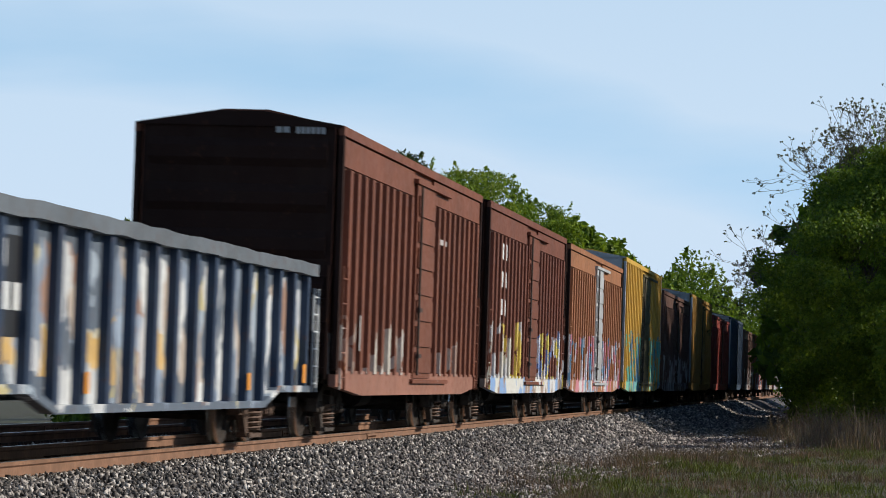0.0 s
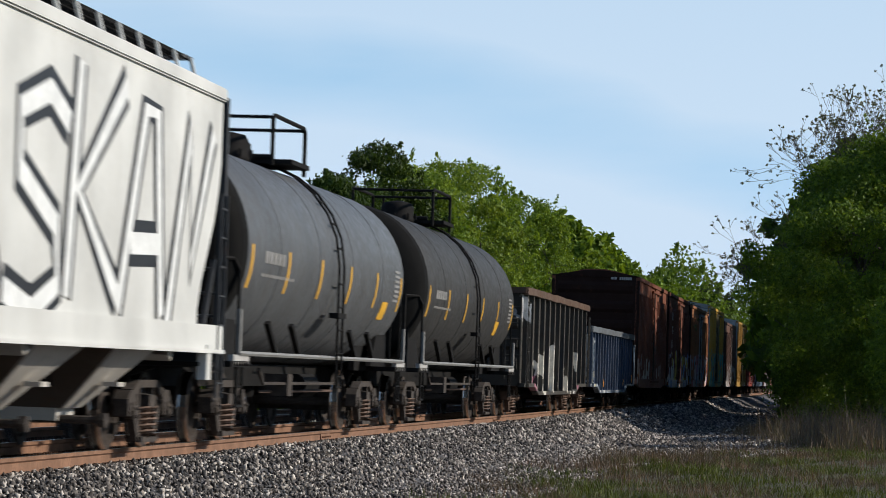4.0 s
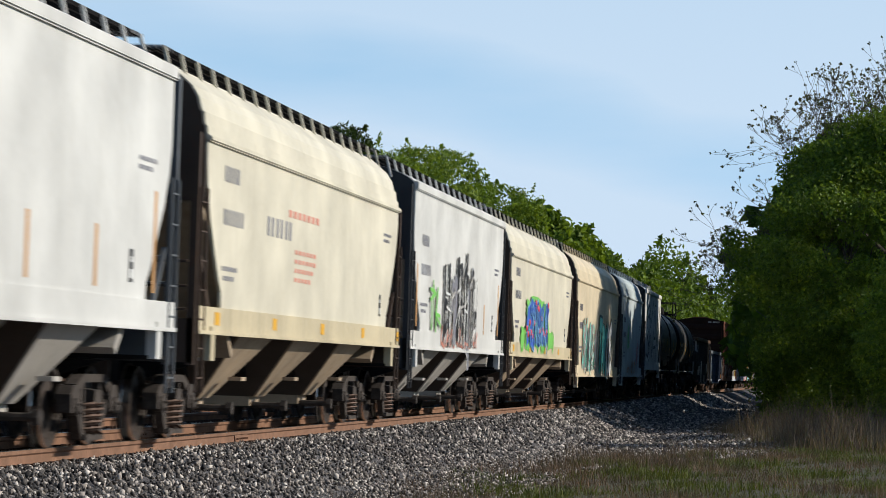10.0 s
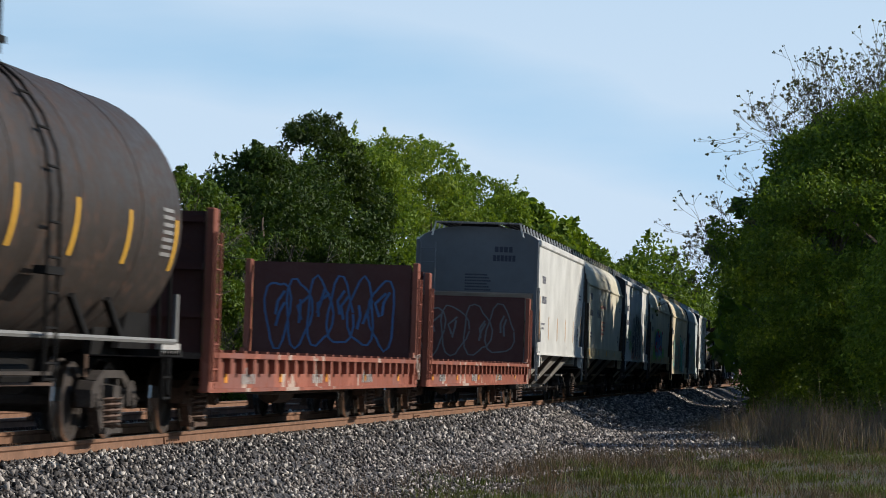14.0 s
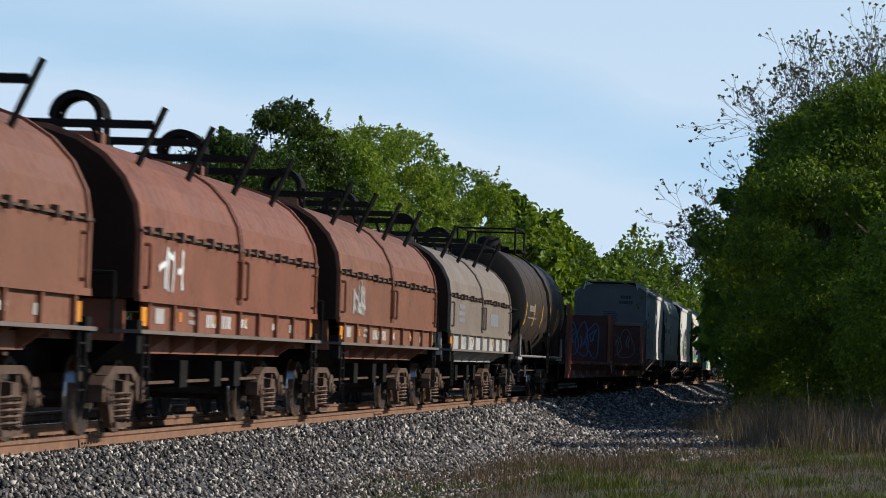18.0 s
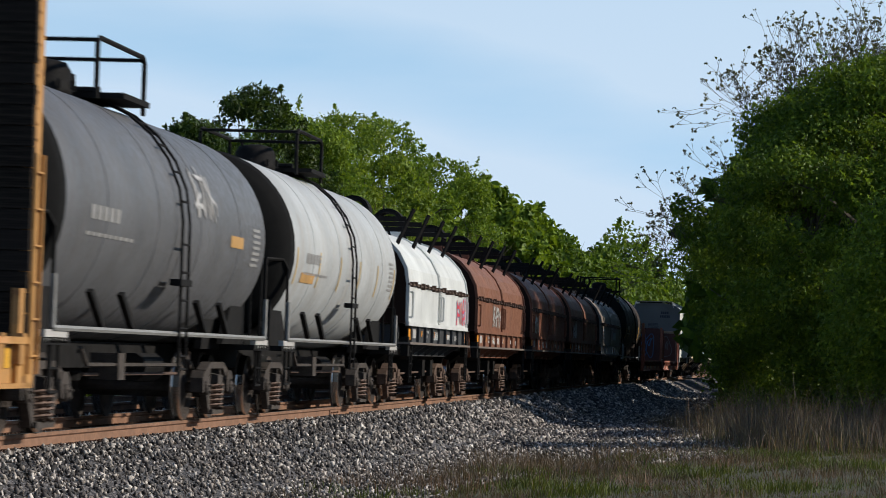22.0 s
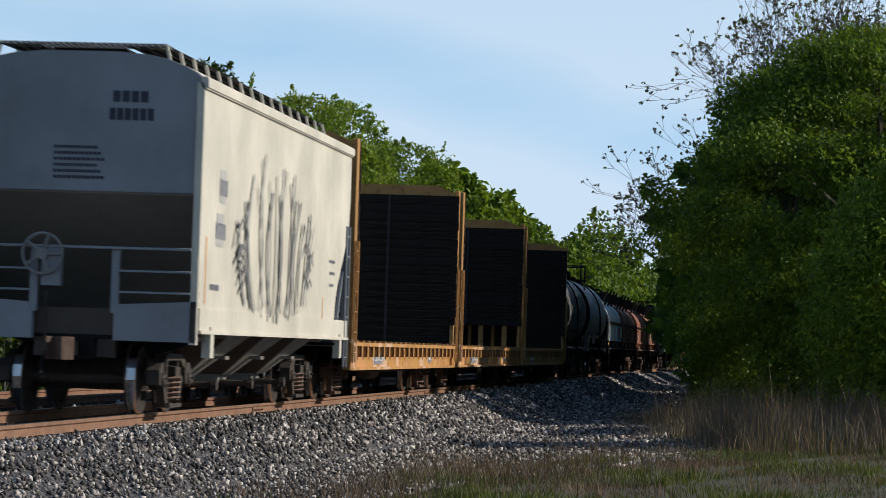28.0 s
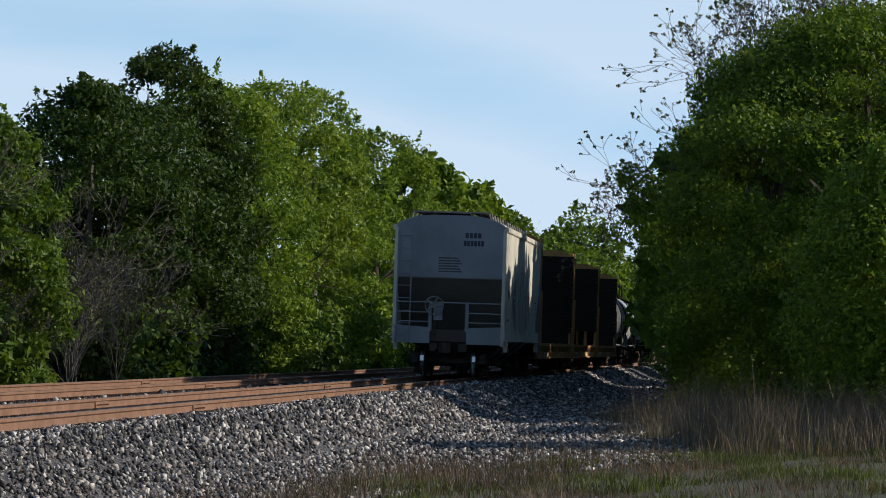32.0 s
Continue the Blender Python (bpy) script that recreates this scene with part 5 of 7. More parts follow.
            bm = prism(bm_new(), [(o * (h - 2.4), 1.0), (o * (h - 2.2), 1.5), (o * (h - 1.2), 1.75), (o * (h - 1.0), 1.0)], "x", *sorted((sx * 0.9, sx * 1.0)))
            part("saddle", bm, M_STEEL_BLACK, car)
            bm = bm_new()
            path_rod(bm, [(sx * 1.45, o * (h - 0.35), 0.55), (sx * 1.45, o * (h - 0.35), 2.25), (sx * 1.38, o * (h - 0.28), 2.4), (sx * 1.2, o * (h + 0.15), 2.4), (sx * 1.2, o * (h + 0.2), 1.2)], 0.024, 5)
            part("end_handrail", bm, M_STEEL_BLACK, car)
            piece("step", "tank_step", lambda bm: [path_rod(bm, [(0, -0.2, 0.5), (0, -0.2, 0), (0, 0.2, 0), (0, 0.2, 0.5)], 0.02, 5), rod(bm, (0, -0.2, 0.25), (0, 0.2, 0.25), 0.016, 5)], M_STEEL_BLACK, car, pose(sx * 1.46, o * (h - 0.45), 0.5))
    for o in (-1, 1):
        part("end_platform", box(bm_new(), -1.5, 1.5, *sorted((o * (h - 1.0), o * (h + 0.25))), 1.0, 1.08), M_STEEL_BLACK, car)
        part("side_plate", box(bm_new(), 1.42, 1.5, *sorted((o * (h - 0.9), o * (h + 0.1))), 1.02, 1.16), S_DIM, car, "pale edge plate")
    part("underframe", box(bm_new(), -0.35, 0.35, -h, h, 0.72, 1.05), M_STEEL_BLACK, car)
    part("brake_pipe", path_rod(bm_new(), [(1.15, -h * 0.55, 0.98), (1.15, -h * 0.5, 0.78), (1.15, h * 0.3, 0.78), (1.1, h * 0.34, 0.95)], 0.026, 5), M_TRUCK, car, "thin brake pipe")
    part("brake_rod", rod(bm_new(), (0.95, -h * 0.4, 0.66), (0.95, h * 0.42, 0.66), 0.022, 5), M_TRUCK_RUST, car)
    part("air_reservoir", rod(bm_new(), (0.75, 0.9, 0.74), (0.75, 2.1, 0.74), 0.19, 10), M_STEEL_BLACK, car)
    part("valve_box", box(bm_new(), 0.85, 1.2, -h * 0.28, -h * 0.28 + 0.35, 0.6, 0.92), M_TRUCK, car)
    bm = lathe(bm_new(), [(0.2, 0), (0.22, 0.1), (0.14, 0.5)], (0, 0.4, 0.55), "z", 12)
    part("bottom_valve", bm, M_STEEL_BLACK, car)
    if marks:
        marks(car, h, r)
    truck(car, -h + 1.6, M_TRUCK)
    truck(car, h - 1.6, M_TRUCK)
    ends(car, h + 0.5)
    return car


# bay colour darkened to stand for shade on the bays' near faces
M_BAY_SHADE = car_paint("shaded_bay_paint", (0.065, 0.05, 0.04), 0.2, 0.4)
M_RACK = car_paint("galvanised_grating", (0.22, 0.22, 0.22), 0.1, 0.3)


def hopper(length, mat, label, end_mat=None, bay_mat=None, bays=3, eave=4.24, dark_ends=True, corner=False, marks=None, sill_mat=None, roof_mat=None, shoulder=None, sill=1.37, wide=1.63, tuck=1.35):
    """A covered hopper: smooth sides cut away low at the ends, a rounded roof with a grated walkway, sloped bays below."""
    car = thing("covered_hopper", label, "hopper car", "cars of the freight train")
    h, w = length / 2, wide
    end_mat, bay_mat, sill_mat, roof_mat = end_mat or mat, bay_mat or mat, sill_mat or mat, roof_mat or mat
    a = h - (0.02 if corner else 0.45)
    bay_shade = M_BAY_SHADE
    brow = shoulder or eave          # where the flat side ends and the roof begins to turn in
    for sx in (-1, 1):
        cut = [(0, 3.45), (0.06, 3.15), (0.22, 2.75), (0.46, 2.35), (0.68, 2.0), (0.80, sill + 0.5), (0.82, sill + 0.28)]
        side = [(-a, brow), (a, brow)] + [(a - p * tuck, z) for p, z in cut]
        side += [(-a + 0.1, sill + 0.28), (-a + 0.02, 2.3)] if corner else [(-a + p * tuck, z) for p, z in cut[::-1]]
        # gently bellied sheet
        bm = bm_new()
        prism(bm, side, "x", *sorted((sx * (w - 0.04), sx * w)))
        part("side_sheet", bm, mat, car, "smooth painted steel side")
        bm = box(bm_new(), *sorted((sx * (w - 0.05), sx * (w + 0.05))), -a, a, brow - 0.02, brow + (0.06 if shoulder else 0.14))
        bmesh.ops.bevel(bm, geom=[e for e in bm.edges if abs(e.verts[0].co.y - e.verts[1].co.y) > 1], offset=0.02, segments=2, affect="EDGES")
        part("top_chord", bm, mat, car)
        bm = box(bm_new(), *sorted((sx * (w - 0.06), sx * (w + 0.02))), -h + 0.1, h - 0.1, sill, sill + 0.30)
        part("side_sill", bm, sill_mat, car)
        part("sill_lip", box(bm_new(), *sorted((sx * (w - 0.1), sx * (w + 0.05))), -h + 0.1, h - 0.1, sill - 0.04, sill + 0.005), sill_mat, car)
        for o in (-1, 1):
            pm = mat if (corner and o < 0) else end_mat
            bm = box(bm_new(), *sorted((sx * (w - 0.1), sx * (w - 0.005))), *sorted((o * (h - 0.13), o * (h - 0.02))), 0.95, brow + 0.06)
            part("corner_post", bm, pm, car)
            if not (corner and o < 0):
                ladder(car, pm, sx * (w + 0.02), o * (h - 0.27), 0.62, 3.1, (0, 0.17), 7)
                part("end_brace", prism(bm_new(), [(o * (h - 0.45), 2.3), (o * (h - 0.38), 2.3), (o * (h - 0.9), sill + 0.3), (o * (h - 1.0), sill + 0.3)], "x", *sorted((sx * (w - 0.08), sx * (w - 0.03)))), pm, car)
            piece("jack_pad", "jack_pad", lambda bm: box(bm, -0.06, 0.06, -0.12, 0.12, 0, 0.42), sill_mat, car, pose(sx * (w - 0.02), o * (h - 0.95), sill - 0.36))
    # rounded roof
    if shoulder:
        half = [(w, brow + 0.04), (w - 0.012, brow + 0.17), (w - 0.04, brow + 0.18), (w - 0.055, brow + 0.34), (w - 0.085, brow + 0.35), (w - 0.13, brow + 0.52), (w - 0.22, brow + 0.66), (w - 0.5, eave + 0.36), (0.6, eave + 0.44)]
    else:
        half = [(w, eave + 0.1), (w - 0.10, eave + 0.19), (w - 0.25, eave + 0.27), (w - 0.5, eave + 0.36), (w - 0.75, eave + 0.415), (0.5, eave + 0.45)]
    arch = [(-x, z) for x, z in half] + half[::-1]
    part("roof", prism(bm_new(), arch + [(w - 0.1, brow), (-w + 0.1, brow)], "y", -a + (0.06 if corner else -0.01), a + 0.01), roof_mat, car)
    # hatch blackened and widened to stand for shade beneath the walkways
    part("hatch_trough", box(bm_new(), -0.5, 0.5, -h + 0.5, h - 0.5, eave + 0.42, eave + 0.53), M_STEEL_BLACK, car, "long roof hatch, blackened for shade below the walkway")
    # walkways on brackets
    for sx in (-1, 1):
        bm = bm_new()
        for x in (0.62, 0.78, 0.94, 1.10):
            box(bm, *sorted((sx * (x - 0.012), sx * (x + 0.012))), -h + 0.05, h - 0.05, eave + 0.52, eave + 0.56)
        for k in range(int(length / 0.11)):
            y = -h + 0.08 + k * 0.11
            box(bm, *sorted((sx * 0.6, sx * 1.12)), y - 0.012, y + 0.012, eave + 0.525, eave + 0.555)
        part("walkway", bm, M_STEEL_BLACK, car, "dark steel grating walkway")
        n = int(length / 0.92)
        for k in range(n + 1):
            y = -h + 0.1 + k * (length - 0.2) / n
            piece("bracket", ("bracket", sx), lambda bm: prism(bm, [(sx * 1.10, 4.79), (sx * 1.14, 4.79), (sx * 1.24, 4.42), (sx * 1.20, 4.42)], "y", -0.03, 0.03), roof_mat, car, pose(0, y, eave - 4.24))
    for o in (-1, 1):
        bm = bm_new()
        for x in range(-13, 14):
            box(bm, x * 0.085 - 0.01, x * 0.085 + 0.01, *sorted((o * (h - 0.5), o * (h + 0.02))), eave + 0.525, eave + 0.555)
        for y in (0.05, 0.25, 0.45):
            box(bm, -1.14, 1.14, *sorted((o * (h - y), o * (h - y + 0.02))), eave + 0.52, eave + 0.56)
        part("end_walkway", bm, M_RACK, car)
        # end: upper plate, recessed slope sheet, shelf, posts, platform
        y1 = h - (0.06 if corner and o < 0 else 0.42)
        plate = [(-w + 0.02, 2.95), (w - 0.02, 2.95)] + [(p[0] * 0.98, p[1]) for p in arch[::-1]]
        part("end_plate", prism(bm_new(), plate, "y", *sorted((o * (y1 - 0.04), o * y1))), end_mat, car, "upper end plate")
        part("slope_sheet", prism(bm_new(), [(o * (y1 - 0.04), 3.0), (o * (y1 - 0.04), 2.92), (o * (h - 2.6), 1.05), (o * (h - 2.7), 1.12)], "x", -w + 0.06, w - 0.06), bay_mat, car, "sloped end sheet")
        for sx in (-1, 1):
            part("end_sill", prism(bm_new(), [(sx * (w - 0.02), 0.98), (sx * (w - 0.02), 1.52), (sx * 0.62, 1.46), (sx * 0.55, 1.34), (sx * 0.55, 0.98)], "y", *sorted((o * (h - 0.15), o * (h - 0.02)))), end_mat, car)
        # dark sheet in place of the shaded opening behind the coupler
        part("opening_shade", box(bm_new(), -0.55, 0.55, *sorted((o * (h - 0.3), o * (h - 0.2))), 0.75, 1.40), bay_shade, car)
        part("end_platform", box(bm_new(), -w + 0.05, w - 0.05, *sorted((o * (h - 1.1), o * (h - 0.16))), 1.0, 1.05), M_STEEL_BLACK, car)
        for x in (-0.55, 0.55):
            part("end_post", box(bm_new(), x - 0.05, x + 0.05, *sorted((o * (h - 0.12), o * (h - 0.04))), 1.34, 2.22), end_mat, car)
        bm = bm_new()
        for z in (1.62, 1.9):
            rod(bm, (-w + 0.1, o * (h + 0.02), z), (-0.6, o * (h + 0.02), z), 0.018, 5)
            rod(bm, (0.6, o * (h + 0.02), z), (w - 0.1, o * (h + 0.02), z), 0.018, 5)
        rod(bm, (-w + 0.1, o * (h + 0.02), 2.2), (w - 0.1, o * (h + 0.02), 2.2), 0.022, 5)
        part("end_rails", bm, end_mat, car)
        ladder(car, end_mat, -w + 0.32, o * (h + 0.0), 1.0, eave, (0.2, 0), 9, "end_ladder")
        part("bolster_web", prism(bm_new(), [(-1.3, 0.98), (1.3, 0.98), (0.5, 0.72), (-0.5, 0.72)], "y", *sorted((o * (h - 2.0), o * (h - 1.85)))), M_STEEL_BLACK, car)
    # bays: pairs of slopes down to a gate
    span = (length - 5.0) / bays
    for k in range(bays):
        y = -h + 2.5 + span * (k + 0.5)
        bm = bm_new()
        lo, hi = 0.50, sill + 0.01
        sw = span * 0.30
        top = [(-w + 0.08, y - sw, hi), (w - 0.08, y - sw, hi), (w - 0.08, y + sw, hi), (-w + 0.08, y + sw, hi)]
        bot = [(-0.8, y - 0.36, lo), (0.8, y - 0.36, lo), (0.8, y + 0.36, lo), (-0.8, y + 0.36, lo)]
        tv, bv = [bm.verts.new(p) for p in top], [bm.verts.new(p) for p in bot]
        for i in range(4):
            j = (i + 1) % 4
            bm.faces.new((tv[i], tv[j], bv[j], bv[i]))
        bm.faces.new(tv[::-1])
        bm.faces.new(bv)
        bmesh.ops.recalc_face_normals(bm, faces=bm.faces[:])
        # saddle sheet and bay body are coloured dark, as if in shade
        part("saddle_sheet", prism(bm_new(), [(y - span / 2, hi), (y - span / 2, sill - 0.2), (y, 0.6), (y + span / 2, sill - 0.2), (y + span / 2, hi)], "x", -0.75, 0.75), M_STEEL_BLACK, car, "sloped sheet between the bays, blackened for shade")
        part("hopper_bay", bm, bay_shade, car, "sloped discharge bay")
        for sx in (-1, 1):
            bm = bm_new()
            quad = [(sx * (w - 0.07), y - sw, hi), (sx * (w - 0.07), y + sw, hi), (sx * 0.82, y + 0.36, lo), (sx * 0.82, y - 0.36, lo)]
            outer = [bm.verts.new((px + sx * 0.012, py, pz)) for px, py, pz in quad]
            inner = [bm.verts.new((px - sx * 0.02, py, pz)) for px, py, pz in quad]
            bm.faces.new(outer)
            bm.faces.new(inner[::-1])
            for i in range(4):
                bm.faces.new((outer[i], inner[i], inner[(i + 1) % 4], outer[(i + 1) % 4]))
            bmesh.ops.recalc_face_normals(bm, faces=bm.faces[:])
            # the sunlit side plate keeps the lighter bay colour
            part("bay_side", bm, bay_mat, car, "sloped side plate of the bay")
        g = part("gate", box(bm_new(), -0.75, 0.75, y - 0.36, y + 0.36, 0.36, 0.5), bay_mat, car, "discharge gate")
        bm = rod(bm_new(), (-1.2, y - 0.25, 0.38), (1.25, y - 0.25, 0.38), 0.045, 8)
        rod(bm, (1.2, y - 0.25, 0.38), (1.28, y - 0.25, 0.38), 0.09, 6)
        part("gate_shaft", bm, M_TRUCK, car)
        bm = bm_new()
        prism(bm, [(y - 0.1, 0.75), (y + 0.2, 0.75), (y + 0.2, 0.8), (y - 0.1, 0.8)], "x", 1.18, 1.36)
        part("vibrator_bracket", bm, bay_mat, car)
    part("centre_sill", box(bm_new(), -0.3, 0.3, -h, h, 0.72, 1.0), M_STEEL_BLACK, car)
    # brake wheel and its gear on the rear end
    bm = bm_new()
    yy, zz, xx = -h - 0.06, 2.1, -0.42
    for k in range(20):
        a0, a1 = k * math.tau / 20, (k + 1) * math.tau / 20
        rod(bm, (xx + 0.27 * math.cos(a0), yy, zz + 0.27 * math.sin(a0)), (xx + 0.27 * math.cos(a1), yy, zz + 0.27 * math.sin(a1)), 0.022, 5)
    for k in range(5):
        a0 = k * math.tau / 5
        rod(bm, (xx, yy, zz), (xx + 0.26 * math.cos(a0), yy, zz + 0.26 * math.sin(a0)), 0.028, 5)
    rod(bm, (xx, yy - 0.04, zz), (xx, yy + 0.08, zz), 0.08, 10)
    part("brake_wheel", bm, M_PALE_PIPE, car, "round hand-brake wheel")
    part("brake_box", box(bm_new(), xx - 0.02, xx + 0.24, -h - 0.02, -h + 0.12, zz - 0.42, zz + 0.08), end_mat, car)
    part("brake_chain", rod(bm_new(), (xx + 0.05, -h + 0.03, zz - 0.5), (xx + 0.05, -h + 0.03, 1.0), 0.02, 5), M_TRUCK, car)
    if marks:
        marks(car, h, w, eave)
    truck(car, -h + 1.55, M_TRUCK)
    truck(car, h - 1.55, M_TRUCK)
    ends(car, h + 0.3)
    return car


def bulkhead_flat(length, mat, label, post_top, panel_mat, panel=(1.06, 2.8), planks=0, post_mat=None, cap=False, marks=None, legs=False):
    """A flat car with upright bulkheads at both ends and stake pockets along its sides."""
    car = thing("bulkhead_flat_car", label, "flat car", "cars of the freight train")
    h, w = length / 2, 1.62
    post_mat = post_mat or mat
    part("deck", box(bm_new(), -w + 0.05, w - 0.05, -h, h, 0.98, 1.06), M_TIE, car, "worn wooden deck")
    for sx in (-1, 1):
        bm = box(bm_new(), *sorted((sx * (w - 0.10), sx * (w - 0.04))), -h, h, 0.60, 1.0)
        part("side_sill", bm, mat, car)
        bm = box(bm_new(), *sorted((sx * (w - 0.12), sx * (w + 0.03))), -h, h, 0.56, 0.61)
        part("sill_flange", bm, mat, car)
        part("top_rail", box(bm_new(), *sorted((sx * (w - 0.02), sx * (w + 0.06))), -h + 0.1, h - 0.1, 1.0, 1.07), mat, car)
        n = int(length / 0.78)
        for k in range(n):
            y = -h + 0.5 + (length - 1.0) * k / (n - 1)
            piece("stake_pocket", "stake_pocket", lambda bm: [box(bm, 0, 0.08, -0.09, -0.06, 0, 0.22), box(bm, 0, 0.08, 0.06, 0.09, 0, 0.22), box(bm, 0.06, 0.09, -0.09, 0.09, 0, 0.22)], mat, car, Matrix.Translation((sx * (w - 0.04), y, 0.80)) @ Matrix.Rotation(0 if sx > 0 else math.pi, 4, "Z"))
            piece("stake_cap", "stake_cap", lambda bm: box(bm, -0.05, 0.05, -0.07, 0.07, 0, 0.035), mat, car, pose(sx * (w + 0.02), y, 1.07))
    for o in (-1, 1):
        y = o * (h - 0.22)
        bh = part("bulkhead", box(bm_new(), -w + 0.12, w - 0.12, *sorted((y + 0.06 * o, y + 0.1 * o)), panel[0], panel[1] - 0.02), panel_mat, car, "upright end bulkhead")
        if planks:
            step = (panel[1] - panel[0]) / planks
            rng = random.Random(planks + o)
            for k in range(planks):
                z = panel[0] + k * step
                piece("plank", ("plank", planks, k % 5), lambda bm: box(bm, -w - 0.04 + rng.uniform(-0.012, 0.012), w + 0.04 + rng.uniform(-0.012, 0.012), -0.05, 0.05, 0.003, step - 0.006), panel_mat, bh, pose(0, y - 0.10 * o + rng.uniform(-0.012, 0.012), z, 0, 0, rng.uniform(-0.12, 0.12)))
            bm = box(bm_new(), -0.03, 0.03, *sorted((y - o * 0.18, y - o * 0.165)), panel[0], panel[1])
            part("bolt_strip", bm, M_PLANKIRON, bh, "pale worn bolt strip")
        else:
            for z in (1.5, 2.1, 2.7):
                part("stiffener", box(bm_new(), -w + 0.12, w - 0.12, *sorted((y + 0.1 * o, y + 0.2 * o)), z, z + 0.08), panel_mat, bh)
        for sx in (-1, 1):
            # corner post: a channel standing at the car's end, with a ladder
            bm = box(bm_new(), *sorted((sx * (w - 0.08), sx * (w + 0.03))), *sorted((y - 0.02 * o, y + 0.26 * o)), 0.56, post_top)
            bmesh.ops.bevel(bm, geom=bm.edges[:], offset=0.015, segments=1, affect="EDGES")
            post = part("corner_post", bm, post_mat, car, "tall steel corner post")
            bm = bm_new()
            for k in range(int((post_top - 0.8) / 0.16)):
                rod(bm, (sx * (w + 0.03), y + 0.04 * o, 0.8 + k * 0.16), (sx * (w + 0.042), y + 0.04 * o, 0.8 + k * 0.16), 0.02, 5)
            part("rivets", bm, post_mat, post)
            part("corner_flange", box(bm_new(), *sorted((sx * (w - 0.06), sx * (w + 0.02))), *sorted((y - 0.34 * o, y - 0.10 * o)), 0.58, 1.55 if cap else 1.2), post_mat, car)
        ladder(car, post_mat, w + 0.06, y + o * 0.1, 0.7, min(2.9, post_top - 0.3), (0, 0.16), 6)
        if cap:
            part("cap", prism(bm_new(), [(-w + 0.04, panel[1] - 0.02), (w - 0.04, panel[1] - 0.02), (w - 0.04, panel[1] + 0.05), (w - 0.5, panel[1] + 0.24), (-w + 0.5, panel[1] + 0.24), (-w + 0.04, panel[1] + 0.05)], "y", *sorted((y - 0.07 * o, y + 0.24 * o))), post_mat, car, "tapered yellow top cap")
        if legs:
            for x in (-1.1, -0.35, 0.45, 1.15):
                part("bulkhead_leg", box(bm_new(), x - 0.07, x + 0.07, *sorted((y, y + 0.1 * o)), 1.06, panel[0] + 0.1), post_mat, car)
        else:
            for x in (-0.7, 0.0, 0.7):
                part("back_brace", prism(bm_new(), [(y + 0.08 * o, 1.06), (y + 0.16 * o, 1.06), (y + 0.14 * o, panel[1] - 0.1), (y + 0.08 * o, panel[1] - 0.1)], "x", x - 0.05, x + 0.05), post_mat, car)
    part("centre_sill", prism(bm_new(), [(-h, 0.95), (-h, 0.75), (-h * 0.65, 0.5), (h * 0.65, 0.5), (h, 0.75), (h, 0.95)], "x", -0.3, 0.3), M_STEEL_BLACK, car)
    for k in range(7):
        y = -h * 0.75 + h * 1.5 * k / 6
        part("crossbearer", box(bm_new(), -1.38, 1.38, y - 0.06, y + 0.06, 0.68, 0.97), M_STEEL_BLACK, car)
    part("brake_pipe", path_rod(bm_new(), [(1.1, -h + 1, 0.62), (1.15, -h * 0.3, 0.5), (1.15, h * 0.4, 0.52), (1.1, h - 1, 0.62)], 0.03, 5), M_TRUCK_RUST, car)
    part("brake_reservoir", rod(bm_new(), (0.8, -1.0, 0.5), (0.8, 0.3, 0.5), 0.18, 10), M_TRUCK_RUST, car)
    if marks:
        marks(car, h, w)
    truck(car, -h + 2.1, M_TRUCK_RUST)
    truck(car, h - 2.1, M_TRUCK_RUST)
    ends(car, h + 0.35)
    return car


M_PLANKIRON = plain("bolt_iron", (0.040, 0.036, 0.034), 0.8)
M_BOARD = car_paint("worn_board", (0.17, 0.14, 0.12), 0.4, 0.3)
M_HOOD_SHADE = car_paint("shaded_brown", (0.030, 0.015, 0.011), 0.2, 0.15, 0.85, gloss=0.08)


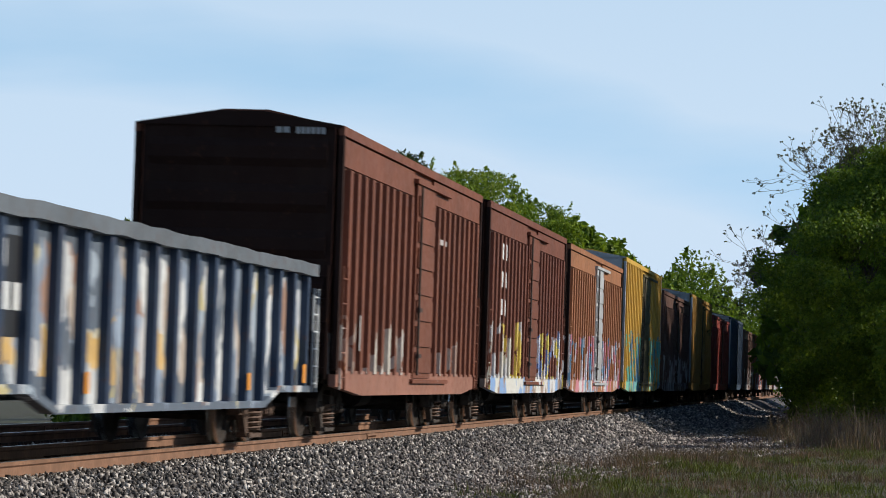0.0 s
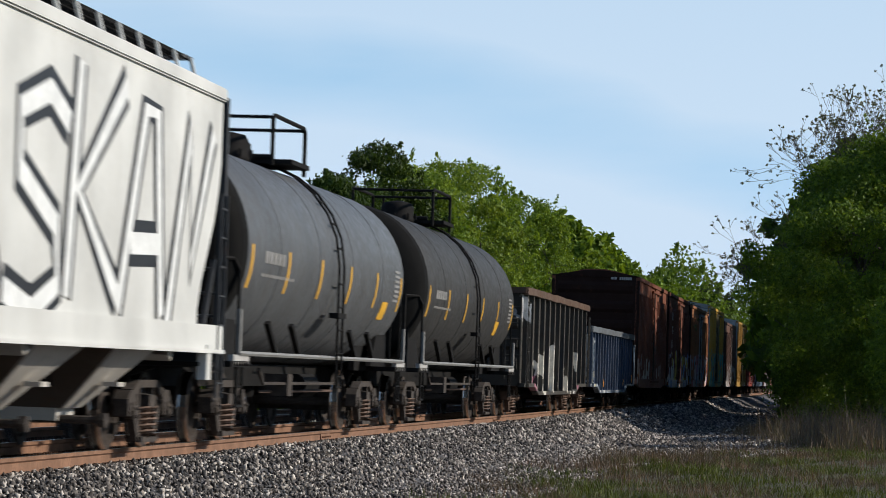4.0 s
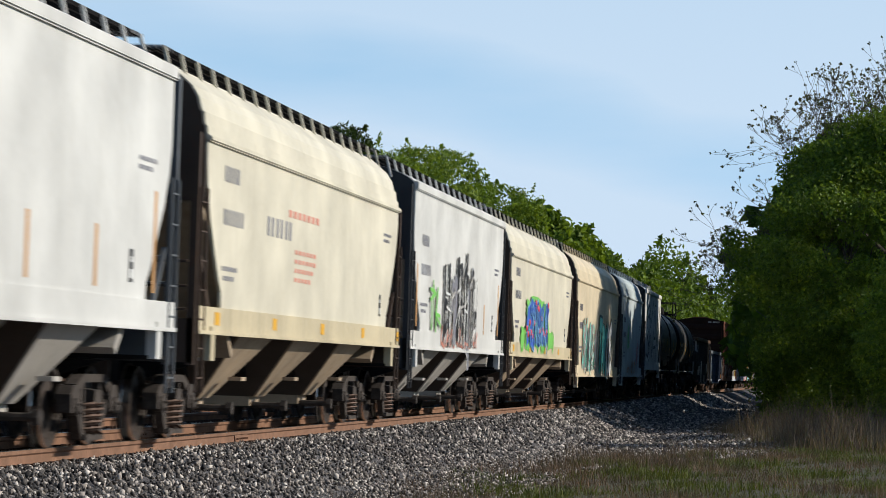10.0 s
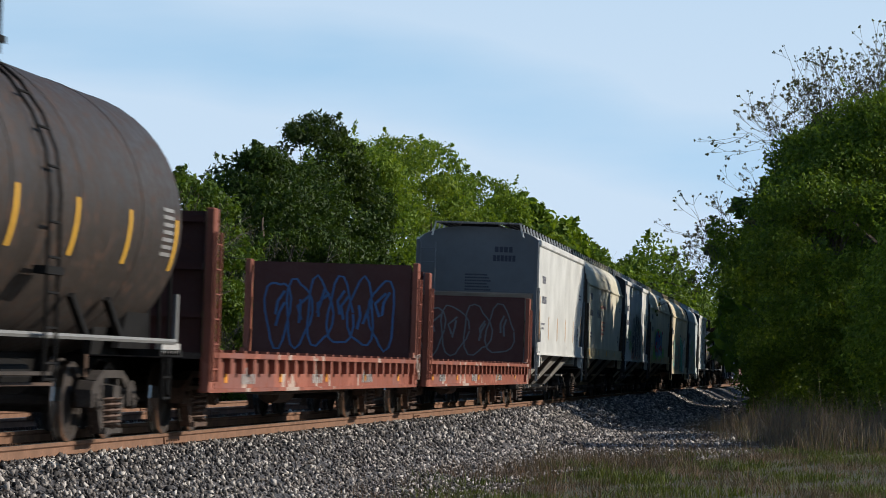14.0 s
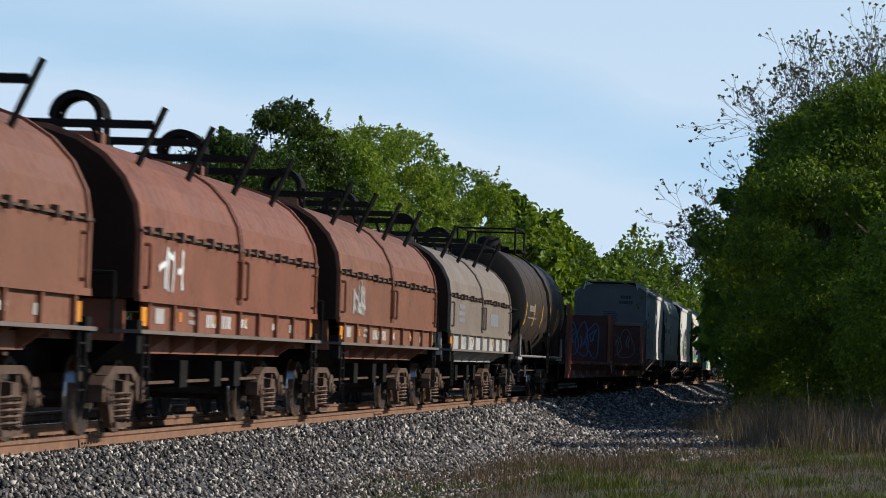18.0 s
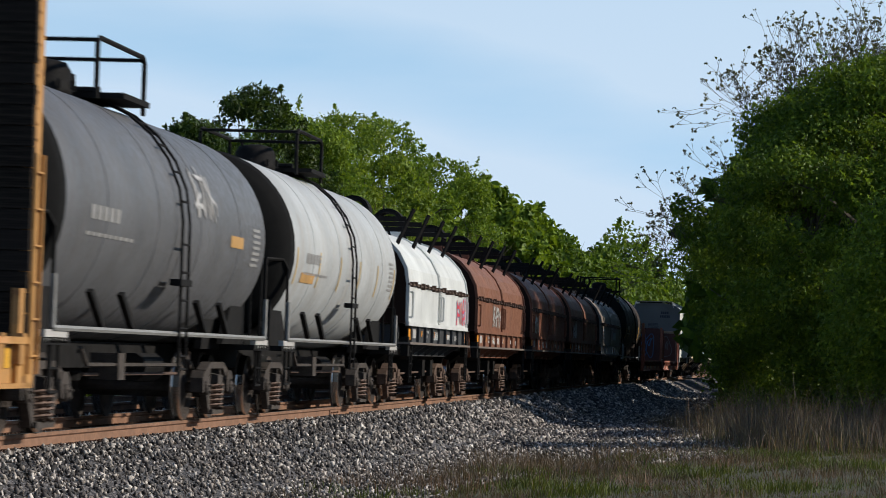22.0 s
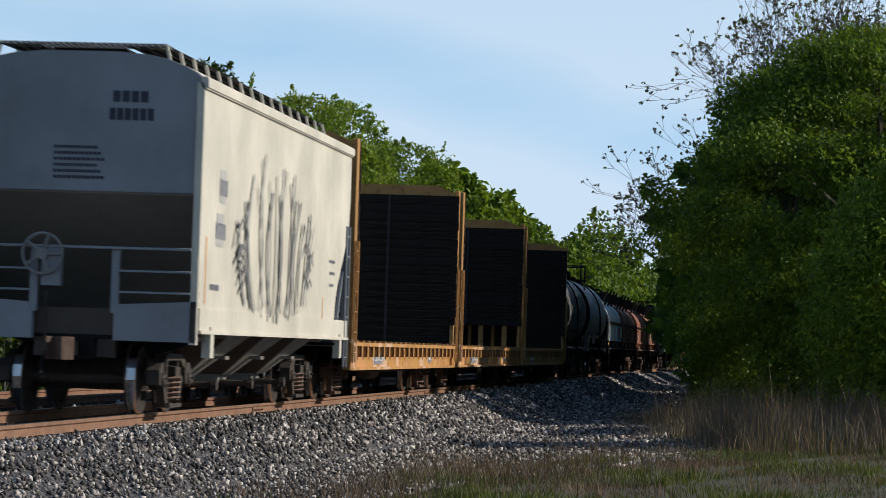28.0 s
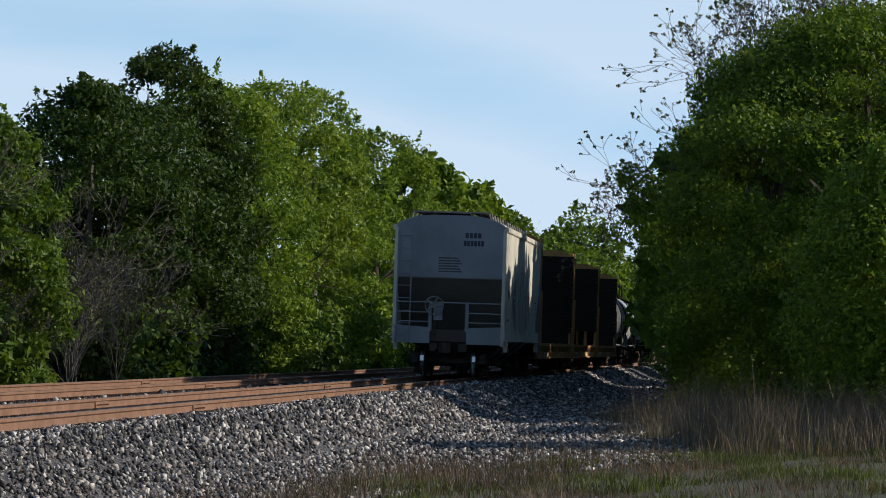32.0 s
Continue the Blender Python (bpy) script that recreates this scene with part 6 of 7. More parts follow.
def coil_car(length, mat, label, hood_mat=None, marks=None, rim_mat=None, sill_mat=None):
    """A coil car: a trough frame under a rounded steel hood with lifting frames on top."""
    car = thing("coil_car", label, "coil car", "cars of the freight train")
    h, w = length / 2, 1.52
    hood_mat, sill_mat = hood_mat or mat, sill_mat or mat
    hh = h - 0.15

    def outline(grow=0.0):
        pts = [(w + grow, 1.62), (w + grow, 2.4)]
        for k in range(1, 12):
            a = math.pi * k / 12
            pts.append(((w + grow) * math.cos(a), 2.4 + (1.22 + grow) * math.sin(a)))
        return pts + [(-w - grow, 2.4), (-w - grow, 1.62)]

    for k, (a, b) in enumerate(((-hh, -0.02), (0.02, hh))):
        bm = prism(bm_new(), outline(), "y", a, b)
        part("hood", bm, hood_mat, car, "rounded steel hood")
        # thin plates over the hood ends, coloured dark in place of shade
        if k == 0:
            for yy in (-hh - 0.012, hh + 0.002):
                part("hood_end", prism(bm_new(), outline(-0.03), "y", yy, yy + 0.01), M_HOOD_SHADE, car, "flat hood end, brown darkened for shade")
        for y in (a + 0.06, b - 0.06):
            part("hood_rim", prism(bm_new(), outline(0.035), "y", y - 0.05, y + 0.05), rim_mat or hood_mat, car)
    for sx in (-1, 1):
        bm = bm_new()
        box(bm, *sorted((sx * w, sx * (w + 0.05))), -hh, hh, 2.385, 2.415)
        n = int(2 * hh / 0.62)
        for k in range(n):
            y = -hh + 0.3 + k * 0.62
            box(bm, *sorted((sx * w, sx * (w + 0.085))), y - 0.035, y + 0.035, 2.355 + 0.02 * math.sin(k * 1.7), 2.455 + 0.02 * math.sin(k * 2.3))
        part("clamp_strip", bm, M_TRUCK_RUST, car, "dark row of clamps")
        part("hood_skirt", box(bm_new(), *sorted((sx * (w - 0.02), sx * (w + 0.05))), -hh, hh, 1.58, 1.66), hood_mat, car)
        for y in (-hh + 0.35, -0.2, 0.25, hh - 0.35):
            part("hood_guide", path_rod(bm_new(), [(sx * w, y, 1.75), (sx * (w + 0.07), y, 1.75), (sx * (w + 0.07), y, 2.25), (sx * w, y, 2.25)], 0.022, 5), hood_mat, car)
        # frame side, running board, lower channel
        part("side_frame_plate", box(bm_new(), *sorted((sx * (w - 0.08), sx * (w - 0.02))), -h + 0.7, h - 0.7, 1.26, 1.58), sill_mat, car)
        for k in range(9):
            y = -h + 0.75 + (length - 1.5) * k / 8
            part("frame_post", box(bm_new(), *sorted((sx * (w - 0.03), sx * (w + 0.04))), y - 0.04, y + 0.04, 1.26, 1.58), sill_mat, car)
        part("running_board", box(bm_new(), *sorted((sx * (w - 0.3), sx * (w + 0.1))), -h + 0.05, h - 0.05, 1.21, 1.255), M_BOARD, car, "pale worn running board")
        bm = prism(bm_new(), [(-h + 1.5, 1.18), (-h + 1.7, 0.98), (h - 1.7, 0.98), (h - 1.5, 1.18)], "x", *sorted((sx * (w - 0.34), sx * (w - 0.28))))
        part("lower_channel", bm, sill_mat, car, "grimy lower channel")
        for k in range(7):
            y = -h + 1.9 + (length - 3.8) * k / 6
            part("board_bracket", prism(bm_new(), [(sx * (w + 0.06), 1.21), (sx * (w - 0.28), 1.21), (sx * (w - 0.28), 0.98)], "y", y - 0.03, y + 0.03), sill_mat, car)
        for o in (-1, 1):
            part("end_bracket", box(bm_new(), *sorted((sx * (w - 0.1), sx * (w + 0.05))), *sorted((o * (h - 0.08), o * (h - 0.32))), 0.98, 1.36), M_STEEL_BLACK, car)
            part("yellow_marker", box(bm_new(), *sorted((sx * (w + 0.0), sx * (w + 0.012))), *sorted((o * (h - 0.7), o * (h - 0.42))), 1.3, 1.52), S_ORANGE, car, "orange-yellow marker plate")
            ladder(car, M_STEEL_BLACK, sx * (w + 0.05), o * (h - 0.5), 0.45, 1.2, (0, 0.16), 3, "step_ladder")
    # lifting frames: cross bars with leaning posts, and hoops between
    for y in (-hh * 0.72, -hh * 0.25, hh * 0.25, hh * 0.72):
        bm = bm_new()
        box(bm, -1.25, 1.25, y - 0.05, y + 0.05, 3.70, 3.80)
        part("lifting_bar", bm, M_STEEL_BLACK, car, "dark cross bar on the hood")
        for sx in (-1, 1):
            bm = rod(bm_new(), (sx * 1.40, y, 3.96), (sx * 1.02, y, 3.12), 0.042, 4)
            part("leaning_post", bm, M_STEEL_BLACK, car)
            part("bar_stay", rod(bm_new(), (sx * 0.5, y, 3.72), (sx * 0.62, y, 3.4), 0.03, 5), M_STEEL_BLACK, car)
    for y in (-hh * 0.5, hh * 0.5):
        for dy in (-0.22, 0.22):
            bm = bm_new()
            pts = [(-0.30, 3.45)] + [(0.30 * math.cos(math.pi * (1 - k / 10)), 3.90 + 0.30 * math.sin(math.pi * k / 10)) for k in range(11)] + [(0.30, 3.45)]
            for p, q in zip(pts, pts[1:]):
                rod(bm, (p[0], y + dy, p[1]), (q[0], y + dy, q[1]), 0.045, 5)
            part("lifting_hoop", bm, M_STEEL_BLACK, car, "dark arched lifting hoop")
        bm = bm_new()
        for k in range(10):
            a0, a1 = math.pi * k / 10, math.pi * (k + 1) / 10
            for p0, p1 in (((0.33 * math.cos(a0), 3.92 + 0.32 * math.sin(a0)), (0.33 * math.cos(a1), 3.92 + 0.32 * math.sin(a1))),):
                v = [bm.verts.new((p0[0], y - 0.25, p0[1])), bm.verts.new((p1[0], y - 0.25, p1[1])), bm.verts.new((p1[0], y + 0.25, p1[1])), bm.verts.new((p0[0], y + 0.25, p0[1]))]
                bm.faces.new(v)
        me_ob = part("hoop_plate", bm, M_STEEL_BLACK, car)
        me_ob.modifiers.new("thick", "SOLIDIFY").thickness = 0.02
        part("crown_block", box(bm_new(), -0.3, 0.3, y - 0.3, y + 0.3, 3.55, 3.74), hood_mat, car)
    for y in (-1.7, 0.6, 2.0):
        part("brake_gear", box(bm_new(), 0.8, 1.15, y - 0.22, y + 0.22, 0.55, 0.9), M_STEEL_BLACK, car)
    part("brake_rod", rod(bm_new(), (1.05, -h + 1.8, 0.6), (1.05, h - 1.8, 0.66), 0.025, 5), M_TRUCK_RUST, car)
    part("trough", prism(bm_new(), [(-1.3, 1.25), (1.3, 1.25), (0.6, 0.72), (-0.6, 0.72)], "y", -h + 1.2, h - 1.2), M_STEEL_BLACK, car)
    part("centre_sill", box(bm_new(), -0.3, 0.3, -h, h, 0.72, 1.1), M_STEEL_BLACK, car)
    for o in (-1, 1):
        part("end_platform", box(bm_new(), -1.4, 1.4, *sorted((o * (h - 1.2), o * h)), 1.12, 1.20), sill_mat, car)
        part("end_post", box(bm_new(), -1.35, 1.35, *sorted((o * (h - 0.35), o * (h - 0.25))), 1.2, 1.6), sill_mat, car)
        part("end_rail", path_rod(bm_new(), [(-1.3, o * (h + 0.05), 1.2), (-1.3, o * (h + 0.05), 1.9), (1.3, o * (h + 0.05), 1.9), (1.3, o * (h + 0.05), 1.2)], 0.025, 5), M_STEEL_BLACK, car)
    if marks:
        marks(car, h, w)
    truck(car, -h + 1.5, M_TRUCK_RUST)
    truck(car, h - 1.5, M_TRUCK_RUST)
    ends(car, h + 0.35)
    return car


# ---- the train ----
def flat_side(x):
    return lambda u, v, lift=0.005: (x + lift, u, v)


def build_train():
    sizes = {n: (a, b) for n, a, b in CARS}

    def join(name, car, stretch=0.0):
        a, b = sizes[name]
        MOVERS.append((car, (a + b) / 2))

    def length(name):
        return sizes[name][1] - sizes[name][0]

    # boxcars
    brown, brown2 = (0.168, 0.056, 0.030), (0.150, 0.050, 0.029)
    low_tags = [(-9, -2.0, 0.6, 1.75, 0.4, ((0.50, 0.46, 0.40), (0.30, 0.24, 0.20), (0.44, 0.40, 0.36), brown, (0.34, 0.2, 0.15))), (2.2, 9, 0.6, 1.5, 0.4, (brown, (0.40, 0.36, 0.32), brown, (0.3, 0.2, 0.16)))]
    p_b1 = tagged_paint("brown_boxcar_paint", brown, low_tags, 0.35, 0.35, 0.6, dirt_c=(0.065, 0.030, 0.020))
    p_b2 = tagged_paint("brown_tagged_paint", brown2, [(-9, -2, 0.6, 2.2, 0.45, ((0.6, 0.58, 0.5), (0.65, 0.5, 0.1), (0.5, 0.5, 0.5), brown2)), (1.4, 9, 0.6, 2.1, 0.4, ((0.6, 0.6, 0.62), (0.15, 0.25, 0.5), (0.6, 0.5, 0.1), brown2))], 0.35, 0.35, 0.6, dirt_c=(0.065, 0.030, 0.020))
    p_b3 = tagged_paint("orange_brown_paint", (0.30, 0.125, 0.055), [(-9, 9, 0.6, 2.2, 0.4, ((0.55, 0.55, 0.58), (0.12, 0.3, 0.45), (0.5, 0.2, 0.25), (0.30, 0.125, 0.055)))], 0.5, 0.4, 0.65)
    p_y1 = tagged_paint("yellow_boxcar_paint", (0.56, 0.34, 0.06), [(-10, 10, 0.6, 2.6, 0.5, ((0.06, 0.38, 0.42), (0.05, 0.2, 0.35), (0.1, 0.45, 0.4), (0.56, 0.34, 0.06)))], 0.2, 0.25)
    p_y2 = car_paint("ochre_boxcar_paint", (0.33, 0.19, 0.045), 0.3, 0.35)
    p_d1 = tagged_paint("dark_brown_paint", (0.10, 0.05, 0.038), [(-9, 9, 0.6, 2.0, 0.4, ((0.4, 0.4, 0.4), (0.25, 0.2, 0.2), (0.10, 0.05, 0.038)))], 0.4, 0.4)
    p_r1 = car_paint("red_boxcar_paint", (0.21, 0.036, 0.026), 0.25, 0.3)
    p_bl = car_paint("blue_boxcar_paint", (0.034, 0.058, 0.095), 0.25, 0.3)
    p_grey = car_paint("grey_end_paint", (0.40, 0.41, 0.42), 0.1, 0.3)
    # boxcar ends and roofs near-black, far darker than the brown sides
    p_black_end = car_paint("near_black_end", (0.028, 0.014, 0.011), 0.2, 0.1, 0.85, gloss=0.1)

    def b1_marks(car, h, w, eave):
        end_lettering(car, S_DIM, -h - 0.022, [(0.55, 0.78, eave - 0.12, 0.13, 2), (0.86, 1.32, eave - 0.13, 0.13, 6), (-0.4, 0.5, 2.5, 0.06, 14)])
        lettering(car, S_DIM, w + 0.03, [(1.9, 3.4, 3.4, 0.10, 1), (-6.6, -6.1, 1.35, 0.55, 1)])
        lettering(car, S_ORANGE, w + 0.03, [(-h + 0.5, -h + 0.9, 1.05, 0.2, 1), (0.2, 0.5, 1.15, 0.18, 1), (h - 0.9, h - 0.5, 1.05, 0.2, 1)], "marker", "orange reflective marker")

    def b2_marks(car, h, w, eave):
        lettering(car, S_WHITE, w + 0.03, [(-h + 2.0, -h + 3.2, z, 0.34, 2) for z in (2.35, 2.95, 3.55)], "square_marks", "three white painted squares")
        lettering(car, S_YELLOW, w + 0.03, [(-h + 0.5, -h + 0.9, 1.1, 0.2, 1), (h - 0.9, h - 0.5, 1.1, 0.2, 1)], "marker", "yellow reflective marker")

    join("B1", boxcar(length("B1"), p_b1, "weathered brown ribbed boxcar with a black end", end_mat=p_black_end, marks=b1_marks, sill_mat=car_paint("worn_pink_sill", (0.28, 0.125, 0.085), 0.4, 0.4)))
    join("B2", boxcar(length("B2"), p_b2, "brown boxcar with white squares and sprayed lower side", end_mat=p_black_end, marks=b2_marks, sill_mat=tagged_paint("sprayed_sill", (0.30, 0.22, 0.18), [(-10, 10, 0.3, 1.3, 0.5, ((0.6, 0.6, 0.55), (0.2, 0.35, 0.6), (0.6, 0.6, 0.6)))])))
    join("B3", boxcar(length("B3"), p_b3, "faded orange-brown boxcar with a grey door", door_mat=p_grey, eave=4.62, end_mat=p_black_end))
    join("Y1", boxcar(length("Y1"), p_y1, "tall yellow boxcar with teal sprayed letters", end_mat=p_grey, eave=5.08, tall=True, door=(0.6, 3.6), door_mat=car_paint("dark_green_door", (0.10, 0.09, 0.05), 0.3, 0.4)))
    join("D1", boxcar(length("D1"), p_d1, "dark brown boxcar with sprayed lower side", eave=4.62, detail=False))
    join("Y2", boxcar(length("Y2"), p_y2, "tall ochre boxcar with a grey end", end_mat=p_grey, eave=5.08, tall=True, door=(0.6, 3.6), detail=False))
    join("R1", boxcar(length("R1"), p_r1, "bright red ribbed steel boxcar", eave=4.62, detail=False))
    join("BL", boxcar(length("BL"), p_bl, "tall dark blue boxcar with a grey end", end_mat=p_grey, eave=5.02, tall=True, detail=False))
    join("D2", boxcar(length("D2"), p_d1, "dark brown boxcar far up the train", eave=4.67, detail=False))
    join("D3", boxcar(length("D3"), p_b3, "orange-brown boxcar far up the train", eave=4.67, detail=False))
    join("D4", boxcar(length("D4"), p_b2, "brown boxcar far up the train", eave=4.67, detail=False))
    join("D5", boxcar(length("D5"), p_d1, "dark brown boxcar far up the train", eave=4.67, detail=False))

    # gondolas
    navy = (0.035, 0.065, 0.125)
    p_g1 = tagged_paint("navy_gondola_paint", (0.10, 0.125, 0.16), [(-9.3, 9.3, 0.62, 2.2, 0.34, ((0.62, 0.62, 0.60), (0.32, 0.37, 0.42), (0.44, 0.36, 0.29), (0.50, 0.42, 0.20), (0.52, 0.52, 0.51), (0.20, 0.24, 0.30), (0.42, 0.44, 0.46), (0.30, 0.17, 0.11))), (-9, 0, 0.9, 1.5, 0.3, ((0.55, 0.34, 0.10), (0.5, 0.45, 0.32), (0.28, 0.34, 0.42), (0.5, 0.5, 0.5)))], 0.35, 0.45, 0.6)
    p_g1c = car_paint("faded_blue_chord", (0.115, 0.13, 0.145), 0.4, 0.4)

    def g1_marks(car, h, w, top):
        lettering(car, S_ORANGE, w + 0.012, [(-h + 0.45, -h + 0.8, 0.85, 0.26, 1), (-h + 4.5, -h + 4.75, 0.72, 0.22, 1), (h - 4.8, h - 4.5, 0.75, 0.22, 1), (h - 0.95, h - 0.6, 0.85, 0.26, 1)], "marker", "orange reflective marker")
        lettering(car, S_BLACK, w - 0.118, [(-h + 0.6, -h + 3.1, 1.25, 0.95, 1)], "dark_panel", "black painted panel")
        lettering(car, S_WHITE, w - 0.112, [(h - 2.3, h - 1.8, 1.2, 0.35, 1), (-h + 1.3, -h + 2.0, 1.9, 0.26, 2), (-h + 1.3, -h + 2.6, 1.5, 0.26, 3)], "patch", "white painted marks")

    # ribs left plain navy, their near faces' shade put into the colour
    join("G1", gondola(length("G1"), 2.54, p_g1, "navy blue ribbed gondola covered in faded graffiti", 17, p_g1c, 0.2, g1_marks, car_paint("shaded_navy_rib", (0.024, 0.042, 0.08), 0.25, 0.2)))
    black = (0.046, 0.041, 0.034)
    p_g2 = tagged_paint("black_gondola_paint", black, [(-6.0, 6.0, 0.6, 1.75, 0.62, ((0.62, 0.59, 0.52), (0.60, 0.57, 0.5), (0.03, 0.03, 0.03), (0.36, 0.16, 0.2), (0.57, 0.55, 0.52), (0.62, 0.6, 0.55), black)), (-8.6, -7.6, 1.6, 2.9, 0.3, ((0.6, 0.6, 0.6), (0.4, 0.4, 0.4), black))], 0.3, 0.22, 0.6, rust_c=(0.07, 0.035, 0.022))
    join("G2", gondola(length("G2"), 3.11, p_g2, "tall black ribbed gondola with white sprayed letters", 13, car_paint("rusty_chord", (0.10, 0.06, 0.04), 0.6, 0.3), 0.2, None, p_g2))

    # tank cars
    S_FADED = car_paint("worn_orange", (0.46, 0.26, 0.09), 0.1, 0.4)
    p_t1 = car_paint("charcoal_tank_paint", (0.030, 0.029, 0.028), 0.05, 0.2, 0.55)
    # near-black head colour, with the shade of the unlit end put into it
    p_head = car_paint("black_head_shade", (0.010, 0.010, 0.010), 0.0, 0.06, 0.8, gloss=0.05)
    p_t2 = car_paint("grey_tank_paint", (0.085, 0.088, 0.092), 0.05, 0.25, 0.42)
    p_t3 = car_paint("sooty_tank_paint", (0.034, 0.026, 0.021), 0.55, 0.35, 0.5, 1.8, (0.105, 0.048, 0.026), (0.075, 0.048, 0.034))
    p_t4 = car_paint("light_grey_tank_paint", (0.40, 0.41, 0.41), 0.12, 0.3, 0.42, 1.3, (0.36, 0.20, 0.08), (0.30, 0.22, 0.13))
    p_t5 = car_paint("slate_tank_paint", (0.105, 0.105, 0.11), 0.08, 0.25, 0.42)
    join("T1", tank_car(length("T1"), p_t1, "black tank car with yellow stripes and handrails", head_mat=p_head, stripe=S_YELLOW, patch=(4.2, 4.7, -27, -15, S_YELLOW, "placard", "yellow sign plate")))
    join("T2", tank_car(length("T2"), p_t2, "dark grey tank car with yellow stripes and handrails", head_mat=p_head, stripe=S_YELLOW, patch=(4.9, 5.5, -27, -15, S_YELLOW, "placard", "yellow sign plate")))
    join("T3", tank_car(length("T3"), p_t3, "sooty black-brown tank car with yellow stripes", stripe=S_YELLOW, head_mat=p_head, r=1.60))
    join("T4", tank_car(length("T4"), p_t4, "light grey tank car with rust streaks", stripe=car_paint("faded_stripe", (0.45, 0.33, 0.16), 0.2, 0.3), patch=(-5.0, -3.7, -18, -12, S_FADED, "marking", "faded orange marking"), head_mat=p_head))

    def t5_marks(car, h, r):
        at = lambda u, v, lift=0.005: (math.cos((v - 2.56) / r) * (r + lift + 0.004), u, 2.56 + math.sin((v - 2.56) / r) * (r + lift + 0.004))
        graffiti(car, at, 0.9, 2.7, 2.4, 3.4, 3, (S_DIM,), S_DIM, 9, 0.05)
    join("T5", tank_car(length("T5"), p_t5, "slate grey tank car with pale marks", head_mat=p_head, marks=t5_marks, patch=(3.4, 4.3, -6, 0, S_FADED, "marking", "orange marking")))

    # covered hoppers
    p_cream = car_paint("cream_hopper_paint", (0.64, 0.545, 0.385), 0.10, 0.25, 0.5, 1.0, (0.42, 0.22, 0.10), (0.42, 0.33, 0.22))
    p_cream2 = car_paint("ivory_hopper_paint", (0.63, 0.585, 0.465), 0.03, 0.16, 0.5, 1.0, (0.4, 0.25, 0.12), (0.40, 0.34, 0.24))
    p_white = car_paint("white_hopper_paint", (0.60, 0.595, 0.565), 0.03, 0.14, 0.5, 1.0, (0.45, 0.25, 0.12), (0.42, 0.37, 0.30))
    p_ice = car_paint("ice_grey_hopper_paint", (0.48, 0.54, 0.545), 0.05, 0.22, 0.5)
    p_bone = car_paint("bone_hopper_paint", (0.58, 0.54, 0.45), 0.04, 0.18, 0.5, 1.2, (0.5, 0.3, 0.1), (0.36, 0.30, 0.2))
    # dark grey and dark brown, much darker than the hopper sides
    p_dark = car_paint("dark_end_grey", (0.050, 0.052, 0.056), 0.2, 0.25, gloss=0.15)
    p_browndark = car_paint("dark_end_brown", (0.080, 0.054, 0.040), 0.3, 0.25, gloss=0.15)
    p_tan = car_paint("tan_bay_paint", (0.38, 0.29, 0.20), 0.15, 0.4)
    p_greybay = car_paint("grey_bay_paint", (0.42, 0.39, 0.35), 0.15, 0.4)
    # greyed copies of the side colours, the rear ends' shade put into them
    p_endshade = car_paint("shaded_pale_end", (0.25, 0.262, 0.28), 0.06, 0.25)
    p_end7 = car_paint("shaded_slate_end", (0.122, 0.132, 0.142), 0.06, 0.25)
    p_yellowsill = car_paint("ivory_sill_paint", (0.56, 0.48, 0.32), 0.1, 0.3)

    def stencils(seed, m=S_GREY, red=False):
        def put(car, h, w, eave):
            rng = random.Random(seed)
            x = w + 0.002
            y0 = -h + 1.5
            dz = -0.42 if seed in (2, 3) else 0.0
            rows = [(y0, y0 + 1.0, 3.26, 0.20, 4), (y0, y0 + 1.35, 2.72, 0.20, 5), (y0, y0 + 1.0, 2.14, 0.06, 7), (y0 + 0.1, y0 + 0.8, 2.02, 0.06, 5), (h - 2.1, h - 1.2, 3.2, 0.05, 7), (h - 2.1, h - 1.4, 3.1, 0.05, 6)]
            lettering(car, m if seed != 3 else S_GREY, x, [(a, b, z + dz, k, n) for a, b, z, k, n in rows])
            lettering(car, S_BLACK, x, [(h - 2.45, h - 2.15, 1.84 + dz, 0.36, 1)], "tag_plate", "black routing plate")
            lettering(car, S_WHITE, x + 0.004, [(h - 2.40, h - 2.20, 1.88 + dz, 0.10, 1), (h - 2.38, h - 2.22, 2.06 + dz, 0.06, 1)], "tag_plate_marks", "white marks on the plate")
            if m is S_GREY and seed in (4, 6):
                lettering(car, S_YELLOW, w + 0.022, [(-h + 1.0 + 3.9 * k, -h + 1.5 + 3.9 * k, 1.45, 0.16, 1) for k in range(5)], "marker", "yellow reflective marker")
            if red:
                lettering(car, S_SALMON, x, [(-h + 6.0, -h + 8.6, 3.05, 0.10, 7), (-h + 6.6, -h + 8.4, 2.55, 0.06, 6), (-h + 6.6, -h + 8.4, 2.42, 0.06, 6), (-h + 6.6, -h + 8.2, 2.29, 0.06, 6), (-h + 6.6, -h + 8.0, 2.16, 0.06, 5)], "red_lettering", "faded red stencilled marks")
                lettering(car, m, x, [(-h + 4.4, -h + 6.4, 2.72, 0.26, 3)])
        return put

    def h1_marks(car, h, w, eave):
        graffiti(car, flat_side(w), -h + 1.4, 1.55, h - 1.2, 3.95, 4, (S_WHITE,), S_BLACK, 31, 0.24, label="sprayed white letters with black edges", text="SKA/", rim=2.1)

    def h2_marks(car, h, w, eave):
        stencils(2)(car, h, w, eave)
        graffiti(car, flat_side(w), -h + 3.3, 1.9, -h + 4.5, 2.7, 2, (S_GREEN,), S_TEAL, 33, 0.07)
        graffiti(car, flat_side(w), h - 3.4, 1.35, h - 2.4, 2.5, 2, (S_RED, S_GREY), S_WHITE, 34, 0.06)
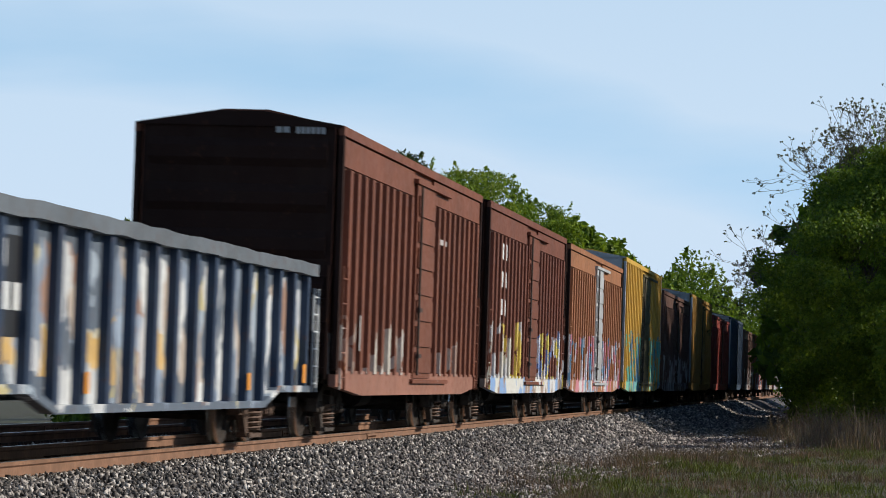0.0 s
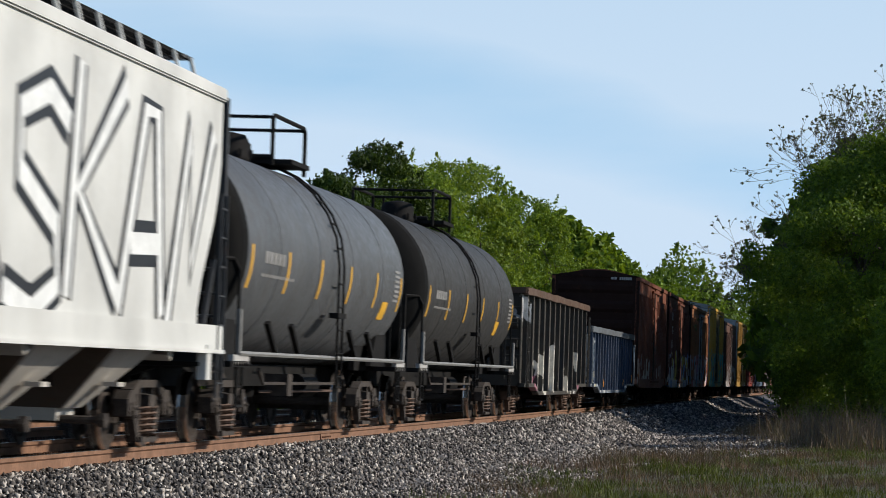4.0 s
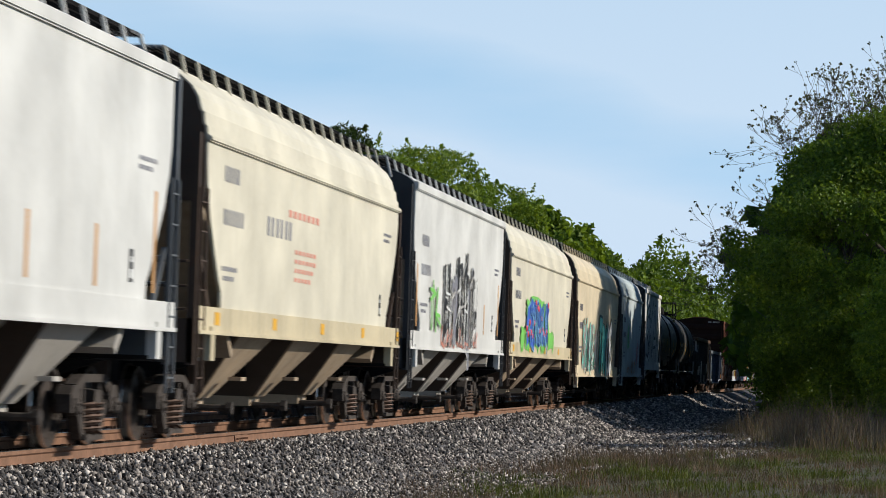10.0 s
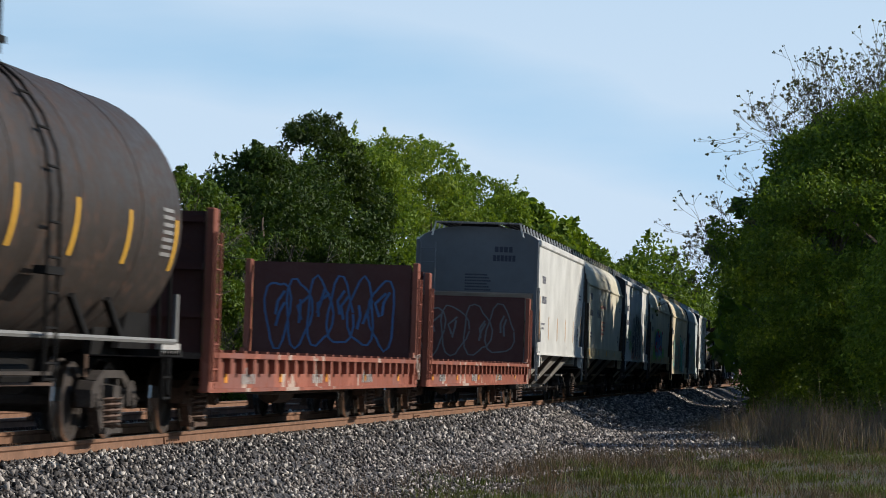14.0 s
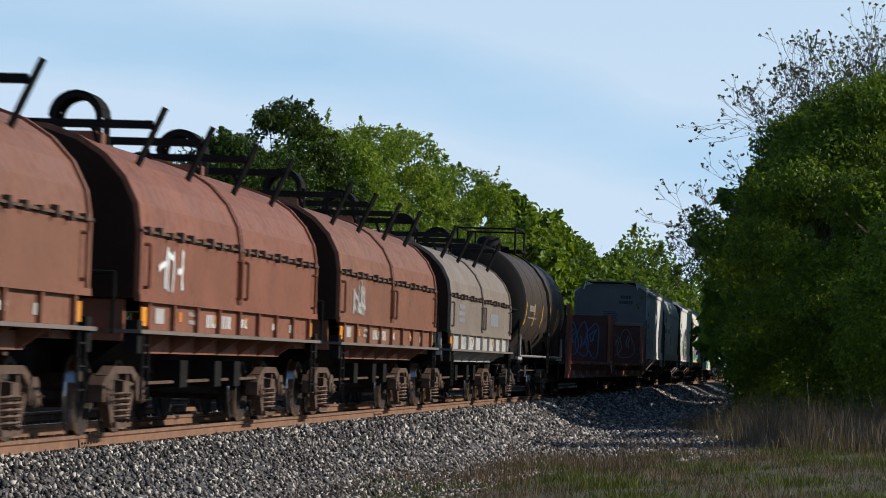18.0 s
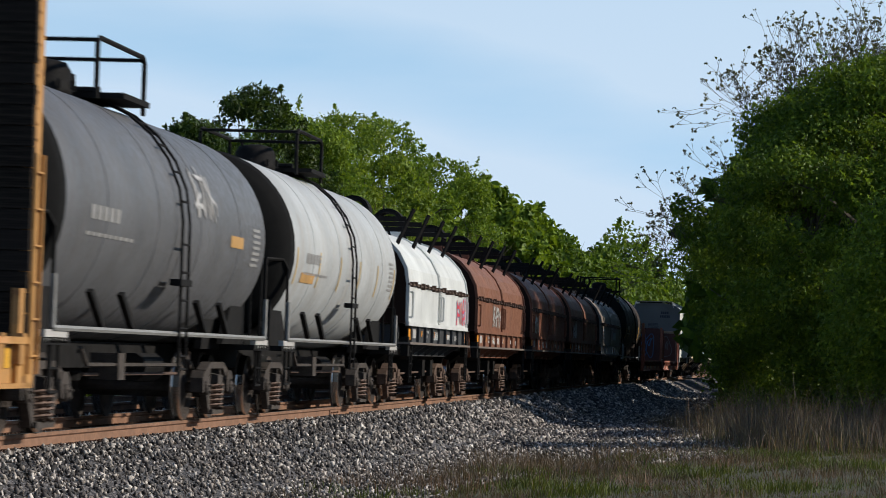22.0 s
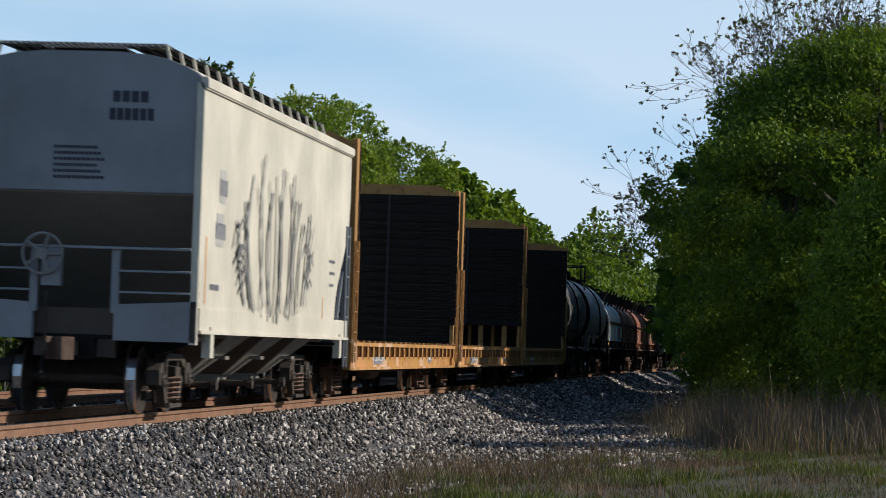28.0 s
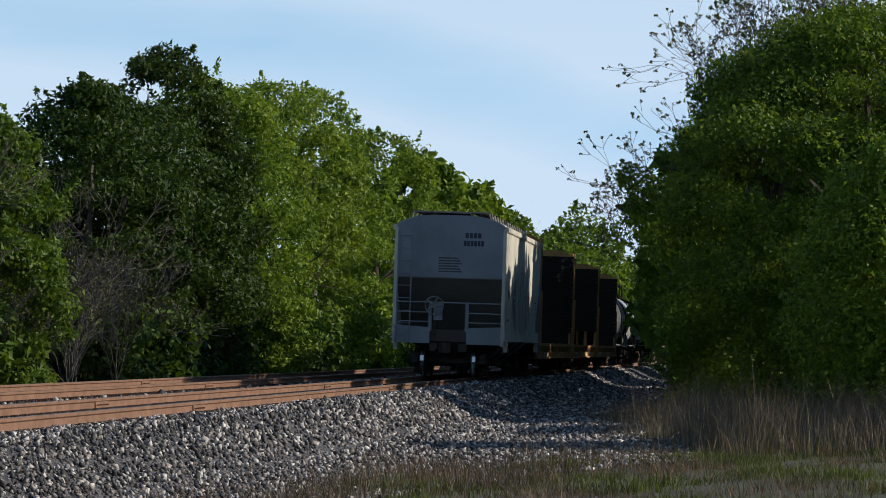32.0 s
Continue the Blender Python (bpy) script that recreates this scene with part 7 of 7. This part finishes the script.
        graffiti(car, flat_side(w + 0.02), -h + 2.6, 1.0, h - 3.2, 1.5, 7, (S_DIM, S_FADEORANGE), S_DIM, 48, 0.05, rim=1.1)

    def h3_marks(car, h, w, eave):
        stencils(3)(car, h, w, eave)
        graffiti(car, flat_side(w + 0.02), -h + 2.3, 1.10, -h + 7.4, 2.55, 8, (S_TEAL, S_DIM, S_TEAL, S_GREY), S_SALMON, 35, 0.17, rim=1.7)
        graffiti(car, flat_side(w + 0.045), -h + 2.6, 1.05, -h + 7.2, 2.4, 6, (S_WHITE, S_BLACK), S_TEAL, 49, 0.05, rim=1.5)
        graffiti(car, flat_side(w + 0.02), -h + 8.7, 1.0, -h + 14.2, 2.5, 5, (S_TEAL, S_TEAL, S_TEAL, S_WHITE, S_WHITE), S_BLACK, 36, 0.44, text="TAKOS", rim=1.4)

    def h4_marks(car, h, w, eave):
        stencils(4, S_GREY)(car, h, w, eave)
        graffiti(car, flat_side(w + 0.02), -h + 2.4, 1.62, -h + 11.0, 1.95, 7, (S_GREEN,), S_GREEN, 47, 0.30, label="sprayed green ground of the letters")
        graffiti(car, flat_side(w + 0.034), -h + 4.0, 1.70, -h + 9.4, 2.75, 6, (S_BLUE, S_BLUE, S_DEEPBLUE), S_PALEBLUE, 37, 0.34, back=S_GREEN, rim=1.4)
        graffiti(car, flat_side(w + 0.055), -h + 4.2, 1.68, -h + 9.2, 2.7, 9, (S_PALEBLUE,), S_BLUE, 50, 0.06, rim=1.2)
        rng = random.Random(4)
        for k in range(16):
            y, z = -h + 3.9 + 0.36 * k, rng.uniform(1.8, 2.8)
            part("spray_spot", lathe(bm_new(), [(0.09, w + 0.05), (0.05, w + 0.075)], (0, y, z), "x", 9), S_RED, car, "small red sprayed spot")

    def stripes(car, h, w):
        for k in range(6):
            y = -h + 0.95 + (2 * h - 2.2) * k / 5
            part("reflective_stripe", box(bm_new(), w, w + 0.004, y, y + 0.13, 1.75, 2.4 if k % 5 else 2.9), S_FADEORANGE, car, "faded orange reflective stripe")

    S_FADEORANGE = car_paint("faded_orange", (0.55, 0.30, 0.12), 0.0, 0.25)

    def h5_marks(car, h, w, eave):
        stripes(car, h, w)
        stencils(5)(car, h, w, eave)
        graffiti(car, flat_side(w + 0.02), -h + 2.6, 1.7, -h + 4.2, 2.7, 2, (S_GREEN,), S_WHITE, 38, 0.07)
        graffiti(car, flat_side(w + 0.02), -h + 4.7, 1.5, -h + 9.9, 3.15, 6, (S_BLACK, S_GREY, S_BLACK), S_WHITE, 39, 0.24, rim=1.35)
        graffiti(car, flat_side(w + 0.045), -h + 4.8, 1.45, -h + 9.8, 2.9, 7, (S_WHITE, S_DIM), S_BLACK, 51, 0.05, rim=1.1)
        graffiti(car, flat_side(w + 0.02), -h + 4.4, 1.42, -h + 10.3, 1.8, 8, (S_SALMON,), S_SALMON, 52, 0.06, rim=1.1)

    def h7_marks(car, h, w, eave):
        stencils(7)(car, h, w, eave)
        stripes(car, h, w)
        end_marks(car, h, eave)

    S_INK = car_paint("ink_stencil", (0.035, 0.04, 0.06), 0.0, 0.2)

    def end_marks(car, h, eave):
        y = -h + (0.056 if car.get("corner") else 0.416)
        end_lettering(car, S_INK, y, [(0.42, 0.92, eave - 0.22, 0.15, 4), (0.38, 1.0, eave - 0.46, 0.16, 6)] + [(-0.35, 0.25 + 0.05 * (k % 3), eave - 0.85 - k * 0.08, 0.04, 11) for k in range(6)])

    M_FADE = car_paint("faded_spray", (0.15, 0.148, 0.150), 0.0, 0.1, 0.5)
    M_FAINT = car_paint("faint_spray", (0.35, 0.335, 0.30), 0.0, 0.1, 0.5)

    def h8_marks(car, h, w, eave):
        car["corner"] = 1
        end_marks(car, h, eave)
        lettering(car, S_DIM, w + 0.002, [(-h + 1.2, -h + 1.95, 2.9, 0.45, 1), (-h + 1.0, -h + 1.9, 2.3, 0.45, 1)], "faded_patch", "faded grey overpainted patches")
        lettering(car, S_GREY, w + 0.006, [(-h + 1.3, -h + 1.9, 3.0, 0.22, 4), (-h + 1.1, -h + 1.85, 2.4, 0.22, 5), (h - 2.4, h - 1.7, 2.4, 0.05, 5), (h - 2.3, h - 1.7, 2.2, 0.05, 5), (h - 2.3, h - 1.8, 2.0, 0.05, 4), (-h + 0.8, -h + 1.5, 1.7, 0.08, 5)])
        lettering(car, S_ORANGE, w + 0.002, [(-h + 0.45, -h + 0.52, 1.5, 0.9, 1), (h - 3.0, h - 2.93, 1.4, 0.4, 1)], "marker", "thin orange marks")
        rng = random.Random(12)
        for k in range(22):           # soft black spray in tall bowed strokes that fan out upwards
            u = (k - 10.5) / 10.5
            z0, z1 = 1.22 + 0.35 * abs(u) + rng.uniform(0, 0.2), 3.75 - 1.0 * u * u + rng.uniform(-0.5, 0.2)
            bow = rng.uniform(-0.6, 0.6)
            bm = bm_new()
            ribbon(bm, [(-0.9 + u * (2.9 + 0.6 * i / 8) + bow * math.sin(i / 8 * math.pi), z0 + (z1 - z0) * i / 8) for i in range(9)], rng.uniform(0.04, 0.12), lambda a, b: (w + 0.026 + 0.0006 * k, a, b))
            part("graffiti_stroke", bm, (M_FADE, M_FAINT)[k % 3 == 1], car, "faded grey sprayed stroke")
        for k in range(12):
            y0, z0 = -0.9 + rng.choice((-3.4, 2.8)) + rng.uniform(-0.3, 0.3), rng.uniform(1.7, 2.6)
            bm = bm_new()
            ribbon(bm, [(y0, z0), (y0 + 0.25, z0 + rng.uniform(0.1, 0.3)), (y0 + 0.5, z0 + rng.uniform(-0.1, 0.5))], 0.07, lambda a, b: (w + 0.041 + 0.0006 * k, a, b))
            part("graffiti_stroke", bm, M_FADE, car, "faded grey sprayed stroke")

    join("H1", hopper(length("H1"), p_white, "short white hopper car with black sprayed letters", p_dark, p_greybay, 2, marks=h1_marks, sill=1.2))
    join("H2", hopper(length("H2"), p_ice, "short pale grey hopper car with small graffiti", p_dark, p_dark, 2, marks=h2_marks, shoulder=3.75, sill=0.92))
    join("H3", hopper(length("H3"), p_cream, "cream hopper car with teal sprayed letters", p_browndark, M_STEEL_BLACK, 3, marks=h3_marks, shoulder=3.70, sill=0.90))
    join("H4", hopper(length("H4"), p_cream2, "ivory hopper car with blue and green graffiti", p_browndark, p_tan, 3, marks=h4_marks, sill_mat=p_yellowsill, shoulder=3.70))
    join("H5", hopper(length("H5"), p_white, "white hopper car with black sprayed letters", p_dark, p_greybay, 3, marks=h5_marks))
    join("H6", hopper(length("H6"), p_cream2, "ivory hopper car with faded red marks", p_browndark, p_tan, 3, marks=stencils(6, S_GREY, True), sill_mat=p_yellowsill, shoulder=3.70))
    join("H7", hopper(length("H7"), p_white, "clean white hopper car, its end greyed for shade", p_end7, p_greybay, 3, marks=h7_marks))
    # this hopper's bays are a darker grey than the others
    join("H8", hopper(length("H8"), p_bone, "bone white last hopper car with faded black graffiti", p_endshade, car_paint("dim_grey_bay", (0.19, 0.175, 0.155), 0.15, 0.4), 3, corner=True, marks=h8_marks, sill=1.14, wide=1.67, eave=4.36, tuck=1.9))

    # flat cars with low bulkheads
    red = (0.25, 0.080, 0.050)
    p_f = tagged_paint("red_flat_paint", red, [(-10, 10, 0.5, 1.1, 0.55, ((0.44, 0.35, 0.29), (0.32, 0.11, 0.07), red, (0.22, 0.09, 0.07), red, red))], 0.4, 0.35, 0.6, dirt_c=(0.075, 0.040, 0.028))
    p_fpanel = car_paint("dark_red_panel", (0.075, 0.026, 0.022), 0.25, 0.25, 0.6)

    S_SMOKE = car_paint("smoke_spray", (0.115, 0.120, 0.130), 0.0, 0.3)

    def bubble(colour, edge, seed, n, mess=1.0):
        def put(car, h, w):
            y = h - 0.17
            at = lambda u, v, lift=0.005: (u, y - lift, v)
            rng = random.Random(seed)
            for k in range(n):
                u, ww = -1.22 + 2.4 * k / n, 2.4 / n
                bm = bm_new()
                pts = []
                for i in range(19):
                    a = i / 18 * math.tau
                    c, s = math.cos(a), math.sin(a)
                    rr = 1 + 0.16 * math.sin(3 * a + k) * mess
                    pts.append((u + ww * (0.5 + 0.6 * rr * c), 1.9 + 0.62 * rr * s + rng.uniform(-0.02, 0.02)))
                ribbon(bm, pts, 0.04, lambda a, b: at(a, b, 0.006))
                for _ in range(2):
                    x0, z0 = u + ww * rng.uniform(0.3, 0.7), rng.uniform(1.6, 1.9)
                    ribbon(bm, [(x0, z0), (x0 + rng.uniform(-0.1, 0.1), z0 + 0.25), (x0 + rng.uniform(0, 0.2), z0 + 0.45)], 0.05, lambda a, b: at(a, b, 0.006))
                part("graffiti_outline", bm, colour if k % 3 else edge, car, "sprayed bubble-letter outline")
        return put

    def f_marks(inner):
        def put(car, h, w):
            inner(car, h, w)
            lettering(car, S_ORANGE, w - 0.035, [(-h + 1.2 + k * 4, -h + 1.5 + k * 4, 0.68, 0.2, 1) for k in range(5)], "marker", "orange reflective marker")
            lettering(car, S_DIM, w - 0.035, [(-h + 2.4, -h + 3.4, 0.66, 0.22, 4), (-h + 8, -h + 9, 0.66, 0.2, 3), (-h + 13, -h + 14.2, 0.66, 0.2, 5)])
        return put

    join("F1", bulkhead_flat(length("F1"), p_f, "red bulkhead flat car, empty, with sprayed end panels", 2.76, p_fpanel, (1.06, 2.72), marks=f_marks(bubble(S_SMOKE, S_SMOKE, 5, 4))))
    join("F2", bulkhead_flat(length("F2"), p_f, "red bulkhead flat car, empty, with blue sprayed outline", 2.88, p_fpanel, (1.06, 2.86), marks=f_marks(bubble(S_DIMBLUE, S_DIMBLUE, 6, 6))))

    # coil cars
    rust = (0.205, 0.086, 0.050)
    p_coil = car_paint("brown_coil_paint", rust, 0.45, 0.35, 0.5, 1.3, (0.10, 0.040, 0.024), (0.085, 0.050, 0.036))
    p_coil2 = car_paint("red_brown_coil_paint", (0.220, 0.082, 0.047), 0.5, 0.35, 0.5, 1.3, (0.10, 0.040, 0.024), (0.085, 0.050, 0.036))
    p_cgrey = car_paint("grey_coil_paint", (0.21, 0.17, 0.14), 0.3, 0.4, 0.55)
    p_cwhite = car_paint("white_coil_paint", (0.60, 0.61, 0.59), 0.06, 0.25, 0.5)

    def coil_marks(seed, tag=None):
        def put(car, h, w):
            rng = random.Random(seed)
            lettering(car, S_DIM, w - 0.012, [(-h + 1.1, -h + 1.9, 1.34, 0.18, 1), (-h + 3.2, -h + 3.7, 1.36, 0.05, 4), (-h + 3.2, -h + 3.9, 1.46, 0.05, 5), (h - 2.4, h - 1.9, 1.34, 0.12, 2)])
            lettering(car, S_WHITE, w - 0.012, [(-h + 4.3, -h + 6.0, 1.33, 0.17, 5), (h - 3.8, h - 3.3, 1.36, 0.1, 2), (-h + 6.6, -h + 7.2, 1.36, 0.12, 2)])
            lettering(car, S_ORANGE, w - 0.012, [(-h + 2.6 + 2.2 * k, -h + 2.8 + 2.2 * k, 1.38, 0.12, 1) for k in range(4)], "marker", "orange reflective marker")
            if tag:
                graffiti(car, flat_side(w + 0.002), tag[0], 1.75, tag[1], 2.3, tag[2], tag[3], tag[4], seed, 0.06)
        return put

    def c1_marks(car, h, w):
        coil_marks(3)(car, h, w)
        lettering(car, S_GREY, w + 0.003, [(-h + 1.6, -h + 3.4, z, 0.09, 1) for z in (1.85, 2.0, 2.15)] + [(1.2, 4.2, 1.85, 0.3, 1)], "band", "dark grey painted band")

    def cw_marks(car, h, w):
        coil_marks(8)(car, h, w)
        graffiti(car, flat_side(w + 0.002), h - 2.3, 1.72, h - 0.6, 2.3, 3, (S_RED, S_SALMON), S_PALEBLUE, 8, 0.08)

    join("C1", coil_car(length("C1"), p_cgrey, "grey-brown coil car with dark painted bands", marks=c1_marks, sill_mat=car_paint("pale_sill", (0.42, 0.40, 0.37), 0.2, 0.3)))
    join("C2", coil_car(length("C2"), p_coil, "rust-brown coil car with a rounded hood", marks=coil_marks(4, (-4.8, -3.4, 3, (S_DIM,), S_DIM))))
    join("C3", coil_car(length("C3"), p_coil2, "red-brown coil car with white scribbles", marks=coil_marks(5, (-5.2, -3.8, 3, (S_WHITE,), S_DIM))))
    join("C4", coil_car(length("C4"), p_coil, "rust-brown coil car with pale scribbles", marks=coil_marks(6, (-2.4, -0.4, 3, (S_DIM,), S_DIM))))
    join("CW", coil_car(length("CW"), p_cwhite, "white coil car with red and blue graffiti", marks=cw_marks, sill_mat=p_dark))

    # flat cars with tall plank bulkheads
    yellow = (0.44, 0.225, 0.070)
    p_cb = tagged_paint("yellow_flat_paint", yellow, [(-10, 10, 0.5, 1.1, 0.7, ((0.54, 0.36, 0.25), yellow, (0.50, 0.25, 0.10), yellow))], 0.5, 0.5, 0.6)
    p_plank, t, p = material("black_planks")
    v = coords(t, (0.5, 4, 14))
    grain = noise_tex(t, v, 3.0, 5, 0.65)
    tone = add(t, "ShaderNodeObjectInfo").outputs["Random"]
    col = mix(t, ramp(t, grain, 0.35, 0.75), rgb((0.006, 0.0056, 0.0052)), rgb((0.050, 0.038, 0.029)))
    col = mix(t, ramp(t, tone, 0.2, 1.0, (0, 0, 0), (0.6, 0.6, 0.6)), col, rgb((0.024, 0.020, 0.018)))
    t.links.new(col, p.inputs["Base Color"])
    p.inputs["Roughness"].default_value = 0.9
    p.inputs["Specular IOR Level"].default_value = 0.08
    bump(t, p, grain, 0.5, 0.01)

    def cb_marks(car, h, w):
        lettering(car, S_GREY, w - 0.036, [(-h + 3.2, -h + 5.2, 0.66, 0.27, 1), (h - 5.2, h - 4.2, 0.68, 0.22, 1)], "sign_plate", "dark lettering plate")
        lettering(car, S_WHITE, w - 0.03, [(-h + 3.35, -h + 4.0, 0.72, 0.16, 3), (-h + 4.15, -h + 5.1, 0.72, 0.16, 5), (h - 5.05, h - 4.35, 0.74, 0.11, 4)])
        lettering(car, S_YELLOW, w - 0.03, [(-h + 2.3 + 2.9 * k, -h + 2.55 + 2.9 * k, 0.76, 0.2, 1) for k in range(6)], "marker", "yellow reflective marker")

    join("CB1", bulkhead_flat(length("CB1"), p_cb, "yellow flat car with tall black plank bulkheads", 4.75, p_plank, (1.10, 4.62), 17, cap=True, marks=cb_marks))
    join("CB2", bulkhead_flat(length("CB2"), p_cb, "yellow flat car with raised black plank bulkheads", 4.78, p_plank, (1.72, 4.62), 14, cap=True, marks=cb_marks, legs=True))
    join("CB3", bulkhead_flat(length("CB3"), p_cb, "yellow flat car with tall black plank bulkheads", 4.75, p_plank, (1.12, 4.62), 17, cap=True, marks=cb_marks))


build_train()


def motions():
    lean = pose(0, 0, 0, 0, 1.9, 0)
    for car, place in MOVERS:
        walk(car, [(t, pose(TRACK_X, p + place, RAIL_Z + 0.025) @ lean) for t, p in TRAIN])


motions()
